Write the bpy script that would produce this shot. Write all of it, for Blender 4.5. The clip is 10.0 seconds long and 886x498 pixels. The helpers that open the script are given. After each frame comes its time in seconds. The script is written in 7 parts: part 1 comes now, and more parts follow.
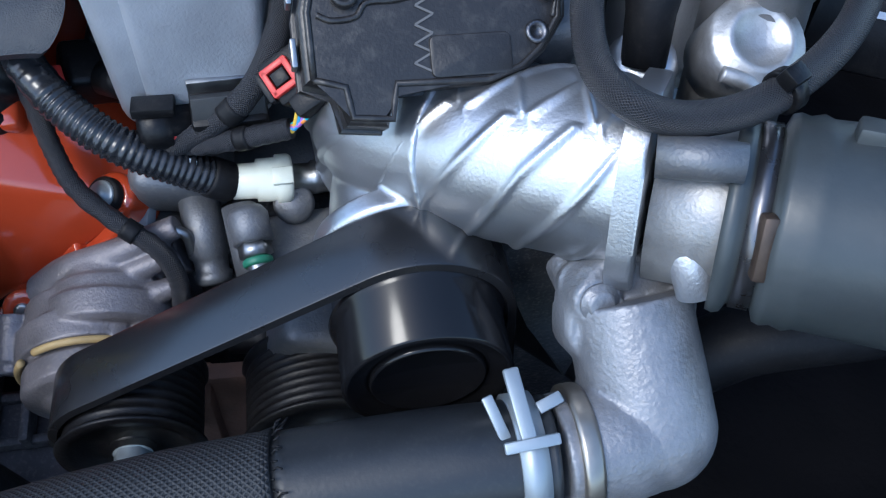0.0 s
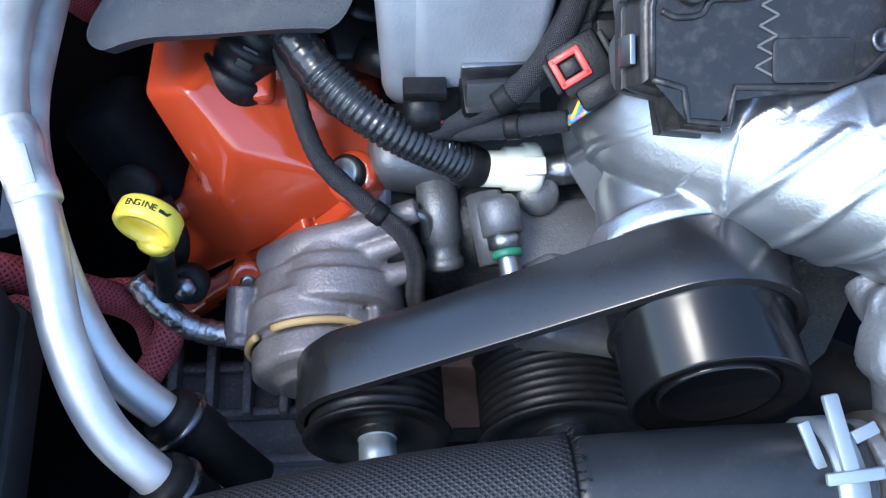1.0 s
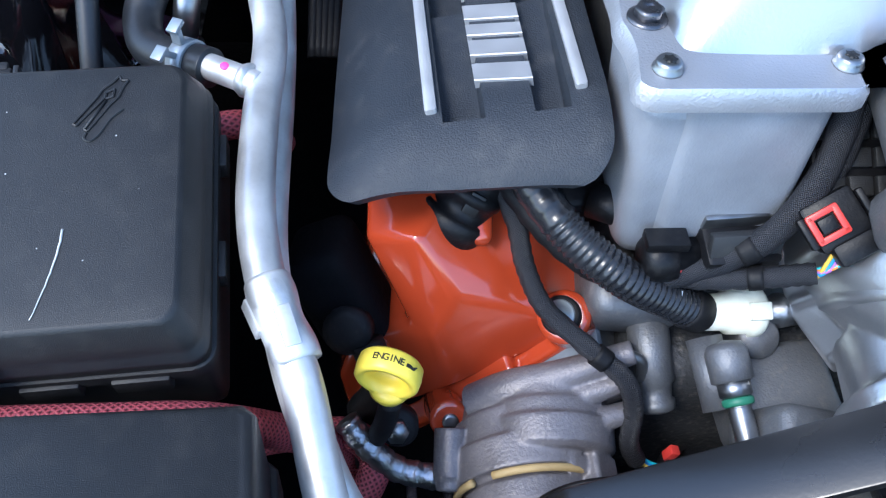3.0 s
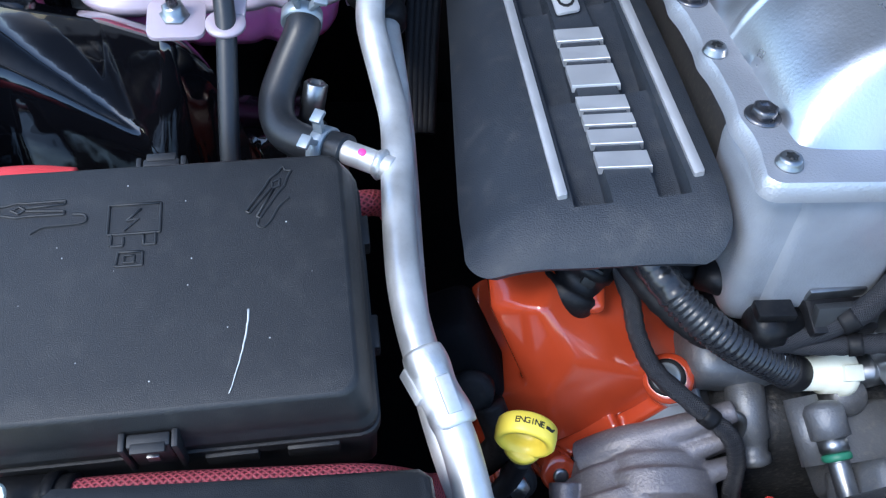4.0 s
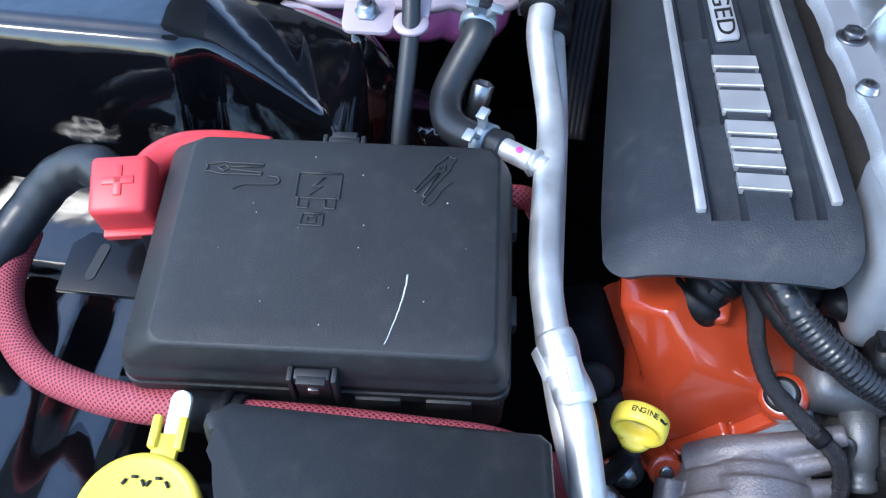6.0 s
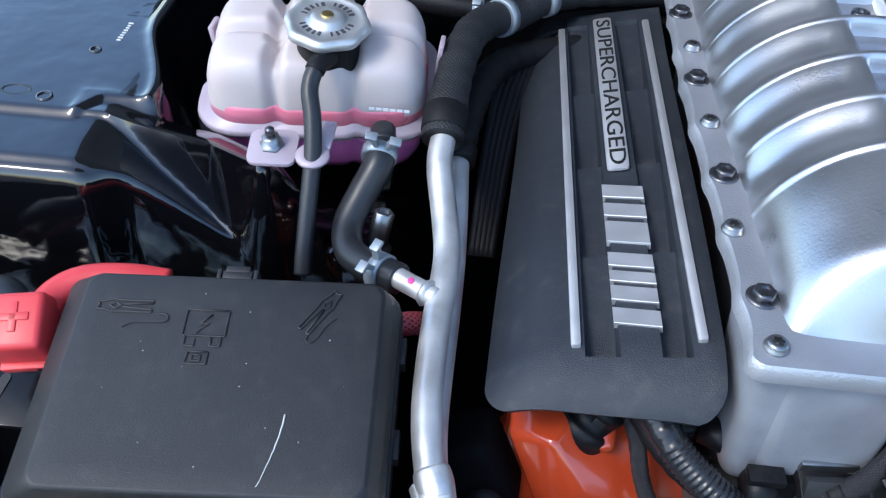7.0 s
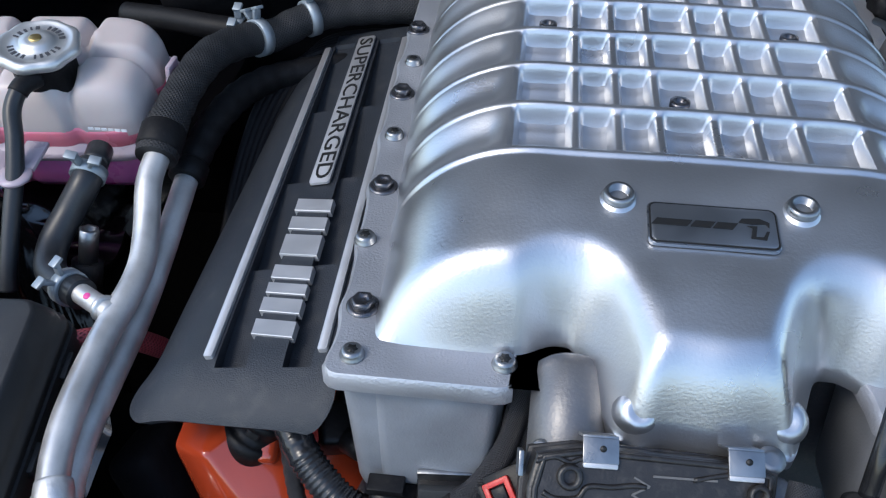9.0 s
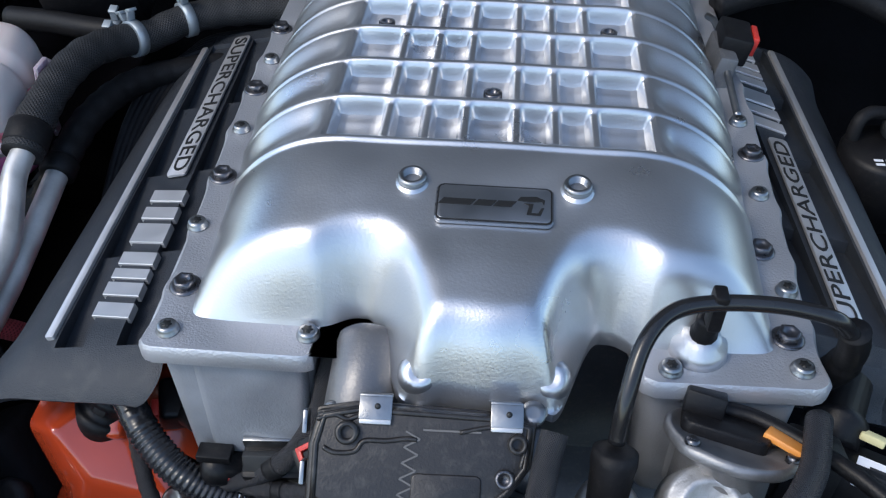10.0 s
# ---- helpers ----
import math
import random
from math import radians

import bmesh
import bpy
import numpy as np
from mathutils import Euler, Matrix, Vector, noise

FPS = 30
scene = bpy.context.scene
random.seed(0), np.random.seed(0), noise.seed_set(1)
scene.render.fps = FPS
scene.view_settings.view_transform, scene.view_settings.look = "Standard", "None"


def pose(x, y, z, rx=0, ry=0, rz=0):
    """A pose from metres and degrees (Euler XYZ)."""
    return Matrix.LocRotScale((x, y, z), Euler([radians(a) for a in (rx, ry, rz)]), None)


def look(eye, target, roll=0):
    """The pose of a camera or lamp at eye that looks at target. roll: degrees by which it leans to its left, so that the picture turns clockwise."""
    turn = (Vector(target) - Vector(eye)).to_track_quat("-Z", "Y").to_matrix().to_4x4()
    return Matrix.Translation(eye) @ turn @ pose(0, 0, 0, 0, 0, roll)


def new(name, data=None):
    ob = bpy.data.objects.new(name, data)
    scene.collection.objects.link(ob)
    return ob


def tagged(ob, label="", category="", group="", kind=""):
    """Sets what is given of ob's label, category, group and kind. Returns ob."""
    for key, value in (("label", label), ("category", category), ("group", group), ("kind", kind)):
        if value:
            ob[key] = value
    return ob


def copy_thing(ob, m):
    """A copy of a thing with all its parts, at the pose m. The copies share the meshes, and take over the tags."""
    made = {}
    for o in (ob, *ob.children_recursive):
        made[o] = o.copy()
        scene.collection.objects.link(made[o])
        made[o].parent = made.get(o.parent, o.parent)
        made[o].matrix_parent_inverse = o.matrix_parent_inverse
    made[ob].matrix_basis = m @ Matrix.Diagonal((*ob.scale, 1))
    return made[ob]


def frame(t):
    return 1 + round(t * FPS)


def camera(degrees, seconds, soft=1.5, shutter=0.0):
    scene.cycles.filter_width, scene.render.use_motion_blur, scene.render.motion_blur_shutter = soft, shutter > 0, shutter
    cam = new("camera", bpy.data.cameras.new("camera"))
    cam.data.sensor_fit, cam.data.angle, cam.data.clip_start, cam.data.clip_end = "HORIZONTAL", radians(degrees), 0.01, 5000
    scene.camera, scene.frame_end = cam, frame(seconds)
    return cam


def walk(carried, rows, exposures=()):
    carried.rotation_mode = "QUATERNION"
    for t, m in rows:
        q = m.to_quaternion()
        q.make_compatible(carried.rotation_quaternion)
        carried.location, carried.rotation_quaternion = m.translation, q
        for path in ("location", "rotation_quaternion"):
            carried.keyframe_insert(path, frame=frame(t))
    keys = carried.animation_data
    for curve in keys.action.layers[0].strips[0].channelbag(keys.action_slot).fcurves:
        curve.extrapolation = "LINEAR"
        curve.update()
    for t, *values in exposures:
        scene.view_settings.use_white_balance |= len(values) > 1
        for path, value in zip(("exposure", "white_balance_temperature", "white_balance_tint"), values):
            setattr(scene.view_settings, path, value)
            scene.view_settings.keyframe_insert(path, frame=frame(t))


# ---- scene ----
cam = camera(54.6, 10.0, soft=1.25)
PATH = [
    (0, (-0.085, -0.365, 1.121), (0.188, 0.838, -0.453), 4.9),
    (0.5, (-0.155, -0.349, 1.108), (0.095, 0.819, -0.496), 6.6),
    (1, (-0.194, -0.333, 1.112), (-0.031, 0.827, -0.509), 5.1),
    (1.5, (-0.218, -0.314, 1.12), (-0.098, 0.854, -0.499), 4.2),
    (2, (-0.256, -0.298, 1.116), (-0.12, 0.869, -0.502), 5.5),
    (2.2, (-0.274, -0.293, 1.117), (-0.116, 0.881, -0.494), 6.3),
    (3.3, (-0.325, -0.287, 1.145), (-0.186, 1.013, -0.369), 3.5),
    (3.5, (-0.342, -0.285, 1.159), (-0.192, 1.012, -0.356), 3.9),
    (4, (-0.39, -0.298, 1.172), (-0.216, 1.047, -0.298), 4.4),
    (4.5, (-0.431, -0.329, 1.155), (-0.338, 1.021, -0.318), 3.9),
    (5, (-0.429, -0.357, 1.139), (-0.501, 0.977, -0.35), 1.9),
    (5.2, (-0.427, -0.365, 1.134), (-0.526, 0.971, -0.351), 1.7),
    (6.3, (-0.384, -0.324, 1.23), (-0.493, 1.026, -0.242), 2.7),
    (6.5, (-0.368, -0.316, 1.24), (-0.47, 1.032, -0.234), 2.8),
    (7, (-0.342, -0.315, 1.246), (-0.448, 1.143, -0.119), 2.7),
    (7.5, (-0.302, -0.314, 1.247), (-0.407, 1.178, -0.08), 2.7),
    (8, (-0.243, -0.307, 1.242), (-0.355, 1.214, -0.052), 2.5),
    (8.5, (-0.172, -0.297, 1.239), (-0.313, 1.207, -0.072), 1.6),
    (9, (-0.102, -0.298, 1.25), (-0.266, 1.19, -0.077), 0.4),
    (9.5, (-0.043, -0.305, 1.259), (-0.149, 1.185, -0.07), 1.2),
    (10, (-0.002, -0.327, 1.268), (-0.103, 1.169, -0.057), 0.9),
]
EXPOSURES = [(0.0, 1.32, 5450, 6), (0.5, 1.66, 5500, 6), (1.0, 2.02, 5550, 6), (2.0, 2.06, 5550, 6), (4.2, 1.64, 5500, 6), (5.1, 2.10, 5200, 4), (6.4, 1.68, 5650, 6), (7.2, 1.36, 5800, 6), (8.5, 1.08, 6000, 7), (10.0, 1.06, 6150, 7)]
walk(cam, [(t, look(eye, target, roll)) for t, eye, target, roll in PATH], EXPOSURES)

# ---- world and sun ----
world = bpy.data.worlds.new("sky")
scene.world = world
world.use_nodes = True
wn = world.node_tree.nodes
sky = wn.new("ShaderNodeTexSky")
sky.sky_type, sky.sun_disc = "NISHITA", False
sky.sun_elevation, sky.sun_rotation = radians(50), radians(235)
sky.air_density, sky.dust_density, sky.ozone_density = 1.0, 1.2, 0.4
world.node_tree.links.new(sky.outputs[0], wn["Background"].inputs[0])
wn["Background"].inputs[1].default_value = 0.15
sun = new("sun", bpy.data.lights.new("sun", "SUN"))
sun.data.energy, sun.data.angle, sun.data.color = 0.7, radians(16), (1.0, 0.88, 0.74)
sun.matrix_world = look((-1.57, -1.10, 2.29 + 0.9), (0, 0, 0.9))


# ---- materials ----
def mat(name, col, rough=0.5, metal=0.0, grain=None, mottle=None, coat=0.0, wear=0.0, trans=0.0, spec=0.5, dust=0.0, ior=1.5, glow=None):
    """A surface with a fine relief (scale, strength, depth) and a broad tone change (scale, amount)."""
    m = bpy.data.materials.new(name)
    m.use_nodes = True
    nt = m.node_tree
    n, link = nt.nodes, nt.links.new
    b = n["Principled BSDF"]
    b.inputs["Base Color"].default_value = (*col, 1)
    b.inputs["Roughness"].default_value = rough
    b.inputs["Metallic"].default_value = metal
    b.inputs["Coat Weight"].default_value = coat
    b.inputs["Coat Roughness"].default_value = 0.06
    b.inputs["Specular IOR Level"].default_value = spec
    b.inputs["IOR"].default_value = ior
    b.inputs["Transmission Weight"].default_value = trans
    if glow:
        # light that scatters inside milky plastic
        b.inputs["Subsurface Weight"].default_value = 0.35
        b.inputs["Subsurface Radius"].default_value = glow
        b.inputs["Subsurface Scale"].default_value = 0.012
    tc = n.new("ShaderNodeTexCoord")
    if mottle:
        t = n.new("ShaderNodeTexNoise")
        t.inputs["Scale"].default_value = mottle[0]
        t.inputs["Detail"].default_value = 6
        link(tc.outputs["Object"], t.inputs["Vector"])
        r = n.new("ShaderNodeMapRange")
        r.inputs[1].default_value, r.inputs[2].default_value = 0.3, 0.7
        r.inputs[3].default_value, r.inputs[4].default_value = 1 - mottle[1], 1 + mottle[1]
        link(t.outputs["Fac"], r.inputs[0])
        v = n.new("ShaderNodeVectorMath")
        v.operation = "SCALE"
        v.inputs[0].default_value = col
        link(r.outputs[0], v.inputs["Scale"])
        out = v.outputs[0]
        if dust:
            t2 = n.new("ShaderNodeTexNoise")
            t2.inputs["Scale"].default_value = mottle[0] * 9
            t2.inputs["Detail"].default_value = 9
            link(tc.outputs["Object"], t2.inputs["Vector"])
            r2 = n.new("ShaderNodeMapRange")
            r2.inputs[1].default_value, r2.inputs[2].default_value = 0.52, 0.78
            r2.inputs[3].default_value, r2.inputs[4].default_value = 0, dust
            link(t2.outputs["Fac"], r2.inputs[0])
            mx = n.new("ShaderNodeMixRGB")
            mx.inputs[2].default_value = (0.32, 0.29, 0.25, 1)
            link(r2.outputs[0], mx.inputs[0])
            link(out, mx.inputs[1])
            out = mx.outputs[0]
        link(out, b.inputs["Base Color"])
        rr = n.new("ShaderNodeMapRange")
        rr.inputs[1].default_value, rr.inputs[2].default_value = 0.3, 0.7
        rr.inputs[3].default_value, rr.inputs[4].default_value = max(rough - 0.07 - wear, 0.02), min(rough + 0.07 + wear, 1)
        link(t.outputs["Fac"], rr.inputs[0])
        link(rr.outputs[0], b.inputs["Roughness"])
    if grain:
        g = n.new("ShaderNodeTexNoise")
        g.inputs["Scale"].default_value = grain[0]
        g.inputs["Detail"].default_value = 3
        link(tc.outputs["Object"], g.inputs["Vector"])
        bp = n.new("ShaderNodeBump")
        bp.inputs["Strength"].default_value = grain[1]
        bp.inputs["Distance"].default_value = grain[2]
        link(g.outputs["Fac"], bp.inputs["Height"])
        link(bp.outputs[0], b.inputs["Normal"])
    return m


def braid(name, col, dark, scale, rough=0.6):
    """Woven sleeve: two crossing waves along the object's own coordinates."""
    m = mat(name, col, rough)
    nt = m.node_tree
    n, link = nt.nodes, nt.links.new
    b = n["Principled BSDF"]
    uv = n.new("ShaderNodeUVMap")
    fac = []
    for sgn in (1, -1):
        mp = n.new("ShaderNodeMapping")
        mp.inputs["Rotation"].default_value = (0, 0, radians(45 * sgn))
        w = n.new("ShaderNodeTexWave")
        w.inputs["Scale"].default_value = scale
        w.inputs["Distortion"].default_value = 1.2
        w.inputs["Detail"].default_value = 1
        link(uv.outputs[0], mp.inputs[0])
        link(mp.outputs[0], w.inputs["Vector"])
        fac.append(w.outputs["Fac"])
    mul = n.new("ShaderNodeMath")
    mul.operation = "MAXIMUM"
    link(fac[0], mul.inputs[0])
    link(fac[1], mul.inputs[1])
    ns = n.new("ShaderNodeTexNoise")
    ns.inputs["Scale"].default_value = 60
    mx = n.new("ShaderNodeMixRGB")
    mx.inputs[1].default_value, mx.inputs[2].default_value = (*dark, 1), (*col, 1)
    link(mul.outputs[0], mx.inputs[0])
    link(mx.outputs[0], b.inputs["Base Color"])
    bp = n.new("ShaderNodeBump")
    bp.inputs["Strength"].default_value, bp.inputs["Distance"].default_value = 0.8, 0.0006
    link(mul.outputs[0], bp.inputs["Height"])
    link(bp.outputs[0], b.inputs["Normal"])
    return m


CAST = mat("cast_silver", (0.56, 0.57, 0.59), 0.34, 0.92, (620, 0.24, 0.0005), (14, 0.05), wear=0.03)
CASTFLANGE = mat("cast_rough_silver", (0.50, 0.51, 0.54), 0.46, 0.72, (650, 0.65, 0.0007), (18, 0.10))
# grey held low: carries the shade round the block and lower case
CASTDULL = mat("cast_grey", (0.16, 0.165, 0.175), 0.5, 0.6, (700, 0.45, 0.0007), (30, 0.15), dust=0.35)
CASTPINK = mat("cast_dirty_grey", (0.165, 0.154, 0.163), 0.46, 0.35, (600, 0.5, 0.0008), (45, 0.18), dust=0.35)
ELBOW = mat("cast_corroded_grey", (0.21, 0.215, 0.23), 0.44, 0.5, (420, 0.7, 0.0007), (60, 0.2), dust=0.35)
CASTDUCT = mat("bright_cast_silver", (0.46, 0.47, 0.49), 0.38, 0.92, (600, 0.32, 0.0005), (16, 0.06))
CASTLEG = mat("oxidised_cast_grey", (0.36, 0.38, 0.42), 0.46, 0.5, (700, 0.45, 0.0006), (26, 0.16))
ALU = mat("drawn_aluminium", (0.68, 0.68, 0.67), 0.47, 0.68, (260, 0.18, 0.0006), (42, 0.13), wear=0.10, dust=0.12)
STEEL = mat("bolt_steel", (0.29, 0.30, 0.31), 0.34, 0.95, (500, 0.25, 0.0004), (80, 0.15))
ZINC = mat("zinc_clamp", (0.31, 0.35, 0.38), 0.45, 0.55, None, (60, 0.06))
DARKSTEEL = mat("dark_bolt_steel", (0.13, 0.13, 0.14), 0.3, 0.9, (500, 0.2, 0.0004), (90, 0.12))
COVER = mat("black_grained_plastic", (0.021, 0.025, 0.032), 0.52, 0, (1100, 0.9, 0.0005), (10, 0.15), dust=0.06, spec=0.42)
PLASTIC = mat("black_box_plastic", (0.0150, 0.0155, 0.0165), 0.45, 0, (2200, 0.6, 0.0004), (9, 0.20), dust=0.04, spec=0.5)
DARKPL = mat("black_plastic", (0.006, 0.006, 0.007), 0.42, 0, (800, 0.3, 0.0005), (30, 0.2), dust=0.03, spec=0.25)
THRPL = mat("dusty_brown_black_plastic", (0.017, 0.0155, 0.015), 0.36, 0, (700, 0.3, 0.0006), (20, 0.18), dust=0.10)
RUBBER = mat("black_rubber", (0.007, 0.007, 0.008), 0.55, 0, (600, 0.3, 0.0005), (40, 0.2), dust=0.03, spec=0.22)
GREYRUB = mat("grey_black_rubber", (0.016, 0.018, 0.021), 0.40, 0, (500, 0.2, 0.0004), (50, 0.12), dust=0.03)
BELT = mat("belt_rubber", (0.013, 0.013, 0.014), 0.27, 0.0, (500, 0.15, 0.0003), (14, 0.15), spec=0.7)
GLOSSBLK = mat("gloss_black_pulley", (0.007, 0.007, 0.008), 0.18, 0, None, (20, 0.1), spec=0.32)
PAINT = mat("black_body_paint", (0.003, 0.003, 0.004), 0.04, 0, (13, 0.34, 0.012), (15, 0.2), coat=1.0, spec=0.5)
ORANGE = mat("orange_enamel", (0.42, 0.052, 0.016), 0.18, 0, (90, 0.10, 0.0012), (22, 0.08), coat=1.0)
YELLOW = mat("yellow_plastic", (0.80, 0.63, 0.07), 0.36, 0, (900, 0.1, 0.0003), (30, 0.05), dust=0.03)
REDPL = mat("red_plastic", (0.66, 0.05, 0.055), 0.42, 0, (700, 0.1, 0.0003), (30, 0.08))
REDCLIP = mat("red_clip_plastic", (0.55, 0.04, 0.03), 0.4, 0, None, (60, 0.1))
WHITEPL = mat("cream_plastic", (0.72, 0.74, 0.62), 0.40, 0, None, (40, 0.05), dust=0.08)
SILVERTRIM = mat("satin_silver_trim", (0.55, 0.55, 0.56), 0.48, 0.7, None, (60, 0.04))
BROWN = mat("rusty_brown_steel", (0.12, 0.06, 0.038), 0.75, 0.2, (300, 0.5, 0.001), (60, 0.35))
INK = mat("black_print", (0.01, 0.01, 0.01), 0.5)
WHITEINK = mat("white_print", (0.75, 0.76, 0.78), 0.6)
TANKTOP = mat("milky_tank_plastic", (0.56, 0.49, 0.47), 0.36, 0, (40, 0.1, 0.002), (18, 0.06), glow=(0.9, 0.55, 0.55))
TANKPINK = mat("coolant_pink_plastic", (0.78, 0.22, 0.30), 0.32, 0, None, (30, 0.06), glow=(0.9, 0.2, 0.3))
TANKPURP = mat("coolant_purple_plastic", (0.52, 0.14, 0.36), 0.32, 0, None, (12, 0.3), glow=(0.9, 0.2, 0.6))
TANKRIM = mat("pale_seam_plastic", (0.42, 0.35, 0.39), 0.32, 0, None, (30, 0.06), glow=(0.8, 0.6, 0.7))
FOIL = mat("foil_wrap", (0.40, 0.40, 0.42), 0.34, 1.0, (170, 0.7, 0.002), (50, 0.1))
BRAIDRED = braid("red_braided_sleeve", (0.44, 0.08, 0.10), (0.05, 0.007, 0.012), 1.15)
BRAIDBLK = braid("black_braided_sleeve", (0.018, 0.019, 0.021), (0.002, 0.002, 0.003), 1.35)
LOOM = braid("black_woven_loom", (0.022, 0.022, 0.026), (0.002, 0.002, 0.003), 3.2, 0.45)
ASPHALT = mat("asphalt", (0.05, 0.05, 0.052), 0.9, 0, (200, 0.6, 0.004), (3, 0.2))
LINER = mat("hood_liner", (0.15, 0.155, 0.17), 0.8, 0, (120, 0.4, 0.003), (4, 0.25))
# near-black colour stands in for the deep shade low in the bay
UNDER = mat("shade_black", (0.004, 0.004, 0.005), 0.8, 0, (150, 0.5, 0.002), (15, 0.3), spec=0.08)
TAPE = mat("orange_tag", (0.75, 0.30, 0.06), 0.5, 0, None, (60, 0.1))
GASKET = mat("grey_gasket", (0.16, 0.19, 0.23), 0.5, 0.2, None, (60, 0.1))
WIRES = {c: mat(c + "_wire", v, 0.4) for c, v in {"yellow": (0.7, 0.45, 0.05), "blue": (0.03, 0.25, 0.55), "violet": (0.35, 0.12, 0.45),
                                                 "orange": (0.75, 0.25, 0.04), "cyan": (0.05, 0.5, 0.6)}.items()}


# ---- mesh tools ----
def thing(name, label, category, at=(0, 0, 0), group="", kind=""):
    ob = new(name)
    ob.empty_display_size = 0.02
    ob.location = at
    return tagged(ob, label, category, group, kind)


def part(name, bm, material, parent=None, label="", smooth=True, angle=40):
    me = bpy.data.meshes.new(name)
    if smooth:
        for f in bm.faces:
            f.smooth = True
        for e in bm.edges:
            if len(e.link_faces) == 2 and e.calc_face_angle(0) > radians(angle):
                e.smooth = False
    bm.to_mesh(me)
    bm.free()
    me.materials.append(material)
    ob = new(name, me)
    if parent:
        ob.parent = parent
        if parent.parent is None:
            ob.matrix_parent_inverse = Matrix.Translation(-parent.location)
    if label:
        tagged(ob, label)
    return ob


def spline(pts, per=10):
    """A smooth curve through the points (Catmull-Rom)."""
    p = [Vector(q) for q in pts]
    p = [2 * p[0] - p[1]] + p + [2 * p[-1] - p[-2]]
    out = []
    for i in range(1, len(p) - 2):
        for k in range(per):
            t = k / per
            out.append(0.5 * ((2 * p[i]) + (p[i + 1] - p[i - 1]) * t + (2 * p[i - 1] - 5 * p[i] + 4 * p[i + 1] - p[i + 2]) * t * t
                              + (3 * p[i] - p[i - 1] - 3 * p[i + 1] + p[i + 2]) * t ** 3))
    out.append(p[-2])
    return out


def sweep(path, radius, seg=16, hollow=0.0, bm=None):
    """A tube along a path; radius is a number or a function of (share of the length, metres along)."""
    bm = bm or bmesh.new()
    uvl = bm.loops.layers.uv.verify()
    n = len(path)
    lens = [0.0]
    for a, b in zip(path, path[1:]):
        lens.append(lens[-1] + (b - a).length)
    t0 = (path[1] - path[0]).normalized()
    side = t0.orthogonal().normalized()
    rings = []
    for i, p in enumerate(path):
        t = (path[min(i + 1, n - 1)] - path[max(i - 1, 0)]).normalized()
        side = (side - t * side.dot(t)).normalized()
        up = t.cross(side)
        r = radius(lens[i] / lens[-1], lens[i]) if callable(radius) else radius
        rings.append([bm.verts.new(p + r * (math.cos(a) * side + math.sin(a) * up)) for a in (math.tau * k / seg for k in range(seg))])
    r0 = radius(0.5, lens[-1] / 2) if callable(radius) else radius
    for i in range(n - 1):
        for k in range(seg):
            f = bm.faces.new((rings[i][k], rings[i][(k + 1) % seg], rings[i + 1][(k + 1) % seg], rings[i + 1][k]))
            for lo, (u, v) in zip(f.loops, ((k, i), (k + 1, i), (k + 1, i + 1), (k, i + 1))):
                lo[uvl].uv = (u / seg * math.tau * r0 * 100, lens[v] * 100)
    for ring, way in ((rings[0], -1), (rings[-1], 1)):
        if hollow:
            c = sum((v.co for v in ring), Vector()) / seg
            tdir = (path[-1] - path[-2]).normalized() if way > 0 else (path[0] - path[1]).normalized()
            inner = [bm.verts.new(c + (v.co - c) * hollow) for v in ring]
            deep = [bm.verts.new(v.co - tdir * 0.02) for v in inner]
            for k in range(seg):
                j = (k + 1) % seg
                for a, b in ((ring, inner), (inner, deep)):
                    q = (a[k], b[k], b[j], a[j]) if way < 0 else (a[k], a[j], b[j], b[k])
                    bm.faces.new(q)
            bm.faces.new(deep if way > 0 else deep[::-1])
        else:
            bm.faces.new(ring if way > 0 else ring[::-1])
    return bm


def axes(at, z, x=(1, 0, 0)):
    """A frame at a place with its z axis along z and its x axis near x."""
    z = Vector(z).normalized()
    x = Vector(x)
    x = (x - z * x.dot(z)).normalized()
    y = z.cross(x)
    return Matrix(((x.x, y.x, z.x, at[0]), (x.y, y.y, z.y, at[1]), (x.z, y.z, z.z, at[2]), (0, 0, 0, 1)))


def lathe(profile, m=None, seg=32, bm=None, bumpy=None):
    """Turns a profile of (radius, height) round z; ends at radius 0 are closed."""
    bm = bm or bmesh.new()
    m = m or Matrix()
    rows = []
    for r, h in profile:
        if r < 1e-6:
            rows.append([bm.verts.new(m @ Vector((0, 0, h)))])
        else:
            rows.append([bm.verts.new(m @ Vector(((r + (bumpy(a, r, h) if bumpy else 0)) * math.cos(a), (r + (bumpy(a, r, h) if bumpy else 0)) * math.sin(a), h)))
                         for a in (math.tau * k / seg for k in range(seg))])
    for a, b in zip(rows, rows[1:]):
        for k in range(seg):
            j = (k + 1) % seg
            vs = [a[0]] if len(a) == 1 else [a[k], a[j]]
            vs += [b[0]] if len(b) == 1 else [b[j], b[k]]
            if len(vs) > 2:
                bm.faces.new(vs)
    for row, flip in ((rows[0], True), (rows[-1], False)):
        if len(row) > 1:
            bm.faces.new(row[::-1] if flip else row)
    return bm


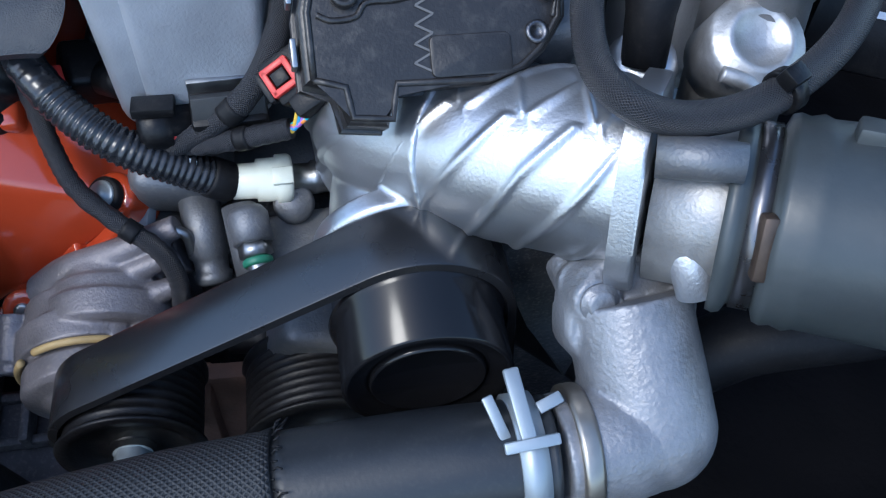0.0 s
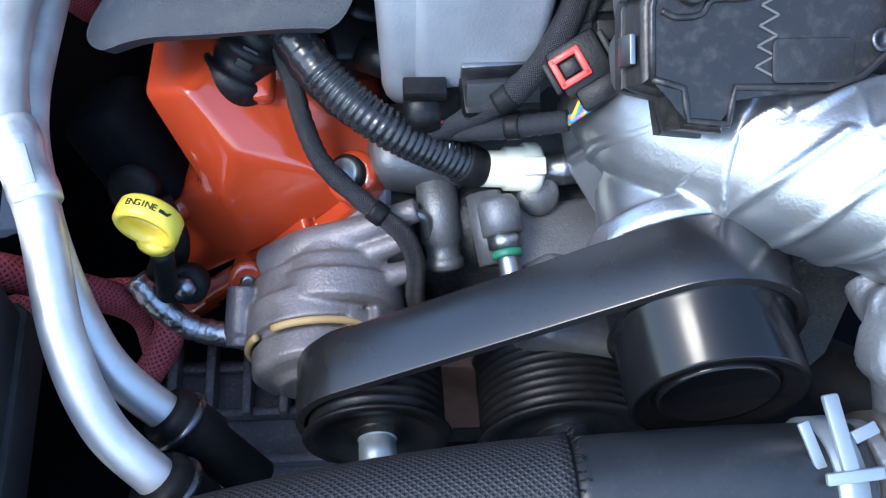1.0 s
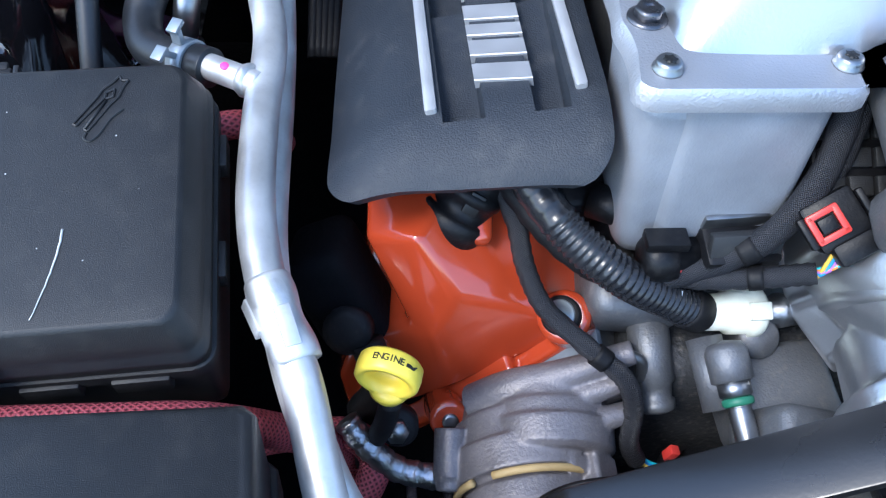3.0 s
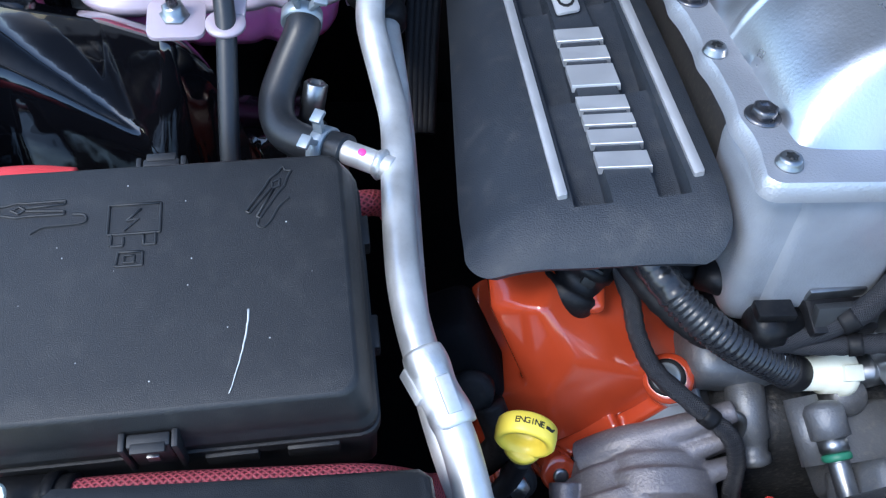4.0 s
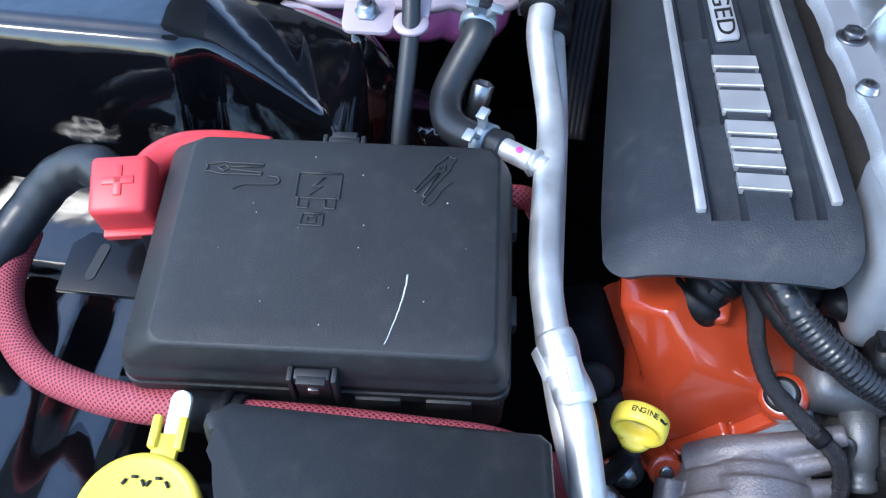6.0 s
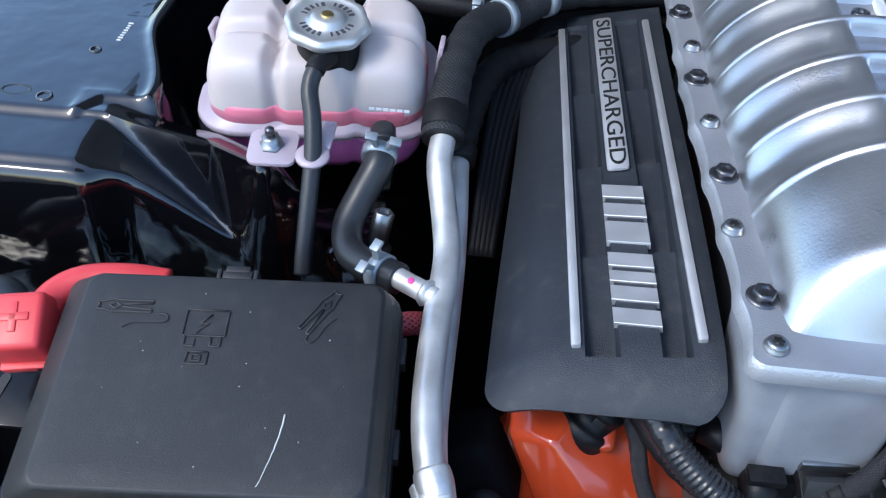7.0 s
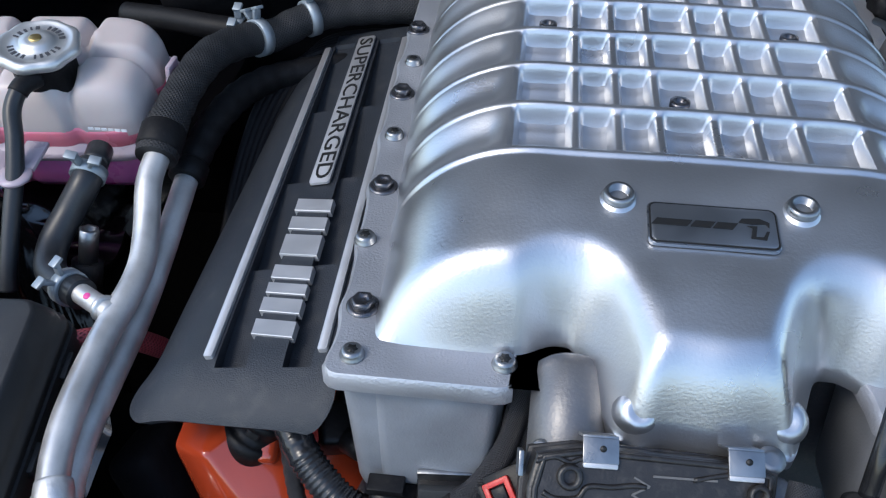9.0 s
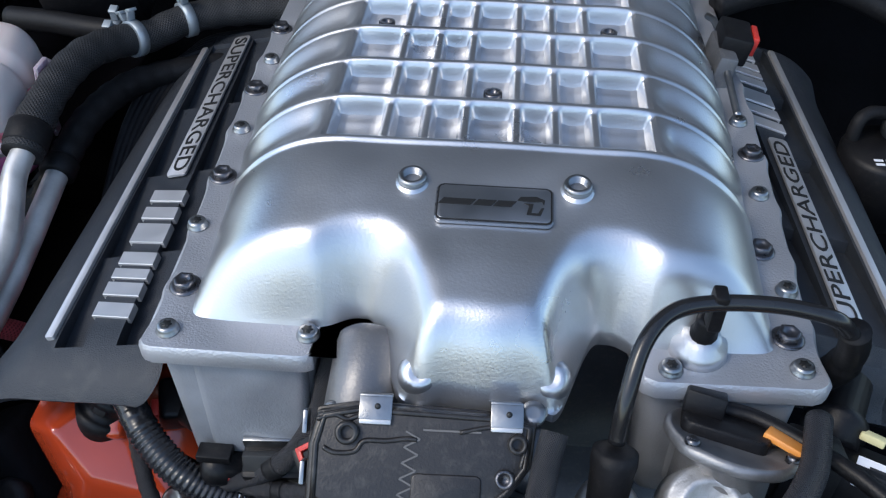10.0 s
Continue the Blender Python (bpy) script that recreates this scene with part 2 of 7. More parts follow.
def prism(outline, z0, z1, m=None, bevel=0.0, bm=None, seg=2, sides=False):
    """A plate of the outline (x, y, counter-clockwise) from z0 to z1, its top edge rounded."""
    b = bmesh.new()
    m = m or Matrix()
    low = [b.verts.new((x, y, z0)) for x, y in outline]
    top = [b.verts.new((x, y, z1)) for x, y in outline]
    n = len(outline)
    b.faces.new(low[::-1])
    cap = b.faces.new(top)
    for k in range(n):
        b.faces.new((low[k], low[(k + 1) % n], top[(k + 1) % n], top[k]))
    if bevel:
        es = list(cap.edges)
        if sides:
            es += [e for e in b.edges if abs(e.verts[0].co.z - e.verts[1].co.z) > 1e-6]
        bmesh.ops.bevel(b, geom=es, offset=bevel, segments=seg, profile=0.5, affect="EDGES", clamp_overlap=True)
    bmesh.ops.transform(b, matrix=m, verts=b.verts)
    return join(bm, b)


def join(bm, b):
    if bm is None:
        return b
    me = bpy.data.meshes.new("tmp")
    b.to_mesh(me)
    b.free()
    bm.from_mesh(me)
    bpy.data.meshes.remove(me)
    return bm


def box(size, m=None, bevel=0.002, bm=None, seg=2, taper=1.0):
    """A rounded block about its centre; taper narrows its top."""
    b = bmesh.new()
    bmesh.ops.create_cube(b, size=1)
    for v in b.verts:
        k = taper if v.co.z > 0 else 1.0
        v.co = Vector((v.co.x * size[0] * k, v.co.y * size[1] * k, v.co.z * size[2]))
    if bevel:
        bmesh.ops.bevel(b, geom=list(b.edges), offset=bevel, segments=seg, profile=0.5, affect="EDGES", clamp_overlap=True)
    if m is not None:
        bmesh.ops.transform(b, matrix=m, verts=b.verts)
    return join(bm, b)


def rounded(w, h, r, n=5, cx=0.0, cy=0.0):
    """The outline of a rectangle with round corners."""
    out = []
    for sx, sy, a0 in ((1, -1, -90), (1, 1, 0), (-1, 1, 90), (-1, -1, 180)):
        for k in range(n + 1):
            a = radians(a0 + 90 * k / n)
            out.append((cx + sx * (w / 2 - r) + r * math.cos(a), cy + sy * (h / 2 - r) + r * math.sin(a)))
    return out


def letters(text, m, size, depth, shear=0.0, wide=1.0):
    """Lettering as a mesh, centred on the frame m."""
    cu = bpy.data.curves.new("text", "FONT")
    cu.body, cu.size, cu.extrude, cu.shear = text, size, depth / 2, shear
    cu.align_x, cu.align_y = "CENTER", "CENTER"
    cu.resolution_u = 3
    ob = bpy.data.objects.new("text", cu)
    me = bpy.data.meshes.new_from_object(ob)
    b = bmesh.new()
    b.from_mesh(me)
    bmesh.ops.transform(b, matrix=m @ Matrix.Diagonal((wide, 1, 1, 1)), verts=b.verts)
    bpy.data.objects.remove(ob)
    bpy.data.curves.remove(cu)
    bpy.data.meshes.remove(me)
    return b


def cast(name, pieces, material, parent, voxel=0.0014, soft=6, label=""):
    """Several forms run together into one casting with filleted joins."""
    b = None
    for q in pieces:
        b = join(b, q) if b else q
    bmesh.ops.recalc_face_normals(b, faces=b.faces)
    ob = part(name, b, material, parent, label)
    md = ob.modifiers.new("flow", "REMESH")
    md.mode, md.voxel_size, md.use_smooth_shade = "VOXEL", voxel, True
    md = ob.modifiers.new("soften", "SMOOTH")
    md.factor, md.iterations = 0.5, soft
    return ob


def smooth01(a, b, x):
    t = min(max((x - a) / (b - a), 0), 1)
    return t * t * (3 - 2 * t)


def torx_bolt(parent, at, up=(0, 0, 1), r=0.0062, name="flange_bolt"):
    """A flange bolt with a domed head and a star socket."""
    m = axes(at, up)
    b = lathe([(r * 1.14, 0), (r * 1.14, 0.0010), (r * 1.02, 0.0016), (r * 0.98, 0.0036), (r * 0.86, 0.0048), (r * 0.60, 0.0052), (r * 0.46, 0.0052)], m, 20)
    bolt = part(name, b, STEEL, parent)
    b = lathe([(r * 0.50, 0.0053), (0, 0.0054)], m, 12, bumpy=lambda a, rr, h: 0.0005 * math.cos(6 * a))
    part("socket", b, INK, bolt)
    return bolt


def hex_bolt(parent, at, up=(0, 0, 1), r=0.0075, h=0.008, name="hex_bolt", material=None, washer=1.35):
    m = axes(at, up)
    b = lathe([(r * washer, 0), (r * washer, 0.0014), (r * 1.05, 0.0022)], m, 24)
    lathe([(r, 0.0015), (r, h - 0.001), (r * 0.86, h), (r * 0.62, h), (r * 0.5, h - 0.0012), (0, h - 0.0012)], m, 6, b)
    return part(name, b, material or DARKSTEEL, parent, angle=25)


def band(parent, at, axis, r, width=0.009, name="hose_clamp", ear=(0, 0, 1), material=None):
    """A sprung hose clamp: a strap round the hose with two raised ears."""
    m = axes(at, axis, ear)
    b = lathe([(r + 0.0004, -width / 2), (r + 0.0018, -width / 2), (r + 0.0018, width / 2), (r + 0.0004, width / 2)], m, 28)
    for sgn in (-1, 1):
        box((0.010, 0.0035, width * 0.75), m @ Matrix.Translation((r + 0.006, sgn * 0.006, 0)) @ pose(0, 0, 0, 0, 0, sgn * 25), 0.0008, b)
        box((0.003, 0.009, width * 0.8), m @ Matrix.Translation((r + 0.0105, sgn * 0.009, 0)), 0.0008, b)
    return part(name, b, material or ZINC, parent)


# ---- setting ----
def ground_sheet():
    b = bmesh.new()
    bmesh.ops.create_grid(b, x_segments=8, y_segments=8, size=400)
    return tagged(part("ground", b, ASPHALT), "grey asphalt ground under the car", "ground", kind="structure")


ground_sheet()


def bay_shell():
    """The engine bay's tub: floor, far wall, side walls and front panel, all of sheet with thickness."""
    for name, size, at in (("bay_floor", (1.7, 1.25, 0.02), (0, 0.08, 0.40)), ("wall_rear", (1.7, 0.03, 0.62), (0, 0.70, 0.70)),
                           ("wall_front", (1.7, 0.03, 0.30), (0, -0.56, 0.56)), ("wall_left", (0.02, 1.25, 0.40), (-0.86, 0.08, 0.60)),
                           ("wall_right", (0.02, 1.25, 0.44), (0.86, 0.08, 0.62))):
        tagged(part(name, box(size, Matrix.Translation(at), 0.004), UNDER), "black sheet metal of the engine bay, darkened for shade", "bay panel", kind="structure")
    b = box((1.6, 0.16, 0.05), pose(0, 0.63, 0.93, 12, 0, 0), 0.015)
    tagged(part("cowl", b, DARKPL), "black plastic cowl below the windscreen", "cowl", kind="structure")
    # the raised hood, hinged at the cowl and leaning over the bay
    b = prism(rounded(1.62, 1.20, 0.10), -0.035, 0.0, axes((0, 0.47, 1.54), (0, 0.92, 0.39), (1, 0, 0)), 0.012)
    tagged(part("hood", b, LINER), "raised black hood over the engine bay", "hood", kind="structure")


bay_shell()


def inner_fender():
    """The glossy black inner wing with its rail, folds and trough."""
    b = bmesh.new()
    nx, ny = 150, 560
    vs = []
    for j in range(ny + 1):
        row = []
        row_y = -0.45 + 1.12 * j / ny
        for i in range(nx + 1):
            x = -0.86 + 0.42 * i / nx
            yh = 0.2135 - 0.235 * max(x + 0.650, -0.1 * (x + 0.650)) - 0.25 * max(x + 0.56, 0)
            y = row_y + (yh - 0.208) * math.exp(-((row_y - 0.208) / 0.055) ** 2)
            # upper plate, a stepped shelf before it, a front wall and the tank's well
            yl = 0.150 + 0.015 * smooth01(-0.645, -0.612, x) + 0.022 * smooth01(-0.53, -0.49, x)
            yf = 0.207 + 0.022 * smooth01(-0.672, -0.655, x) + 0.012 * smooth01(-0.55, -0.50, x)
            xe = -0.614 - 0.036 * smooth01(0.240, 0.36, y)
            zs = 0.857 - 0.090 * smooth01(-0.655, -0.490, x) - 0.004 * smooth01(0.160, 0.150, y)
            zs -= 0.009 * smooth01(-0.66, -0.60, x) * math.sin(math.pi * min(max((y - yl) / (yf - yl), 0), 1))
            zr = 0.862 - 0.075 * smooth01(xe - 0.004, xe + 0.020, x) - 0.05 * smooth01(-0.53, -0.46, x)
            zr += 0.004 * math.exp(-((x - xe + 0.006) / 0.006) ** 2)
            k = smooth01(yf - 0.004, yf + 0.007, y)
            z = zs * (1 - k) + zr * k
            # the rolled hem that the tank is bolted to
            dy = y - yh
            hem = 0.8595 - math.sqrt((dy * (4.0 if dy < 0 else 0.45)) ** 2 + 0.002 ** 2)
            hem -= 0.06 * smooth01(-0.515, -0.455, x) + 0.10 * smooth01(0.026, 0.045, dy) + 0.10 * smooth01(-0.672, -0.690, x)
            z = (z + hem + math.sqrt((z - hem) ** 2 + 0.008 ** 2)) / 2 - 0.0015 * smooth01(-0.65, -0.60, x)
            d = min(max((yl - y) / 0.016, 0), 1)
            z -= 0.135 * (1 - math.sqrt(1 - d * d)) + 0.03 * smooth01(0.13, -0.05, y)
            z += 0.012 * smooth01(0.06, 0.03, y) * smooth01(-0.67, -0.70, x)
            row.append(b.verts.new((x, y, z)))
        vs.append(row)
    for j in range(ny):
        for i in range(nx):
            b.faces.new((vs[j][i], vs[j][i + 1], vs[j + 1][i + 1], vs[j + 1][i]))
    ret = bmesh.ops.extrude_face_region(b, geom=list(b.faces))
    for v in ret["geom"]:
        if isinstance(v, bmesh.types.BMVert):
            v.co.z -= 0.004
    bmesh.ops.recalc_face_normals(b, faces=b.faces)
    f = tagged(part("inner_fender", b, PAINT, angle=60), "glossy black painted inner fender with pressed folds", "fender", kind="structure")
    part("grommet", lathe([(0.017, 0), (0.0165, 0.003), (0.010, 0.004), (0.0095, 0.002), (0, 0.002)], axes((-0.727, 0.232, 0.860), (0, 0, 1)) @ Matrix.Diagonal((1, 0.6, 0.6, 1)), 28), GREYRUB, f, "oval rubber grommet")
    for x, y, r in ((-0.701, 0.226, 0.0065), (-0.722, 0.193, 0.005), (-0.690, 0.300, 0.005)):
        part("hole_plug", lathe([(r, -0.002), (r, 0.0006), (r * 0.8, 0.0009), (r * 0.7, -0.0004), (0, -0.0004)], axes((x, y, 0.8625 - 0.007 * (y < 0.2)), (0, 0, 1)), 20), PAINT, f)
    rnd = random.Random(11)
    b = None
    for k in range(16):
        b = box((0.0012, rnd.uniform(0.004, 0.007), 0.0012), pose(-0.714 + 0.0032 * k, 0.1715, 0.8545, 0, 0, rnd.choice((0, 20, -20))), 0, b)
    part("stamped_marks", b, PAINT, f)
    b = None
    for k in range(8):
        b = box((rnd.uniform(0.003, 0.005), 0.0012, 0.0008), pose(-0.677, 0.318 + 0.0042 * k, 0.8625), 0, b)
    part("painted_marks", b, WHITEINK, f, "small white stamped marks")
    return f


inner_fender()

# ---- supercharger ----
LX = -0.004  # the lid's middle
RIBS = [0.115 + 0.0492 * k for k in range(8)]
COLS = [-0.106, -0.067, -0.0415, -0.0165, 0.0165, 0.0415, 0.067, 0.106]


def lid_front(x):
    """The dome's front edge: cheeks, two arched mouths and the wavy nose between them."""
    c = -0.0700 if x < 0.002 else 0.0672
    hw = 0.029 if abs(x) < abs(c) else 0.026
    q = abs(x - c) / hw
    if abs(x) > abs(c):
        return 0.012 + 0.010 * (1 - smooth01(0.2, 1.0, q))
    wave = math.exp(-((x + 0.032) / 0.007) ** 2) + math.exp(-((x - 0.041) / 0.007) ** 2) + 0.8 * math.exp(-((x - 0.005) / 0.018) ** 2)
    k = smooth01(0.0, 1.0, q)
    return 0.022 - 0.056 * k - 0.0035 * wave * k


def lid_face():
    """How far the dome has risen behind its front edge, 0 to 1, on a regular field: broad on the cheeks, steep on the nose."""
    step = 0.0014
    gx, gy = np.arange(-0.215, 0.205, step), np.arange(-0.07, 0.135, step)
    ex = np.linspace(-0.215, 0.205, 1500)
    ey = np.array([lid_front(x) for x in ex])
    rise = np.zeros((len(gx), len(gy)))
    for i, x in enumerate(gx):
        w = 0.0215
        d = np.sqrt(((ex[:, None] - x) ** 2 + (ey[:, None] - gy[None, :]) ** 2).min(axis=0))
        d = np.where(gy < lid_front(x), -d, d)
        a = np.clip(1.10 * d / w, -0.3, 3)
        h = np.clip(0.5 + (1 - a) / 1.0, 0, 1)
        rise[i] = 1 - h + a * h - 0.50 * h * (1 - h)
    k = np.exp(-(np.arange(-9, 10) / 4.4) ** 2)
    k /= k.sum()
    pad = np.pad(rise, 9, mode="edge")
    pad = sum(k[q] * pad[q:q + rise.shape[0], :] for q in range(19))
    return gx, gy, step, sum(k[q] * pad[:, q:q + rise.shape[1]] for q in range(19))


FACE = lid_face()


def face_rise(x, y):
    gx, gy, step, rise = FACE
    u, v = (x - gx[0]) / step, (y - gy[0]) / step
    i, j = min(max(int(u), 0), len(gx) - 2), min(max(int(v), 0), len(gy) - 2)
    u, v = u - i, v - j
    return float(rise[i, j] * (1 - u) * (1 - v) + rise[i + 1, j] * u * (1 - v) + rise[i, j + 1] * (1 - u) * v + rise[i + 1, j + 1] * u * v)


def lid_height(x, y):
    """Height of the lid's dome over its flange."""
    ax = abs(x - LX)
    edge = 0.172 + 0.011 * smooth01(0.0, 0.3, y)
    q = min(max((edge - ax) / (edge - 0.080), 0), 1)
    crown = 0.066 * (1 - (1 - q) ** 2.3) ** 0.66 - 0.004 * smooth01(0.12, 0.0, ax) * (ax / 0.1) ** 2
    if y < RIBS[0]:
        # the face rolls up from the front edge: broad on the cheeks, steep on the nose
        f = max(face_rise(x, y), 0.0)
        z = crown * f * (0.72 + 0.10 * smooth01(-0.02, 0.035, y) + 0.18 * smooth01(0.025, 0.105, y))
        return z + 0.0022 * smooth01(RIBS[0] - 0.006, RIBS[0] - 0.002, y)
    d = min(abs(y - r) for r in RIBS)
    rib = max(1 - (d / 0.0036) ** 2, 0)
    dw = min(abs(x - LX - c) for c in COLS)
    inner = ax < 0.106
    k = smooth01(0.1085, 0.120, ax)
    # filleted pockets between ribs and cross walls, shallow troughs outside them
    sy = 0.86 * smooth01(0.0022, 0.0064, d) + 0.14 * smooth01(0.0050, 0.0150, d)
    sx = 0.86 * smooth01(0.0020, 0.0056, dw) + 0.14 * smooth01(0.0045, 0.0110, dw)
    depth = (0.0020 + 0.0006 * min(dw / 0.0024, 1) ** 2 + 0.0100 * sx) * sy if inner else (0.0022 * (1 - k) + 0.0080 * k) * (0.5 - 0.5 * math.cos(math.pi * min(d / 0.0246, 1)))
    z = crown - depth * smooth01(0.0, 0.024, crown) + 0.0014 * rib * smooth01(0, 0.01, crown)
    if y > RIBS[-1]:
        z *= 1 - smooth01(RIBS[-1], RIBS[-1] + 0.03, y)
    return z


def plate(outline, z0, z1, cham, drop=0.0):
    """A plate of any outline with a chamfered top edge."""
    b = bmesh.new()
    n = len(outline)
    inner = []
    for k in range(n):
        (x0, y0), (x, y), (x1, y1) = outline[k - 1], outline[k], outline[(k + 1) % n]
        d = Vector((x1 - x0, y1 - y0)).normalized()
        inner.append((x - d.y * cham, y + d.x * cham))
    rows = [[b.verts.new((x, y, z)) for x, y in o] for o, z in ((outline, z0), (outline, z1 - (drop or cham)), (inner, z1))]
    for r0, r1 in zip(rows, rows[1:]):
        for k in range(n):
            b.faces.new((r0[k], r0[(k + 1) % n], r1[(k + 1) % n], r1[k]))
    f = [b.faces.new(rows[-1]), b.faces.new(rows[0][::-1])]
    bmesh.ops.recalc_face_normals(b, faces=b.faces)
    bmesh.ops.triangulate(b, faces=f, ngon_method="EAR_CLIP")
    return b


def supercharger():
    t = thing("supercharger", "cast aluminium supercharger with ribbed silver lid", "supercharger", (0, 0.2, 0.88))
    # dome
    b = bmesh.new()
    xs = {round(-0.186 + 0.0024 * i, 5) for i in range(156)}
    for c in COLS:
        xs = {x for x in xs if abs(x - c) > 0.0058} | {c + s * o for s in (-1, 1) for o in (0.0008, 0.0016, 0.0022, 0.0030, 0.0038, 0.0046, 0.0055)}
    xs |= {round(c - LX + 0.0008 * k, 5) for c in (-0.0985, -0.043, 0.0465, 0.088) for k in range(-7, 8)}
    ys = {round(0.0023 * j, 5) for j in range(218)} | {round(0.00115 * j, 5) for j in range(70)}
    for r in RIBS:
        ys = {y for y in ys if abs(y - r) > 0.0068} | {r + s * o for s in (-1, 1) for o in (0.0010, 0.0020, 0.0028, 0.0036, 0.0044, 0.0052, 0.0062)}
    xs, ys = sorted(xs), sorted(ys)
    nx, ny = len(xs) - 1, len(ys) - 1
    grid = {}
    for i in range(nx + 1):
        x = LX + xs[i]
        y0 = lid_front(x)
        for j in range(ny + 1):
            y = ys[j]
            y += y0 * (1 - smooth01(0, 0.115, y))
            grid[i, j] = Vector((x, y, lid_height(x, y)))
    for i in range(nx + 1):
        for j in range(ny + 1):
            q = grid[i, j]
            grid[i, j] = b.verts.new((q.x, q.y, 0.8972 + 1.04 * q.z))
    for i in range(nx):
        for j in range(ny):
            b.faces.new((grid[i, j], grid[i + 1, j], grid[i + 1, j + 1], grid[i, j + 1]))
    rim = [e for e in b.edges if len(e.link_faces) == 1]
    ret = bmesh.ops.extrude_edge_only(b, edges=rim)
    for v in ret["geom"]:
        if isinstance(v, bmesh.types.BMVert):
            v.co.z = 0.891
    bmesh.ops.delete(b, geom=[v for v in b.verts if not v.link_faces], context="VERTS")
    part("lid", b, CAST, t, "silver cast lid with arched ribs and square pockets", angle=42)
    # flange with scalloped sides
    out = []
    n = 150
    for k in range(n + 1):
        y = -0.004 + 0.494 * k / n
        out.append((0.1925 + 0.010 * smooth01(0, 0.3, y) + 0.0022 * max(math.exp(-((y - q) / 0.010) ** 2) for q in (0.0, 0.040, 0.097, 0.152, 0.212, 0.270, 0.318, 0.375)), y))
    left = [(-x + 2 * LX + 0.004, y) for x, y in out][::-1]
    front = [(-0.1995, -0.004), (-0.1985, -0.0075), (-0.1955, -0.0108), (-0.1905, -0.0125), (-0.105, -0.0125), (-0.1005, -0.0118), (-0.0965, -0.0095)]
    for k in range(13):
        a = math.pi * k / 12
        front.append((-0.069 - 0.028 * math.cos(a), -0.010 + 0.052 * math.sin(a)))
    front += [(-0.041, -0.012), (0.044, -0.012)]
    for k in range(13):
        a = math.pi * k / 12
        front.append((0.066 - 0.022 * math.cos(a), -0.008 + 0.048 * math.sin(a)))
    front += [(0.090, -0.0105), (0.097, -0.0135), (0.184, -0.0115), (0.1895, -0.0095), (0.1925, -0.0065)]
    part("flange", plate(front + out + left[:-1], 0.8885, 0.9, 0.0022, 0.0030), CASTFLANGE, t, "pebbled cast flange")
    # nose bosses and studs
    for x, y in ((-0.0345, -0.0310), (0.0365, -0.0285)):
        part("boss", lathe([(0.0135, -0.020), (0.0120, -0.006), (0.0100, -0.0015), (0.0072, 0.0008), (0.0048, 0.0010), (0.0028, 0.0004), (0, 0.0002)], axes((x, y + 0.0035, 0.9130), (0, -0.60, 0.80)), 32), CAST, t)
    for x in (-0.048, 0.049):
        m = axes((x, 0.078, 0.957), (0, -0.12, 1))
        st = part("stud_boss", lathe([(0.0145, -0.006), (0.0140, 0.001), (0.0105, 0.0032), (0.0095, 0.006)], m, 28), CAST, t)
        part("stud_bolt", lathe([(0.0086, 0.003), (0.0086, 0.009), (0.0078, 0.0105), (0.0056, 0.0105), (0.0050, 0.0045), (0, 0.0045)], m, 24), STEEL, st)
    # badge plate
    m = axes((0.001, 0.0615, 0.9588), (0, -0.17, 1))
    pl = part("badge_plate", prism(rounded(0.068, 0.029, 0.004), 0, 0.0022, m, 0.0006), mat("badge_satin", (0.36, 0.37, 0.39), 0.3, 1.0, None, (40, 0.04)), t, "satin plate with a black border and a plain mark")
    ring = prism(rounded(0.0665, 0.0275, 0.0036), 0.0020, 0.0026, m)
    part("border", ring, INK, pl)
    part("field", prism(rounded(0.0645, 0.0255, 0.003), 0.0020, 0.0030, m, 0.0002), mat("badge_field", (0.40, 0.41, 0.43), 0.38, 1.0, (1500, 0.2, 0.0002), (40, 0.04)), pl)
    b = None
    for x, w in ((-0.0215, 0.0185), (-0.0055, 0.0105), (0.0060, 0.0105)):
        b = prism([(x - w / 2 - 0.0015, -0.0022), (x + w / 2 - 0.0015, -0.0022), (x + w / 2 + 0.0015, 0.0022), (x - w / 2 + 0.0015, 0.0022)], 0.0028, 0.0034, m, 0, b)
    for o in ([(0.013, 0.0030), (0.020, 0.0022), (0.027, 0.0030), (0.0285, 0.0004), (0.029, 0.0040), (0.024, 0.0065), (0.015, 0.0058)],
              [(0.017, 0.0010), (0.020, -0.0005), (0.0185, -0.0075), (0.0265, -0.0080), (0.0285, -0.0020), (0.0270, -0.0020), (0.0250, -0.0062), (0.0212, -0.0062), (0.0225, 0.0010)]):
        b = prism(o, 0.0028, 0.0034, m, 0, b)
    part("mark", b, INK, pl)
    # flange bolts
    for x, y in ((-0.184, 0.003), (-0.102, 0.006), (0.105, -0.002), (0.179, 0.004), (0.184, 0.068), (0.186, 0.165), (-0.194, 0.097), (-0.194, 0.212), (-0.195, 0.318), (0.188, 0.258)):
        torx_bolt(t, (x, y, 0.9))
    for x, y in ((-0.185, 0.040), (-0.192, 0.152), (-0.197, 0.270), (-0.199, 0.375), (0.175, 0.105), (0.176, 0.028), (0.19, 0.215)):
        hex_bolt(t, (x, y, 0.8995), r=0.0072, h=0.0068)
    for x, y in ((LX, 0.1885), (-0.090, 0.287), (0.082, 0.287), (LX, 0.386)):
        part("pocket_bolt", lathe([(0.0065, 0), (0.0065, 0.004), (0.003, 0.0045), (0.0028, 0.002), (0, 0.002)], axes((x, y, 0.8985 + 1.04 * lid_height(x, y)), (0, 0, 1)), 20), DARKSTEEL, t)
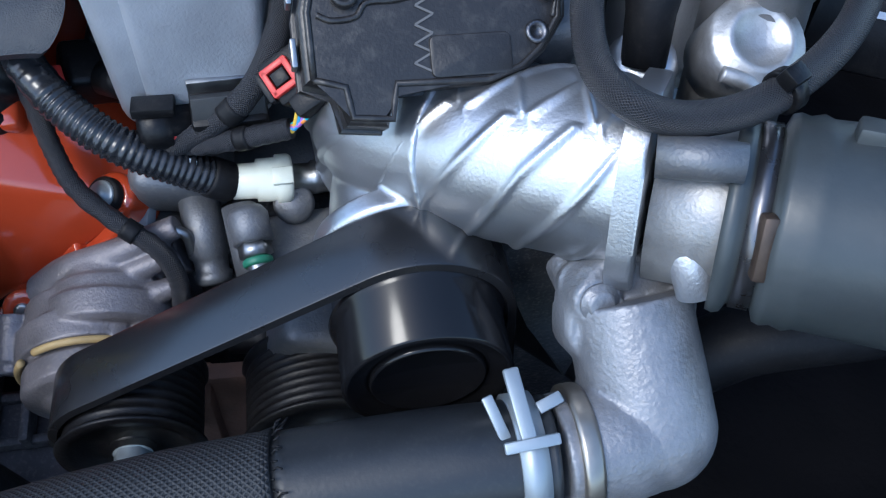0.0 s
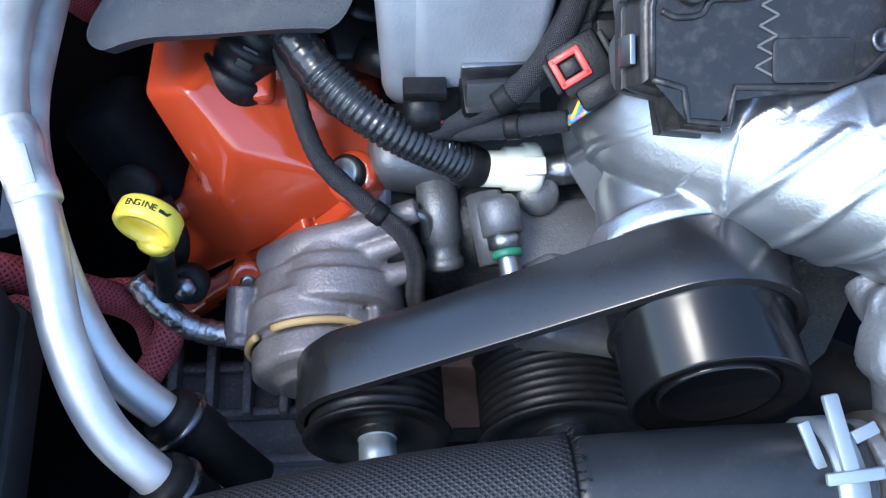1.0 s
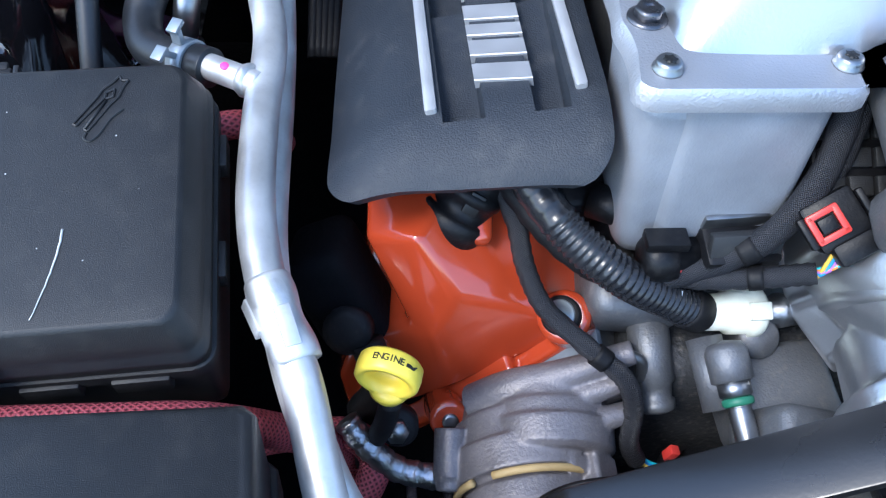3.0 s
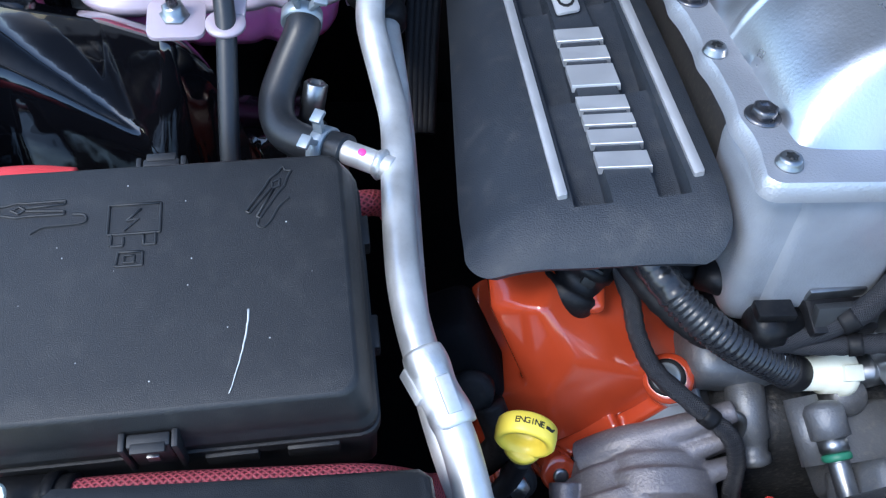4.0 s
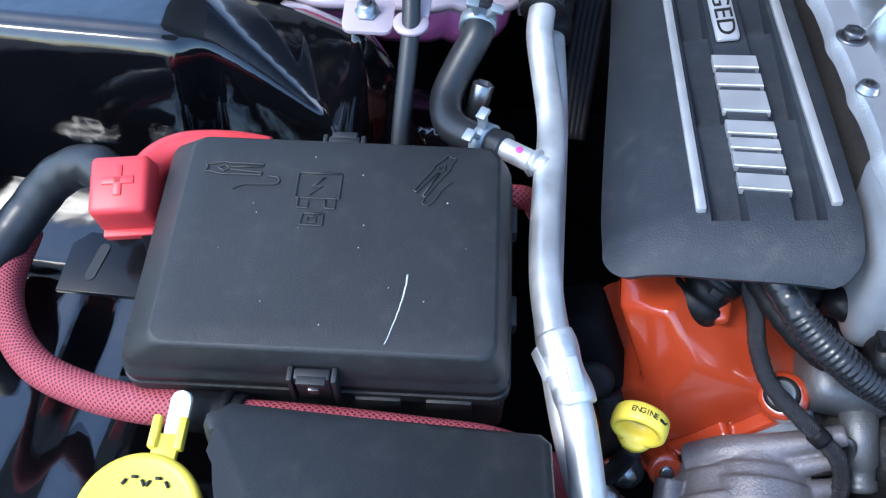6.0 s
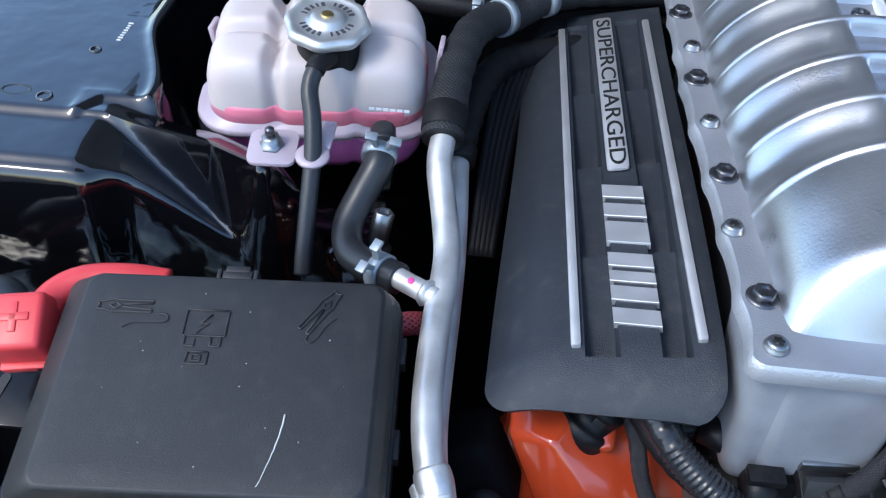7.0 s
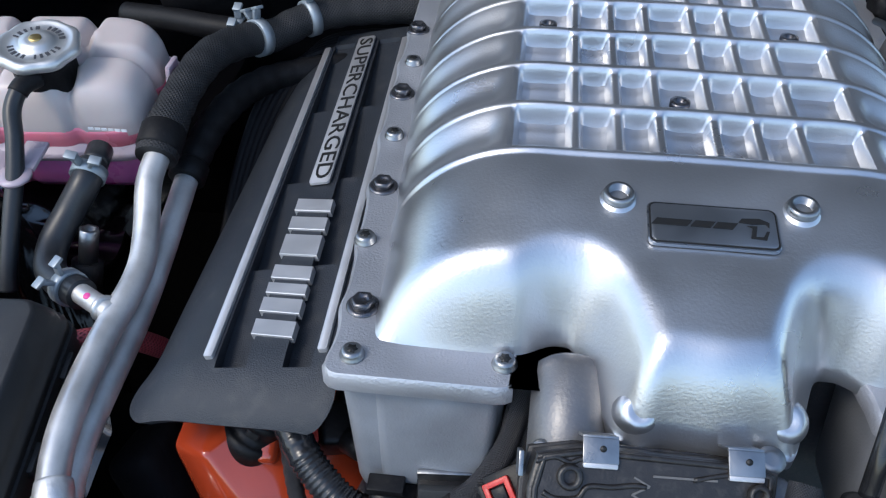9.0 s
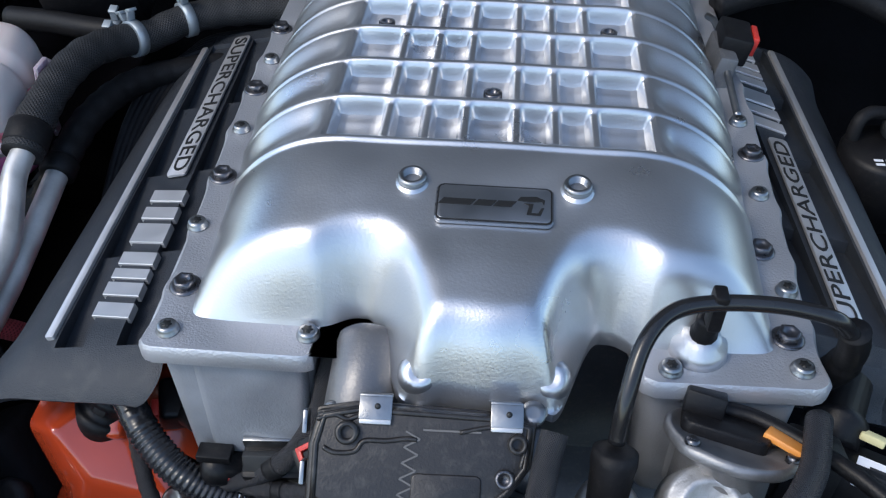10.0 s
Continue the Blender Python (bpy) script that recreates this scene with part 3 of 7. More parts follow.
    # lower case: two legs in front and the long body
    # body in the darker grey, so that the lid's mouths look shaded inside
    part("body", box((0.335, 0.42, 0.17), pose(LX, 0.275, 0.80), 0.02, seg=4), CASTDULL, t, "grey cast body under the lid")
    for x, w in ((-0.146, 0.094), (0.139, 0.090)):
        b = box((w, 0.075, 0.108), pose(x, 0.030, 0.832, 4, 180, 0), 0.012, seg=4, taper=0.86)
        leg = part("leg", b, CASTLEG, t, "smooth cast leg below the flange")
        part("panel", box((w * 0.76, 0.016, 0.092), pose(x + 0.008, -0.0005, 0.8445, 4, 180, 0), 0.0075, seg=4, taper=0.9), CASTLEG, leg)
    return t


supercharger()


# ---- engine covers ----
def engine_cover():
    """Built over the left bank in place: a grained shell with pockets, two silver strips and raised marks."""
    t = thing("engine_cover", "black grained plastic engine cover with silver strips and raised lettering", "engine cover", (-0.26, 0.24, 0.85), "engine covers")

    def top(x, y):
        # surface height: tilted face, dropped outer side and front lip
        z = 0.8475 + 0.22 * (x + 0.285)
        out = max(0, -0.290 - x)
        z -= 15 * out * out * (1 - 0.5 * smooth01(0.07, 0.0, y)) + 18 * max(0, x + 0.207) ** 2
        s = min(max((0.040 - y) / 0.050, 0), 1)
        z -= (0.046 - 0.014 * smooth01(-0.30, -0.21, x)) * (1 - math.sqrt(1 - 0.96 * s * s))
        z -= 0.03 * smooth01(0.455, 0.475, y)
        return z

    b = bmesh.new()
    vs = {}
    stops = (0.027, 0.120, 0.219, 0.322, 0.435)
    ys = {0.475 * (k / 130) ** 1.4 for k in range(131)}
    for q in stops:
        ys = {y for y in ys if abs(y - q) > 0.0022} | {q - 0.0012, q, q + 0.0012}
    ys = sorted(ys)
    ny = len(ys) - 1
    for j, y1 in enumerate(ys):
        ye = y1 - 0.009 * (1 - (y1 / 0.475) ** 0.714) ** 6
        xl = -0.336 + 0.010 * smooth01(0.0, 0.35, y1) + 0.055 * smooth01(0.34, 0.47, y1) ** 2 + 0.018 * (1 - math.sqrt(1 - min(1, max(0.0, 0.011 - ye) / 0.020) ** 2))
        xr = -0.198 - 0.006 * smooth01(0.1, 0.4, y1) - 0.014 * (1 - math.sqrt(1 - min(1, max(0.0, 0.008 - ye) / 0.017) ** 2))
        ls, rs, xc = -0.2768 - 0.025 * y1, -0.2160 - 0.020 * y1, -0.2445 - 0.029 * y1
        knots = (xl, ls - 0.0009, ls, xc - 0.0122, xc - 0.0113, xc + 0.0113, xc + 0.0122, rs, rs + 0.0009, xr)
        xs = [p + (q - p) * k / m for p, q, m in zip(knots, knots[1:], (44, 2, 12, 2, 14, 2, 12, 2, 12)) for k in range(m)] + [xr]
        nx = len(xs) - 1
        for i, x in enumerate(xs):
            u = (x - xl) / (xr - xl)
            y = ye + 0.012 * (1 - u) * smooth01(0.060, 0.0, ye)
            z = top(x, y)
            if stops[0] < y1 < stops[-1] and (46 <= i <= 58 or 76 <= i <= 88):
                k = max(k for k in range(4) if y1 >= stops[k] - 1e-9)
                w = (y1 - stops[k]) / (stops[k + 1] - stops[k])
                wall = 1 if (46 < i < 58 or 76 < i < 88) else 0.96
                z -= (0.0145 - 0.0105 * w ** 0.8) * wall
            vs[i, j] = b.verts.new((x, y, z))
    for j in range(ny):
        for i in range(nx):
            b.faces.new((vs[i, j], vs[i + 1, j], vs[i + 1, j + 1], vs[i, j + 1]))
    rim = [e for e in b.edges if len(e.link_faces) == 1]
    ret = bmesh.ops.extrude_edge_only(b, edges=rim)
    for v in ret["geom"]:
        if isinstance(v, bmesh.types.BMVert):
            v.co.z -= 0.006
            v.co.x += 0.004 * (1 if v.co.x < -0.27 else -1)
            v.co.y += 0.004 if v.co.y < 0.2 else -0.004
    bmesh.ops.recalc_face_normals(b, faces=b.faces)
    part("shell", b, COVER, t, angle=38)
    tilt = math.atan(0.22)
    for x0, x1 in ((-0.2835, -0.2935), (-0.2105, -0.2185)):
        pts = [(x0, 0.034), (x1, 0.428)]
        a, c = [Vector((x, y, 0.8475 + 0.22 * (x + 0.285) + 0.0015)) for x, y in pts]
        d = (c - a)
        m = axes((a + c) / 2, Vector((-math.sin(tilt), 0, math.cos(tilt))), d)
        part("strip", prism(rounded(d.length, 0.0060, 0.0016), -0.003, 0.0014, m, 0.0003), SILVERTRIM, t, "satin silver strip")
    up = Vector((-math.sin(tilt), 0, math.cos(tilt)))
    # lettered plate, read from the car's side
    m = axes((-0.2541, 0.3218, 0.8475 + 0.22 * 0.0309 + 0.0015), up, (0.024, -1, 0))
    pl = part("name_plate", prism(rounded(0.234, 0.0165, 0.0030), 0, 0.0020, m, 0.0005), SILVERTRIM, t, "silver plate with black letters")
    part("lettering", letters("SUPERCHARGED", m @ Matrix.Translation((0, 0, 0.0022)), 0.0178, 0.0008, 0, 1.70), INK, pl)
    m = axes((-0.2480, 0.1150, 0.8475 + 0.22 * 0.0342 + 0.0010), up, (0.025, -1, 0))
    # plain slanted bars stand for the maker's mark
    h = 0.0145
    for x, w, lo, hi in ((-0.0650, 0.0140, -1, 1), (-0.0440, 0.0140, -1, 1), (-0.0205, 0.0215, -1, 1), (0.0075, 0.0130, -1, 1), (0.0235, 0.0100, -1, 1), (0.0390, 0.0130, -1, 1), (0.0590, 0.0135, -1, 1)):
        o = [(x - w / 2, lo * h), (x + w / 2, lo * h), (x + w / 2, hi * h), (x - w / 2, hi * h)]
        b = plate([(p + 0.22 * q, q) for p, q in o], -0.004, 0.0014, 0.0004)
        b.transform(m)
        part("emblem_bar", b, SILVERTRIM, t, "plain raised silver bar")
    return t


cover = engine_cover()
copy_thing(cover, pose(0.247, 0.268, 0.85, 0, 0, 180))


# ---- orange valve cover ----
def valve_cover():
    t = thing("valve_cover", "glossy orange cast valve cover on a V8 cylinder head", "valve cover", (-0.25, 0.2, 0.70))
    b = bmesh.new()
    at = dict(A=(-0.319, 0.021, 0.771), R1=(-0.290, 0.006, 0.787), R2=(-0.268, -0.007, 0.750), R3=(-0.224, -0.005, 0.733), C=(-0.190, -0.003, 0.727),
              L=(-0.281, -0.012, 0.718), M=(-0.294, -0.001, 0.720), P=(-0.326, 0.006, 0.699), Q=(-0.338, 0.002, 0.655), S=(-0.330, -0.006, 0.612), E=(-0.268, -0.016, 0.668), G=(-0.189, -0.006, 0.716),
              TA=(-0.318, 0.060, 0.776), T1=(-0.262, 0.055, 0.790), T2=(-0.205, 0.055, 0.768), T3=(-0.185, 0.050, 0.738))
    vs = {k: b.verts.new(q) for k, q in at.items()}
    back = {k: b.verts.new((q[0] + 0.012 * (k in "PQSM"), 0.44 if k[0] in "TG" else 0.10, q[2])) for k, q in at.items() if k in ("TA", "T1", "T2", "T3", "G", "E", "S", "Q", "P", "M")}
    for f in ("A R1 T1 TA", "R1 R2 R3 T1", "R3 T2 T1", "R3 C T3 T2", "A M L R2 R1", "L E R3 R2", "E G C R3", "M P Q S E L"):
        b.faces.new([vs[k] for k in f.split()])
    # the long flanks run back under the black cover
    for f in ("TA T1", "T1 T2", "T2 T3"):
        p, q = f.split()
        b.faces.new((vs[p], vs[q], back[q], back[p]))
    b.faces.new((vs["T3"], vs["C"], vs["G"], back["G"], back["T3"]))
    b.faces.new((vs["G"], vs["E"], back["E"], back["G"]))
    for p, q in (("E", "S"), ("S", "Q"), ("Q", "P"), ("P", "M")):
        b.faces.new((vs[p], vs[q], back[q], back[p]))
    b.faces.new((vs["M"], vs["A"], vs["TA"], back["TA"], back["M"]))
    bmesh.ops.recalc_face_normals(b, faces=b.faces)
    bmesh.ops.bevel(b, geom=[e for e in b.edges if len(e.link_faces) == 2 and e.calc_face_angle(0) > 0.12], offset=0.0055, segments=4, profile=0.5, affect="EDGES", clamp_overlap=True)
    part("shell", b, ORANGE, t, angle=75)
    forms = []
    # mounting lip along the lower edge
    lip = [Vector(q) for q in ((-0.318, -0.024, 0.607), (-0.300, -0.024, 0.627), (-0.270, -0.024, 0.660), (-0.230, -0.018, 0.690), (-0.190, -0.011, 0.715))]
    b = None
    for p, q in zip(lip, lip[1:]):
        b = box(((q - p).length + 0.004, 0.016, 0.012), axes((p + q) / 2 + Vector((0, 0.006, 0)), (-0.67, -0.2, 0.74), q - p), 0.003, b)
    forms.append(b)
    forms.append(lathe([(0.0, -0.03), (0.0125, -0.03), (0.0125, 0.006), (0.011, 0.008), (0.0, 0.008)], axes((-0.270, -0.034, 0.668), (0.05, -0.75, 0.62)), 24))
    forms.append(lathe([(0.0, -0.03), (0.017, -0.03), (0.016, -0.004), (0.0135, -0.001), (0.0, -0.001)], axes((-0.2075, -0.010, 0.736), (-0.42, -0.42, 0.80)), 28))
    forms.append(box((0.022, 0.020, 0.022), axes((-0.312, 0.002, 0.694), (-0.3, -0.8, 0.5), (1, 0, 0.3)), 0.006, taper=0.7))
    forms.append(box((0.034, 0.026, 0.020), axes((-0.262, 0.028, 0.772), (0.1, -0.55, 0.80), (0.95, 0.1, -0.2)), 0.005, taper=0.85))
    cast("casting", forms, ORANGE, t, 0.0014, 3)
    return t


valve_cover()


# ---- fuse box ----
FB = axes((-0.494, -0.012, 0.842), (0.0, -0.20, 1), (1, 0.07, 0))


def fuse_box():
    t = thing("fuse_box", "black plastic fuse box with an embossed closed lid", "fuse box", (-0.494, -0.012, 0.78))
    part("body", box((0.213, 0.150, 0.065), FB @ Matrix.Translation((-0.004, -0.001, -0.060)), 0.006, seg=3), PLASTIC, t)
    b = bmesh.new()
    rows = []
    for w, h, z in ((0.206, 0.156, -0.034), (0.206, 0.156, -0.027), (0.202, 0.152, -0.0255), (0.202, 0.152, -0.019), (0.1985, 0.1490, -0.0140), (0.1905, 0.1425, -0.0026), (0.1885, 0.1407, -0.0009), (0.1855, 0.1380, 0.0), (0.1845, 0.1370, 0.0001), (0.160, 0.112, 0.0003)):
        rows.append([b.verts.new(FB @ Vector((x - (0.011 * smooth01(-0.001, -0.014, z) if x < 0 else 0), y, z))) for x, y in rounded(w, h, 0.010, 5)])
    for r0, r1 in zip(rows, rows[1:]):
        n = len(r0)
        for k in range(n):
            b.faces.new((r0[k], r0[(k + 1) % n], r1[(k + 1) % n], r1[k]))
    b.faces.new(rows[-1])
    b.faces.new(rows[0][::-1])
    part("lid", b, PLASTIC, t, "black plastic lid with raised pictograms and a scratch", angle=35)
    return t


fuse_box()


def front_box():
    t = thing("battery_cover", "black plastic box cover with rounded edges", "cover", (-0.45, -0.2, 0.78))
    o = [(-0.530, -0.40), (-0.335, -0.40), (-0.362, -0.108), (-0.368, -0.103), (-0.532, -0.108), (-0.540, -0.1095), (-0.5435, -0.114), (-0.5435, -0.120), (-0.540, -0.1265), (-0.532, -0.133), (-0.526, -0.141), (-0.5225, -0.152), (-0.521, -0.170)]
    m = Matrix()
    part("cover", prism(o, 0.745, 0.811, m, 0.0055, seg=4), PLASTIC, t)
    part("skirt", prism([(x + (0.003 if x > -0.45 else -0.003), y + (0.003 if y > -0.13 else 0)) for x, y in o], 0.725, 0.752, m, 0.002), PLASTIC, t)
    return t


front_box()


# ---- coolant tank ----
def coolant_tank():
    t = thing("coolant_tank", "milky plastic coolant tank half full of pink coolant", "coolant tank", (-0.49, 0.29, 0.83))
    tilt = pose(0, 0, 0.852, 8, 0, 0)
    mm = pose(-0.4945, 0.296, 0, 0, 0, 6) @ tilt @ Matrix.Diagonal((1.055, 1.03, 1, 1))

    def scallop(x, y):
        """How far the waist between two lobes is drawn in, x and y from -0.5 to 0.5."""
        return math.exp(-((abs(x) - 0.175) / 0.034) ** 2), math.exp(-((y + 0.02) / 0.050) ** 2)

    def lobes(w, h, r, dent=0.0045):
        out = []
        for x, y in rounded(w, h, r, 7):
            out.append((x, y))
        dense = []
        for (x0, y0), (x1, y1) in zip(out, out[1:] + out[:1]):
            n = 24 if math.hypot(x1 - x0, y1 - y0) > 0.03 else 1
            for k in range(n):
                x, y = x0 + (x1 - x0) * k / n, y0 + (y1 - y0) * k / n
                gx, gy = scallop(x / w, y / h)
                if abs(y) > 0.45 * h:
                    y -= math.copysign(dent * gx, y)
                if abs(x) > 0.45 * w:
                    x -= math.copysign(dent * gy, x)
                dense.append((x, y))
        return dense

    def body(rows, name, material, parent=None, label=""):
        b = bmesh.new()
        rr = [[b.verts.new(mm @ Vector((x, y, z))) for x, y in lobes(w, h, r)] for w, h, r, z in rows]
        for r0, r1 in zip(rr, rr[1:]):
            n = len(r0)
            for k in range(n):
                b.faces.new((r0[k], r0[(k + 1) % n], r1[(k + 1) % n], r1[k]))
        b.faces.new(rr[-1])
        b.faces.new(rr[0][::-1])
        return part(name, b, material, parent or t, label, angle=60)
    body([(0.150, 0.10, 0.025, -0.046), (0.158, 0.108, 0.03, -0.038), (0.166, 0.112, 0.03, -0.004)], "lower_half", TANKPURP)
    body([(0.184, 0.128, 0.034, -0.004), (0.186, 0.130, 0.034, 0.0), (0.184, 0.128, 0.034, 0.004)], "seam", TANKRIM)
    body([(0.168, 0.112, 0.03, 0.004), (0.1665, 0.1105, 0.03, 0.016), (0.164, 0.109, 0.03, 0.019)], "coolant_band", TANKPINK)
    b = bmesh.new()
    bmesh.ops.create_grid(b, x_segments=96, y_segments=66, size=0.5)
    for v in list(b.verts):
        x, y = v.co.x, v.co.y
        r = max(abs(2 * x), abs(2 * y))
        rise = (max(0.0, 1 - min(r, 1) ** 11)) ** 0.5
        gx, gy = scallop(x, y)
        z = 0.046 * rise - rise * (0.0125 * gx + 0.0105 * gy * (1 - 0.6 * gx))
        k = r / max((abs(2 * x) ** 6 + abs(2 * y) ** 6) ** (1 / 6), 1e-6)
        out = smooth01(0.6, 1.0, r)
        px, py = x * k * 0.166, y * k * 0.110
        if abs(y) > abs(x) * 0.6:
            py -= math.copysign(0.0045 * gx * out, y)
        if abs(x) > 0.36:
            px -= math.copysign(0.0045 * gy * out, x)
        v.co = mm @ Vector((px, py, 0.013 + max(z, 0)))
    part("upper_half", b, TANKTOP, t, "milky white upper half", angle=80)
    c = axes((-0.480, 0.264, 0.905), (0.05, -0.12, 1))
    part("neck", lathe([(0.024, -0.012), (0.024, 0.010), (0.026, 0.012), (0.026, 0.017)], c, 32), RUBBER, t)
    b = lathe([(0.0295, 0.0170), (0.0318, 0.0185), (0.0322, 0.0215), (0.0312, 0.0245), (0.0288, 0.0262), (0.0262, 0.0262), (0.0250, 0.0250), (0.0130, 0.0255), (0.0122, 0.0285), (0.0070, 0.0290), (0, 0.0290)], c, 96,
              bumpy=lambda a, r, h: 0.0010 * math.cos(8 * a) if r > 0.0285 else 0)
    cap = part("cap", b, mat("pressed_steel_cap", (0.62, 0.62, 0.61), 0.40, 0.75, (300, 0.1, 0.0005), (60, 0.1)), t, "pressed steel pressure cap with stamped ring")
    part("rivet", lathe([(0.0048, 0.0285), (0.0048, 0.0298), (0.0036, 0.0303), (0, 0.0303)], c, 28), mat("cap_brass", (0.55, 0.40, 0.16), 0.35, 1.0, (200, 0.1, 0.0003), (60, 0.1)), cap, "brass centre rivet")
    return t


coolant_tank()


# ---- aluminium pipes ----
def air_con_pipes():
    t = thing("coolant_pipes", "pair of bent bare aluminium coolant pipes with welded bracket", "pipe", (-0.36, 0.0, 0.80))
    p = spline([(-0.385, 0.226, 0.858), (-0.385, 0.200, 0.848), (-0.376, 0.160, 0.830), (-0.371, 0.125, 0.822), (-0.372, 0.06, 0.820), (-0.370, 0.0, 0.814), (-0.361, -0.045, 0.804), (-0.346, -0.082, 0.790), (-0.334, -0.13, 0.765), (-0.318, -0.162, 0.742), (-0.296, -0.180, 0.722), (-0.28, -0.19, 0.70)])
    part("front_pipe", sweep(p, 0.0099, 24), ALU, t)
    p = spline([(-0.3745, 0.247, 0.824), (-0.371, 0.20, 0.817), (-0.368, 0.15, 0.809), (-0.367, 0.10, 0.801), (-0.366, 0.0, 0.793), (-0.357, -0.05, 0.783), (-0.344, -0.09, 0.763), (-0.324, -0.125, 0.734), (-0.297, -0.142, 0.705), (-0.28, -0.15, 0.69)])
    part("rear_pipe", sweep(p, 0.0096, 24), ALU, t)
    return t


air_con_pipes()


# ---- belt drive ----
YB = (-0.143, -0.108)  # the belt's front and back edge


def ribbed(r, y0, y1, grooves=8):
    """A grooved pulley face as a lathe profile along the axis."""
    out = [(0, 0), (r * 0.3, 0), (r * 0.36, 0.006), (r * 0.78, 0.006), (r * 0.86, 0.0), (r + 0.002, 0.0), (r + 0.003, 0.0015), (r + 0.0005, 0.003)]
    w = y1 - y0
    for k in range(grooves):
        z = 0.003 + (w - 0.006) * (k + 0.5) / grooves
        h = (w - 0.006) / grooves
        out += [(r, z - 0.3 * h), (r - 0.0022, z), (r, z + 0.3 * h)]
    return out + [(r + 0.002, w - 0.002), (r + 0.002, w), (r * 0.5, w), (0, w)]


def pulley(name, label, x, z, r, y0, y1, material, grooves=8):
    t = thing(name, label, "pulley", (x, (y0 + y1) / 2, z))
    part("wheel", lathe(ribbed(r, y0, y1, grooves), axes((x, y0, z), (0, 1, 0)), 64), material, t, angle=30)
    part("hub", lathe([(0, -0.001), (r * 0.22, -0.001), (r * 0.26, 0.002), (r * 0.34, 0.003), (r * 0.34, 0.008)], axes((x, y0, z), (0, 1, 0)), 36), material, t)
    return t


def belt_drive():
    p = pulley("idler_pulley", "black grooved idler pulley with a steel centre bolt", -0.194, 0.690, 0.036, -0.152, -0.104, DARKPL)
    hex_bolt(p, (-0.194, -0.150, 0.690), (0, -1, 0), 0.0098, 0.016, "centre_bolt", ZINC, 1.06)
    t = thing("supercharger_pulley", "gloss black smooth supercharger drive pulley", "pulley", (-0.043, -0.14, 0.772))
    c = axes((-0.043, -0.176, 0.772), (0, 1, 0))
    part("face", lathe([(0, 0.0035), (0.025, 0.0035), (0.0258, 0.0022), (0.0268, 0.0022), (0.0275, 0.0035), (0.0275, 0.008)], c, 72), GLOSSBLK, t, "domed black face plate")
    part("wheel", lathe([(0.027, 0.007), (0.0285, 0.005), (0.030, 0.004), (0.036, 0.003), (0.038, 0), (0.040, 0.0015), (0.0405, 0.032), (0.0425, 0.034), (0.0435, 0.036), (0.041, 0.038), (0.041, 0.068), (0.043, 0.070), (0.02, 0.072), (0, 0.072)], c, 72), GLOSSBLK, t, angle=30)
    pulley("grooved_pulley", "black grooved accessory pulley", -0.092, 0.672, 0.045, -0.150, -0.10, DARKPL, 9)
    # the belt: a loop round three wheels, the last hidden below
    wheels = [(-0.194, 0.690, 0.038), (-0.043, 0.772, 0.0435), (-0.05, 0.54, 0.07)]
    path = []
    for k, (x, z, r) in enumerate(wheels):
        px, pz, pr = wheels[k - 1]
        nx, nz, nr = wheels[(k + 1) % 3]

        def tangent(x0, z0, r0, x1, z1, r1):
            d = math.hypot(x1 - x0, z1 - z0)
            a = math.atan2(z1 - z0, x1 - x0)
            return a + math.acos((r0 - r1) / d)
        a0, a1 = tangent(px, pz, pr, x, z, r), tangent(x, z, r, nx, nz, nr)
        while a1 > a0:
            a1 -= math.tau
        m = 24
        path += [(x + r * math.cos(a0 + (a1 - a0) * i / m), z + r * math.sin(a0 + (a1 - a0) * i / m)) for i in range(m + 1)]
    b = bmesh.new()
    rows = []
    across = [(0, YB[0]), (0.0042, YB[0] + 0.0004), (0.0046, YB[0] + 0.0012), (0.0046, YB[1] - 0.0012), (0.0042, YB[1]), (0, YB[1])]
    for i, (x, z) in enumerate(path):
        d = Vector((path[(i + 1) % len(path)][0] - path[i - 1][0], 0, path[(i + 1) % len(path)][1] - path[i - 1][1])).normalized()
        nrm = Vector((-d.z, 0, d.x))
        q = Vector((x, 0, z))
        rows.append([b.verts.new(q + nrm * o + Vector((0, y, 0))) for o, y in across])
    for i in range(len(rows)):
        r0, r1 = rows[i], rows[(i + 1) % len(rows)]
        n = len(across)
        for k in range(n):
            b.faces.new((r0[k], r0[(k + 1) % n], r1[(k + 1) % n], r1[k]))
    bmesh.ops.recalc_face_normals(b, faces=b.faces)
    t = thing("drive_belt", "wide black rubber drive belt round the pulleys", "belt", (-0.11, -0.125, 0.74))
    part("back", b, BELT, t, "worn shiny belt back", angle=50)
    for k in range(8):
        b = bmesh.new()
        y = YB[0] + (YB[1] - YB[0]) * (k + 0.5) / 8
        rows = []
        for i, (x, z) in enumerate(path):
            d = Vector((path[(i + 1) % len(path)][0] - path[i - 1][0], 0, path[(i + 1) % len(path)][1] - path[i - 1][1])).normalized()
            nrm = Vector((-d.z, 0, d.x))
            rows.append([b.verts.new(Vector((x, y + o, z)) + nrm * h) for o, h in ((-0.0018, 0.0002), (0, -0.0018), (0.0018, 0.0002))])
        for i in range(len(rows)):
            r0, r1 = rows[i], rows[(i + 1) % len(rows)]
            for j in range(2):
                b.faces.new((r0[j], r0[j + 1], r1[j + 1], r1[j]))
        part("rib", b, RUBBER, t)


belt_drive()


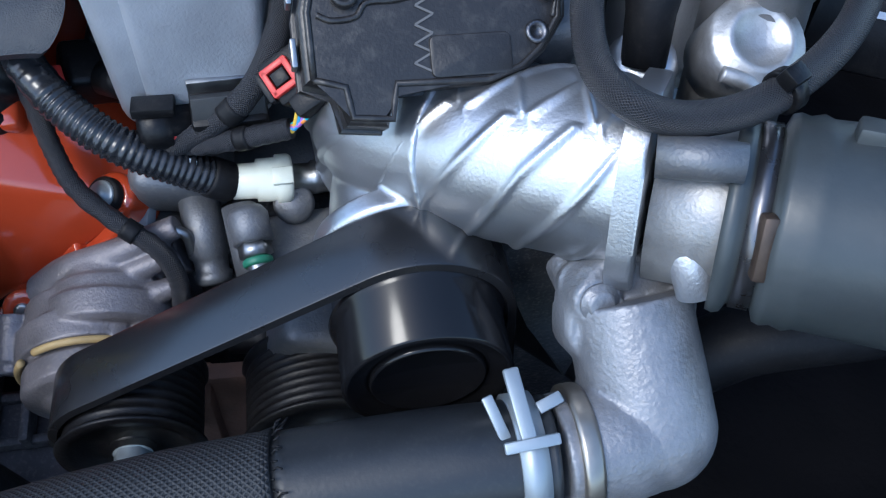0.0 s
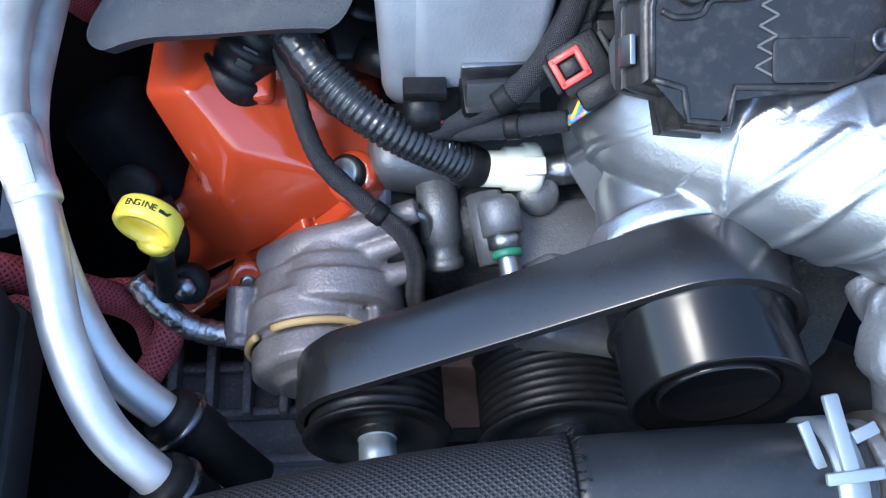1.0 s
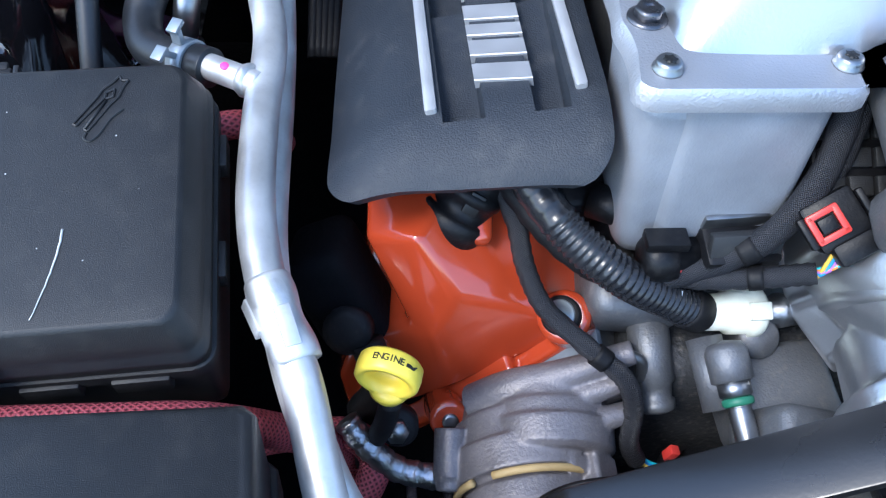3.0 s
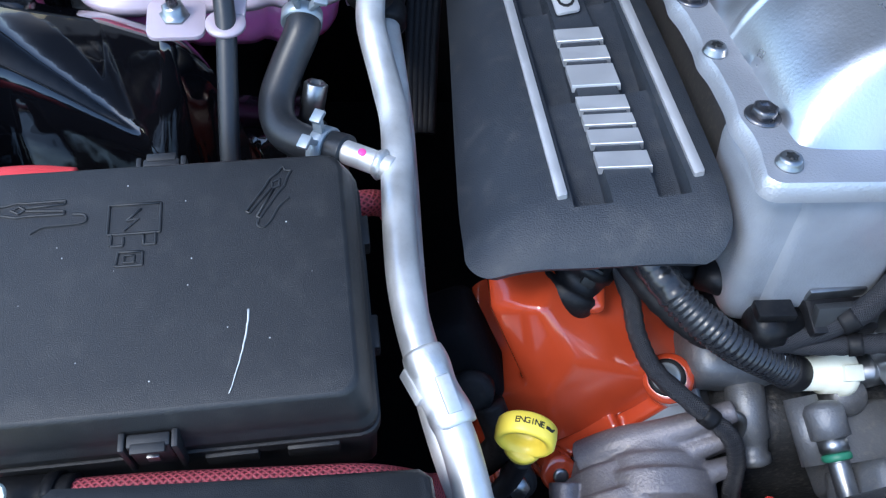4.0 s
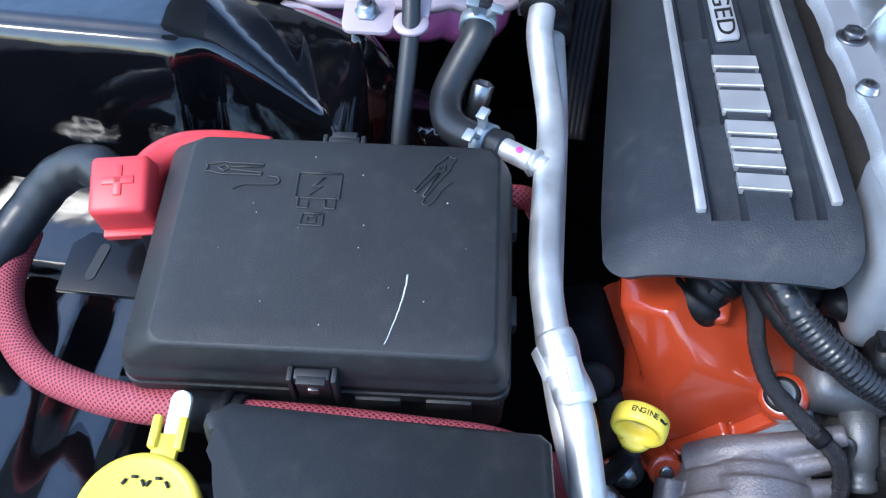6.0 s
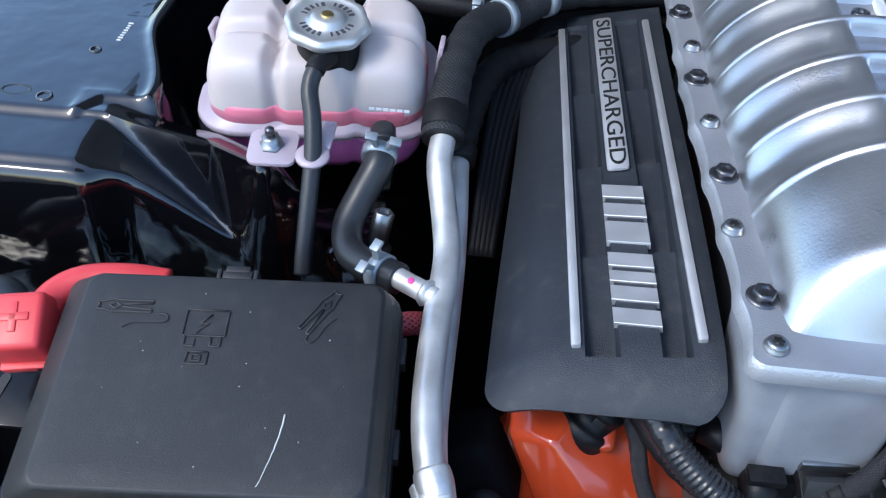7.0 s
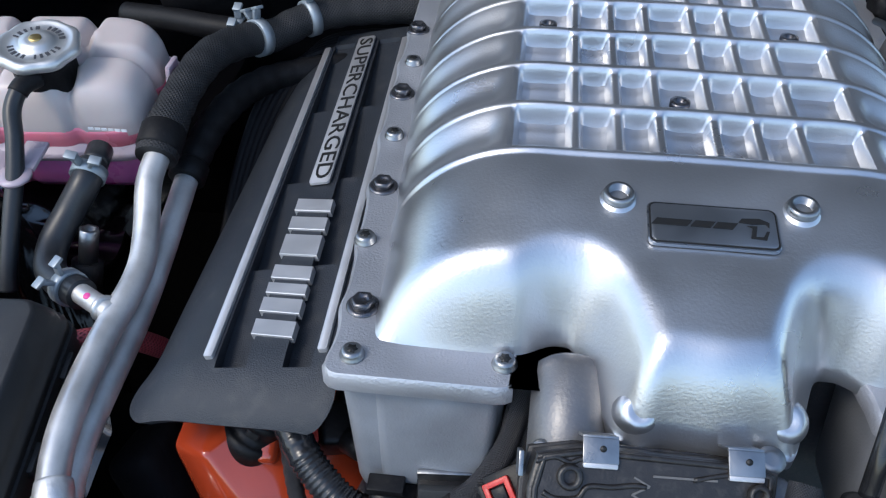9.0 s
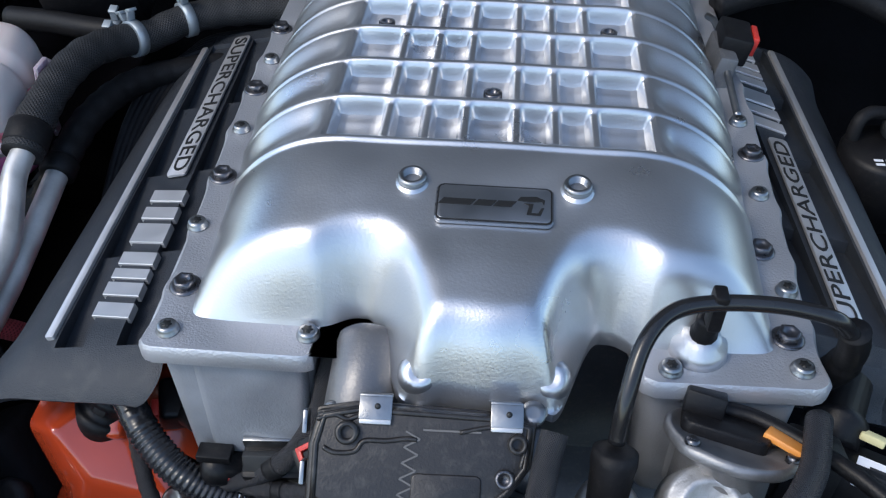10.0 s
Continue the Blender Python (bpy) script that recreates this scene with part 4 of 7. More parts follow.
# ---- thermostat elbow and radiator hose ----
def thermostat_elbow():
    t = thing("thermostat_elbow", "corroded grey cast thermostat housing elbow", "housing", (0.05, -0.19, 0.76))
    forms = [sweep(spline([(0.008, -0.2132, 0.765), (0.024, -0.212, 0.765), (0.040, -0.209, 0.7655), (0.054, -0.206, 0.766)]), lambda q, d: 0.0267 + 0.0025 * smooth01(0.1, 0.6, q), 36)]
    b = bmesh.new()
    bmesh.ops.create_uvsphere(b, u_segments=36, v_segments=20, radius=0.0300, matrix=Matrix.Translation((0.055, -0.206, 0.767)))
    forms.append(b)
    forms.append(sweep(spline([(0.055, -0.206, 0.767), (0.053, -0.192, 0.779), (0.051, -0.176, 0.791), (0.049, -0.160, 0.803)]), lambda q, d: 0.0298 - 0.0010 * q, 36))
    m = axes((0.0475, -0.1680, 0.8040), (0.10, -0.80, 0.52), (1, 0.12, -0.10))
    o = [(0.033 * math.cos(a) * (1 + 0.07 * math.cos(3 * a + 0.4)), 0.029 * math.sin(a)) for a in (math.tau * k / 48 for k in range(48))]
    forms.append(prism(o, -0.016, 0.0, m, 0.003, seg=3))
    q = [m @ Vector((x * 0.90, y * 0.90, 0.0010)) for x, y in o]
    forms.append(sweep(q + q[:1], 0.0021, 8))
    b0 = m @ Matrix.Translation((-0.017, 0.009, 0))
    forms.append(lathe([(0.0125, -0.01), (0.0120, 0.0030), (0.0108, 0.0050), (0.0, 0.0052)], b0, 28))
    forms.append(sweep(spline([b0 @ Vector((-0.002, 0.004, -0.008)), (0.031, -0.146, 0.799), (0.029, -0.132, 0.799)]), 0.0115, 24))
    cast("casting", forms, ELBOW, t, 0.0013, 5, "pitted cast elbow with an oval flange")
    part("flange_bolt", lathe([(0.0092, 0.0048), (0.0090, 0.0064), (0.0066, 0.0068), (0.0064, 0.0084), (0.0048, 0.0090), (0, 0.0086)], b0, 24), ELBOW, t)
    return t


thermostat_elbow()


def radiator_hose():
    t = thing("radiator_hose", "thick black rubber radiator hose partly in a braided sleeve", "hose", (-0.1, -0.21, 0.76))
    p = spline([(0.006, -0.2135, 0.765), (-0.02, -0.213, 0.764), (-0.05, -0.212, 0.762), (-0.114, -0.212, 0.757)])
    part("rubber", sweep(p, lambda s, d: 0.0266 + 0.0008 * math.sin(d * 900) * (s < 0.1), 36), GREYRUB, t)
    p = spline([(-0.112, -0.212, 0.757), (-0.17, -0.213, 0.749), (-0.23, -0.217, 0.738), (-0.30, -0.225, 0.722), (-0.40, -0.24, 0.70)])
    sl = part("sleeve", sweep(p, lambda s, d: 0.0278 + 0.0012 * smooth01(0.02, 0.0, s), 36), BRAIDBLK, t, "black braided sleeve")
    rnd = random.Random(4)
    b = bmesh.new()
    for k in range(46):
        a = math.tau * k / 46
        q = Vector((-0.114 + rnd.uniform(-0.001, 0.002), -0.212 + 0.0282 * math.cos(a), 0.757 + 0.0282 * math.sin(a)))
        e = q + Vector((rnd.uniform(0.001, 0.005), 0.002 * math.cos(a) + rnd.uniform(-0.002, 0.002), 0.002 * math.sin(a) + rnd.uniform(-0.002, 0.002)))
        sweep([q, (q + e) / 2 + Vector((0, rnd.uniform(-0.001, 0.001), 0.0006)), e], 0.0005, 5, bm=b)
    part("frayed_edge", b, RUBBER, sl, "frayed black threads")
    b = None
    for k in range(7):
        b = box((0.0045, 0.0006, 0.0060), axes((-0.052 + 0.009 * k, -0.2375, 0.7545), (0.02, -0.55, 1)), 0, b)
    part("print", b, mat("grey_hose_print", (0.30, 0.31, 0.33), 0.6), t, "worn pale print")
    return t


radiator_hose()


def hose_clamp_big():
    t = thing("spring_clamp", "pale zinc-coated spring clamp on the radiator hose", "hose clamp", (-0.004, -0.213, 0.79))
    c, ax = Vector((-0.006, -0.213, 0.7645)), (1, 0.02, 0.03)
    m = axes(c, ax, (0, 0.25, 1))
    part("strap", lathe([(0.0272, -0.006), (0.0290, -0.006), (0.0290, 0.006), (0.0272, 0.006)], m, 40), ZINC, t)
    top, root = Vector((-0.0120, -0.190, 0.8050)), Vector((-0.0085, -0.2190, 0.7955))
    part("lever", box((0.0070, 0.0032, (top - root).length), axes((top + root) / 2, top - root, (1, 0, 0)), 0.0012), ZINC, t)
    part("cross_bar", box((0.024, 0.0050, 0.0028), axes(root + Vector((0.001, -0.002, 0.0)), (0, -0.5, 0.85), (1, 0.06, 0.05)), 0.0009), ZINC, t)
    part("fork", box((0.0050, 0.0022, 0.020), axes((-0.020, -0.2070, 0.7940), (-0.25, 0.65, 0.35), (1, 0, 0)), 0.0008), ZINC, t)
    part("tab", box((0.012, 0.0055, 0.0022), axes((0.0045, -0.2020, 0.7930), (0, -0.3, 0.9), (1, 0.35, 0.15)), 0.0008), ZINC, t)
    part("loop", lathe([(0.004, -0.002), (0.0065, -0.002), (0.0065, 0.002), (0.004, 0.002)], axes(c + Vector((0.004, -0.027, -0.006)), (0, -1, 0.4)), 16), ZINC, t)
    part("collar", lathe([(0.0268, 0), (0.0298, 0), (0.0302, 0.002), (0.0302, 0.007), (0.0290, 0.009), (0.026, 0.009)], axes((0.014, -0.213, 0.7650), ax), 36), mat("stained_collar", (0.34, 0.31, 0.27), 0.35, 0.9, None, (60, 0.2)), t, "brown-stained metal collar")


hose_clamp_big()


# ---- inlet duct and throttle ----
def inlet_duct():
    t = thing("inlet_duct", "silver cast inlet duct with crossing ribs", "duct", (0, -0.09, 0.82))
    way = [(-0.040, 0.032, 0.787), (-0.044, -0.006, 0.794), (-0.036, -0.048, 0.809), (-0.008, -0.081, 0.827), (0.022, -0.103, 0.838), (0.054, -0.121, 0.844)]
    path = spline(way, 40)
    n = len(path)
    seg = 180
    b = bmesh.new()
    side = Vector((0, -0.5, 1))
    rings = []
    run = 0
    for i, p in enumerate(path):
        if i:
            run += (p - path[i - 1]).length
        d = (path[min(i + 1, n - 1)] - path[max(i - 1, 0)]).normalized()
        s1 = (side - d * side.dot(d)).normalized()
        s2 = d.cross(s1)
        ring = []
        r = 0.047 - 0.005 * smooth01(0, 0.6, i / n)
        for k in range(seg):
            a = math.tau * k / seg
            arc = a * 0.036
            e1 = (run * 0.85 + arc * 0.62) / 0.021
            e2 = (run - arc * 0.45) / 0.026
            up = smooth01(0.2, -0.2, math.sin(a)) * smooth01(-0.5, -0.2, math.cos(a))
            h = max(math.exp(-(((e1 % 1) - 0.5) / 0.085) ** 2), 0.75 * up * math.exp(-(((e2 % 1) - 0.5) / 0.055) ** 4) * smooth01(0.40, 0.5, i / n))
            fade = smooth01(0.04, 0.15, i / n) * smooth01(1.0, 0.93, i / n)
            rr = r + 0.0019 * h * fade
            ring.append(b.verts.new(p + rr * (math.cos(a) * s1 + math.sin(a) * s2)))
        rings.append(ring)
    for r0, r1 in zip(rings, rings[1:]):
        for k in range(seg):
            b.faces.new((r0[k], r0[(k + 1) % seg], r1[(k + 1) % seg], r1[k]))
    b.faces.new(rings[0][::-1])
    b.faces.new(rings[-1])
    part("casting", b, CASTDUCT, t, "silver casting with crossing ribs", angle=80)
    d = Vector((0.86, -0.46, 0.16))
    at = Vector((0.054, -0.122, 0.843))
    m = axes(at, d, (0, 0.5, 1))
    o = rounded(0.090, 0.088, 0.028, 6)
    part("flange", prism(o, -0.002, 0.009, m, 0.002), CASTDUCT, t, "squared cast flange")
    # fin wall and shaft collar at the drive end
    b = bmesh.new()
    f = [Vector(q) for q in ((-0.068, -0.058, 0.742), (-0.086, -0.022, 0.752), (-0.090, 0.012, 0.770), (-0.066, -0.004, 0.815), (-0.052, -0.040, 0.820), (-0.050, -0.066, 0.790))]
    back = [q + Vector((0.010, 0.012, -0.006)) for q in f]
    v0, v1 = [b.verts.new(q) for q in f], [b.verts.new(q) for q in back]
    b.faces.new(v0)
    b.faces.new(v1[::-1])
    for k in range(6):
        b.faces.new((v0[k], v1[k], v1[(k + 1) % 6], v0[(k + 1) % 6]))
    bmesh.ops.recalc_face_normals(b, faces=b.faces)
    bmesh.ops.bevel(b, geom=list(b.edges), offset=0.003, segments=3, profile=0.5, affect="EDGES", clamp_overlap=True)
    forms = [b]
    for q0, q1 in (((-0.084, -0.020, 0.757), (-0.052, -0.036, 0.815)), ((-0.070, -0.052, 0.748), (-0.046, -0.058, 0.806))):
        q0, q1 = Vector(q0), Vector(q1)
        forms.append(sweep([q0, (q0 + q1) / 2 + Vector((0, -0.002, 0.001)), q1], 0.0032, 12))
    forms.append(lathe([(0.0, 0), (0.044, 0), (0.0460, 0.002), (0.0465, 0.012), (0.0450, 0.0125), (0.038, 0.016), (0.034, 0.05), (0.0, 0.05)], axes((-0.045, -0.106, 0.775), (0, 1, 0.05)), 48))
    forms.append(sweep(spline(way[:4], 10), 0.0445, 32))
    cast("drive_end", forms, CASTDUCT, t, 0.0014, 6, "cast drive end with a triangular web")
    return t


inlet_duct()


def throttle_body():
    t = thing("throttle_body", "dusty cast throttle body with a dark plastic actuator cover", "throttle body", (-0.02, -0.07, 0.88))
    d = Vector((0.86, -0.46, 0.16)).normalized()
    at = Vector((0.054, -0.128, 0.838))
    part("bore", lathe([(0.036, 0.010), (0.036, 0.040), (0.034, 0.046), (0.028, 0.046), (0.028, 0.02)], axes(at, d), 40), mat("dusty_throttle_cast", (0.30, 0.30, 0.30), 0.45, 0.6, (600, 0.4, 0.0006), (90, 0.16), dust=0.6), t, "dusty cast bore")
    part("nipple", sweep([Vector((0.046, -0.148, 0.884)), Vector((0.062, -0.154, 0.887)), Vector((0.077, -0.160, 0.889))], lambda s, q: 0.0085 + 0.0010 * math.sin(q * 1100), 20, 0.55), CASTDULL, t)
    part("outlet", sweep([Vector((0.062, -0.158, 0.852)), Vector((0.066, -0.168, 0.840)), Vector((0.0700, -0.177, 0.828))], 0.0092, 22, 0.74), CASTFLANGE, t, "open aluminium outlet")
    # the actuator cover: a thick shell with a stepped outline
    m = axes((-0.028, -0.067, 0.889), (0.06, -0.66, 0.74), (1, 0.02, 0))
    o = [(-0.060, -0.022), (-0.046, -0.026), (-0.044, -0.040), (-0.026, -0.042), (-0.023, -0.026), (0.020, -0.027), (0.036, -0.022), (0.046, -0.014), (0.056, 0.0), (0.058, 0.022), (0.044, 0.026), (-0.036, 0.028), (-0.056, 0.024), (-0.060, 0.008)]
    sh = part("cover", prism(o, -0.014, 0.006, m, 0.003, seg=3), THRPL, t, "dark brown-black plastic cover with pale wave marks")
    part("rim", prism([(x * 1.035, y * 1.04) for x, y in o], -0.019, -0.012, m, 0.0012), THRPL, sh)
    e = [m @ Vector((x * 0.93, y * 0.92, 0.0058)) for x, y in o]
    part("rim_bead", sweep([q for a, c in zip(e, e[1:] + e[:1]) for q in (a, (a + c) / 2)] + e[:1], 0.0016, 8), THRPL, sh)
    for x, y, r in ((-0.040, 0.014, 0.0062), (0.048, 0.012, 0.0052)):
        part("screw_boss", lathe([(r, 0.003), (r, 0.0095), (r * 0.85, 0.0105), (r * 0.55, 0.0105), (r * 0.5, 0.005), (0, 0.005)], m @ Matrix.Translation((x, y, 0)), 22), THRPL, sh)
    for pts, r in ((((-0.056, 0.020), (-0.047, 0.0225), (-0.040, 0.0205), (-0.034, 0.0225), (-0.022, 0.0215)), 0.0013), (((-0.052, 0.006), (-0.046, 0.0035), (-0.036, 0.0045), (-0.031, 0.010), (-0.020, 0.0105), (-0.010, 0.0120), (-0.004, 0.0118)), 0.0014),
                   (((0.018, 0.0165), (0.034, 0.0200), (0.046, 0.0190), (0.052, 0.0120), (0.050, 0.0)), 0.0012)):
        part("moulded_ridge", sweep(spline([m @ Vector((x, y, 0.0062)) for x, y in pts], 8), r, 8), THRPL, sh)
    part("raised_panel", prism(rounded(0.036, 0.018, 0.003, 4, 0.012, -0.014), 0.004, 0.0075, m, 0.001), THRPL, sh)
    b = None
    pale = mat("pale_scrape", (0.12, 0.115, 0.11), 0.6)
    for k in range(9):
        b = box((0.0085, 0.0009, 0.0006), m @ Matrix.Translation((-0.006 - 0.0004 * k, 0.014 - 0.0040 * k, 0.0064)) @ pose(0, 0, 0, 0, 0, 27 if k % 2 else -27), 0, b)
    b = box((0.030, 0.0010, 0.0006), m @ Matrix.Translation((0.014, 0.017, 0.0064)), 0, b)
    part("wave_mark", b, pale, sh, "pale scraped wave lines")
    part("rivet_hole", lathe([(0.0045, 0.005), (0.0052, 0.0075), (0.0032, 0.0078), (0.003, 0.006), (0, 0.006)], m @ Matrix.Translation((0.042, -0.006, 0)), 16), DARKSTEEL, sh)
    for x, y in ((-0.026, 0.029), (0.042, 0.028)):
        cl = part("spring_clip", box((0.0170, 0.012, 0.0016), m @ Matrix.Translation((x, y - 0.002, 0.0070)) @ pose(0, 0, 0, -12, 0, 0), 0.0005), STEEL, t, "pressed steel clip")
        part("folded_lip", box((0.0165, 0.0028, 0.0030), m @ Matrix.Translation((x, y - 0.0088, 0.0072)), 0.0008), SILVERTRIM, cl, "bright folded lip")
        part("clip_leg", box((0.0170, 0.0016, 0.016), m @ Matrix.Translation((x, y + 0.0042, -0.002)), 0.0005), STEEL, cl)
        part("clip_hole", lathe([(0.0016, 0), (0.0016, 0.0004), (0, 0.0004)], m @ Matrix.Translation((x + 0.001, y - 0.001, 0.0079)), 12), INK, cl)
    for y in (-0.008, 0.018):
        part("spring_clip", box((0.0025, 0.012, 0.014), m @ Matrix.Translation((-0.0625, y, -0.004)), 0.0006), STEEL, t, "pressed steel clip")
    part("eyelet", lathe([(0.003, 0), (0.0068, 0), (0.0068, 0.004), (0.003, 0.004)], axes((0.028, -0.041, 0.901), (0, -0.3, 1)), 20), STEEL, t)
    part("motor", lathe([(0.0200, -0.01), (0.0205, 0.058), (0.0195, 0.064), (0.016, 0.067), (0, 0.068)], axes((-0.068, -0.050, 0.876), (0.03, 0.96, 0.26)), 40), mat("actuator_cast", (0.17, 0.17, 0.175), 0.42, 0.6, (600, 0.35, 0.0005), (50, 0.1), dust=0.25), t, "grey cast actuator motor with water spots")
    part("motor_screw", lathe([(0.005, 0), (0.005, 0.004), (0.003, 0.005), (0, 0.004)], axes((-0.080, -0.040, 0.891), (-0.3, -0.4, 1)), 16), STEEL, t)
    part("back_plate", box((0.125, 0.03, 0.055), pose(-0.02, -0.045, 0.862, 20, 0, 0), 0.008, seg=3), CASTDULL, t)
    return t


throttle_body()


def intake_tube():
    t = thing("intake_tube", "grey plastic intake tube with a ribbed cuff and worm clamp", "intake tube", (0.14, -0.15, 0.85))
    d = Vector((0.86, -0.46, 0.16)).normalized()
    at = Vector((0.088, -0.146, 0.8435))
    m = axes(at, d)
    grey = mat("translucent_grey_tube", (0.040, 0.047, 0.050), 0.40, 0, (200, 0.15, 0.001), (20, 0.2), dust=0.02)
    part("cuff", lathe([(0.036, 0), (0.0435, 0), (0.0445, 0.003), (0.0435, 0.006), (0.0395, 0.008), (0.0395, 0.018), (0.0450, 0.020), (0.0460, 0.023), (0.0450, 0.027), (0.0465, 0.032), (0.0450, 0.036), (0.0460, 0.08), (0.047, 0.16)], m, 56), grey, t)
    cl = part("worm_clamp", lathe([(0.0398, 0.009), (0.0408, 0.009), (0.0408, 0.017), (0.0398, 0.017)], m, 56), DARKSTEEL, t, "dark steel worm-drive clamp")
    part("screw_housing", box((0.007, 0.028, 0.008), axes((0.0835, -0.1835, 0.8655), (-0.18, -0.85, 0.45), d), 0.002), mat("rusty_clamp", (0.09, 0.065, 0.05), 0.5, 0.6, None, (90, 0.3)), cl)
    part("moulded_lug", box((0.02, 0.012, 0.014), axes(at + d * 0.05 + Vector((0.0, 0.01, 0.043)), (0, 0.2, 1), d), 0.002), grey, t)


intake_tube()


def thermostat_cover():
    """The cast housing with a black connector and an orange tag beside the lid's front."""
    t = thing("coolant_valve", "silver cast coolant valve housing with a black connector and orange tag", "valve", (0.14, -0.04, 0.87))
    spot = mat("spotted_cast", (0.26, 0.26, 0.265), 0.45, 0.65, (500, 0.4, 0.0006), (110, 0.18), dust=0.4)
    up = Vector((0.16, 0.42, 0.82))
    m = axes((0.134, -0.040, 0.882), up, (1, -0.25, 0))
    part("barrel", lathe([(0.0255, -0.07), (0.0255, -0.004), (0.0275, -0.001), (0.0275, 0.001)], m, 40), spot, t)
    fl = part("flange", lathe([(0.0275, 0.0), (0.0345, 0.001), (0.0355, 0.0025), (0.0355, 0.006), (0.0340, 0.0075), (0.0320, 0.0075), (0.0312, 0.0062), (0, 0.0062)], m, 56, bumpy=lambda a, r, h: 0.0022 * max(0, math.cos(3 * a + 0.5)) ** 6 if r > 0.033 else 0), spot, t, "round cast flange with a bright rim")
    for k in range(3):
        a = radians(120 * k - 10)
        part("flange_screw", lathe([(0.0042, 0.006), (0.0042, 0.0095), (0.0030, 0.0105), (0, 0.010)], m @ Matrix.Translation((0.0325 * math.cos(a), 0.0325 * math.sin(a), 0)), 16), DARKSTEEL, fl)
    part("lid", prism(rounded(0.046, 0.032, 0.006), 0.006, 0.013, m @ Matrix.Translation((-0.004, 0.006, 0)), 0.002), DARKPL, t, "black plastic lid")
    part("terminal_box", box((0.022, 0.016, 0.014), m @ Matrix.Translation((-0.017, 0.012, 0.018)), 0.0015), DARKPL, t)
    part("strap", sweep(spline([m @ Vector(q) for q in ((-0.010, 0.020, 0.014), (0.012, 0.019, 0.015), (0.038, 0.010, 0.013), (0.062, -0.004, 0.010), (0.078, -0.014, 0.006))], 10), 0.0048, 12), DARKPL, t, "black plastic bracket")
    part("tag", box((0.021, 0.014, 0.004), m @ Matrix.Translation((0.027, 0.004, 0.0125)) @ pose(0, 0, 0, 0, 8, -18), 0.001), TAPE, t, "orange tag")
    part("connector", box((0.030, 0.026, 0.040), pose(0.182, -0.035, 0.862, -20, 10, -10), 0.003), DARKPL, t)
    part("outlet_pipe", sweep(spline([(0.110, -0.07, 0.86), (0.122, -0.062, 0.872), (0.128, -0.05, 0.878)]), 0.010, 20), spot, t)
    t2 = thing("wiring_connector", "black wiring connector with a small white label", "connector", (0.22, -0.03, 0.845))
    part("shell", box((0.045, 0.035, 0.040), pose(0.222, -0.030, 0.838, -25, 0, -25), 0.003), DARKPL, t2)
    lb = part("label", box((0.024, 0.018, 0.0006), pose(0.222, -0.036, 0.8595, 0, 0, -25) @ pose(0, 0, 0, 20, 0, 0), 0.0), WHITEINK, t2, "white sticker with grey bars")
    for k in range(3):
        part("label_bar", box((0.014 - 0.003 * k, 0.0018, 0.0004), pose(0.222, -0.036, 0.8595, 0, 0, -25) @ pose(0, 0, 0, 20, 0, 0) @ Matrix.Translation((0.002, 0.004 - 0.004 * k, 0.0005)), 0), INK, lb)
    part("lock", box((0.014, 0.008, 0.005), pose(0.228, -0.008, 0.859, -25, 0, -30), 0.001), mat("pale_yellow_lock", (0.7, 0.65, 0.35), 0.5), t2)


thermostat_cover()


def vacuum_hose():
    t = thing("vacuum_hose", "shiny black vacuum hose with a rubber boot over the lid", "hose", (0.13, -0.01, 0.94))
    gloss = mat("shiny_black_hose", (0.014, 0.014, 0.015), 0.2, 0, None, (60, 0.1))
    p = spline([(0.071, -0.054, 0.900), (0.074, -0.042, 0.924), (0.082, -0.022, 0.943), (0.097, -0.006, 0.950), (0.122, 0.002, 0.9505), (0.155, 0.002, 0.951), (0.182, 0.0, 0.946), (0.196, 0.003, 0.932)])
    part("tube", sweep(p, 0.0046, 16), gloss, t)
    part("boot", lathe([(0.0105, 0), (0.0115, 0.024), (0.0125, 0.030), (0.0120, 0.036), (0.0090, 0.037), (0, 0.037)], axes((0.068, -0.074, 0.866), (0.06, 0.35, 0.70)), 24), RUBBER, t, "black rubber boot")
    p = spline([(0.197, 0.004, 0.934), (0.203, 0.008, 0.915), (0.206, 0.018, 0.890), (0.200, 0.03, 0.86)])
    part("sleeve", sweep(p, lambda s, d: 0.0085 if s < 0.45 else 0.0098, 18), RUBBER, t, "matt black sleeve")
    t2 = thing("hose_holder", "black plastic clip on a silver boss holding the hose", "clip", (0.122, 0.014, 0.91))
    part("boss", lathe([(0.017, -0.002), (0.0155, 0.008), (0.0115, 0.0105), (0.0105, 0.014), (0, 0.014)], axes((0.122, 0.014, 0.9), (0, 0, 1)), 28), CAST, t2)
    part("stem", lathe([(0.0072, 0), (0.0080, 0.004), (0.0062, 0.006), (0.0068, 0.016), (0.004, 0.018), (0, 0.018)], axes((0.122, 0.013, 0.913), (0, -0.15, 1)), 12), DARKPL, t2)
    part("loop", box((0.008, 0.012, 0.026), pose(0.122, 0.004, 0.944), 0.002), DARKPL, t2)


vacuum_hose()


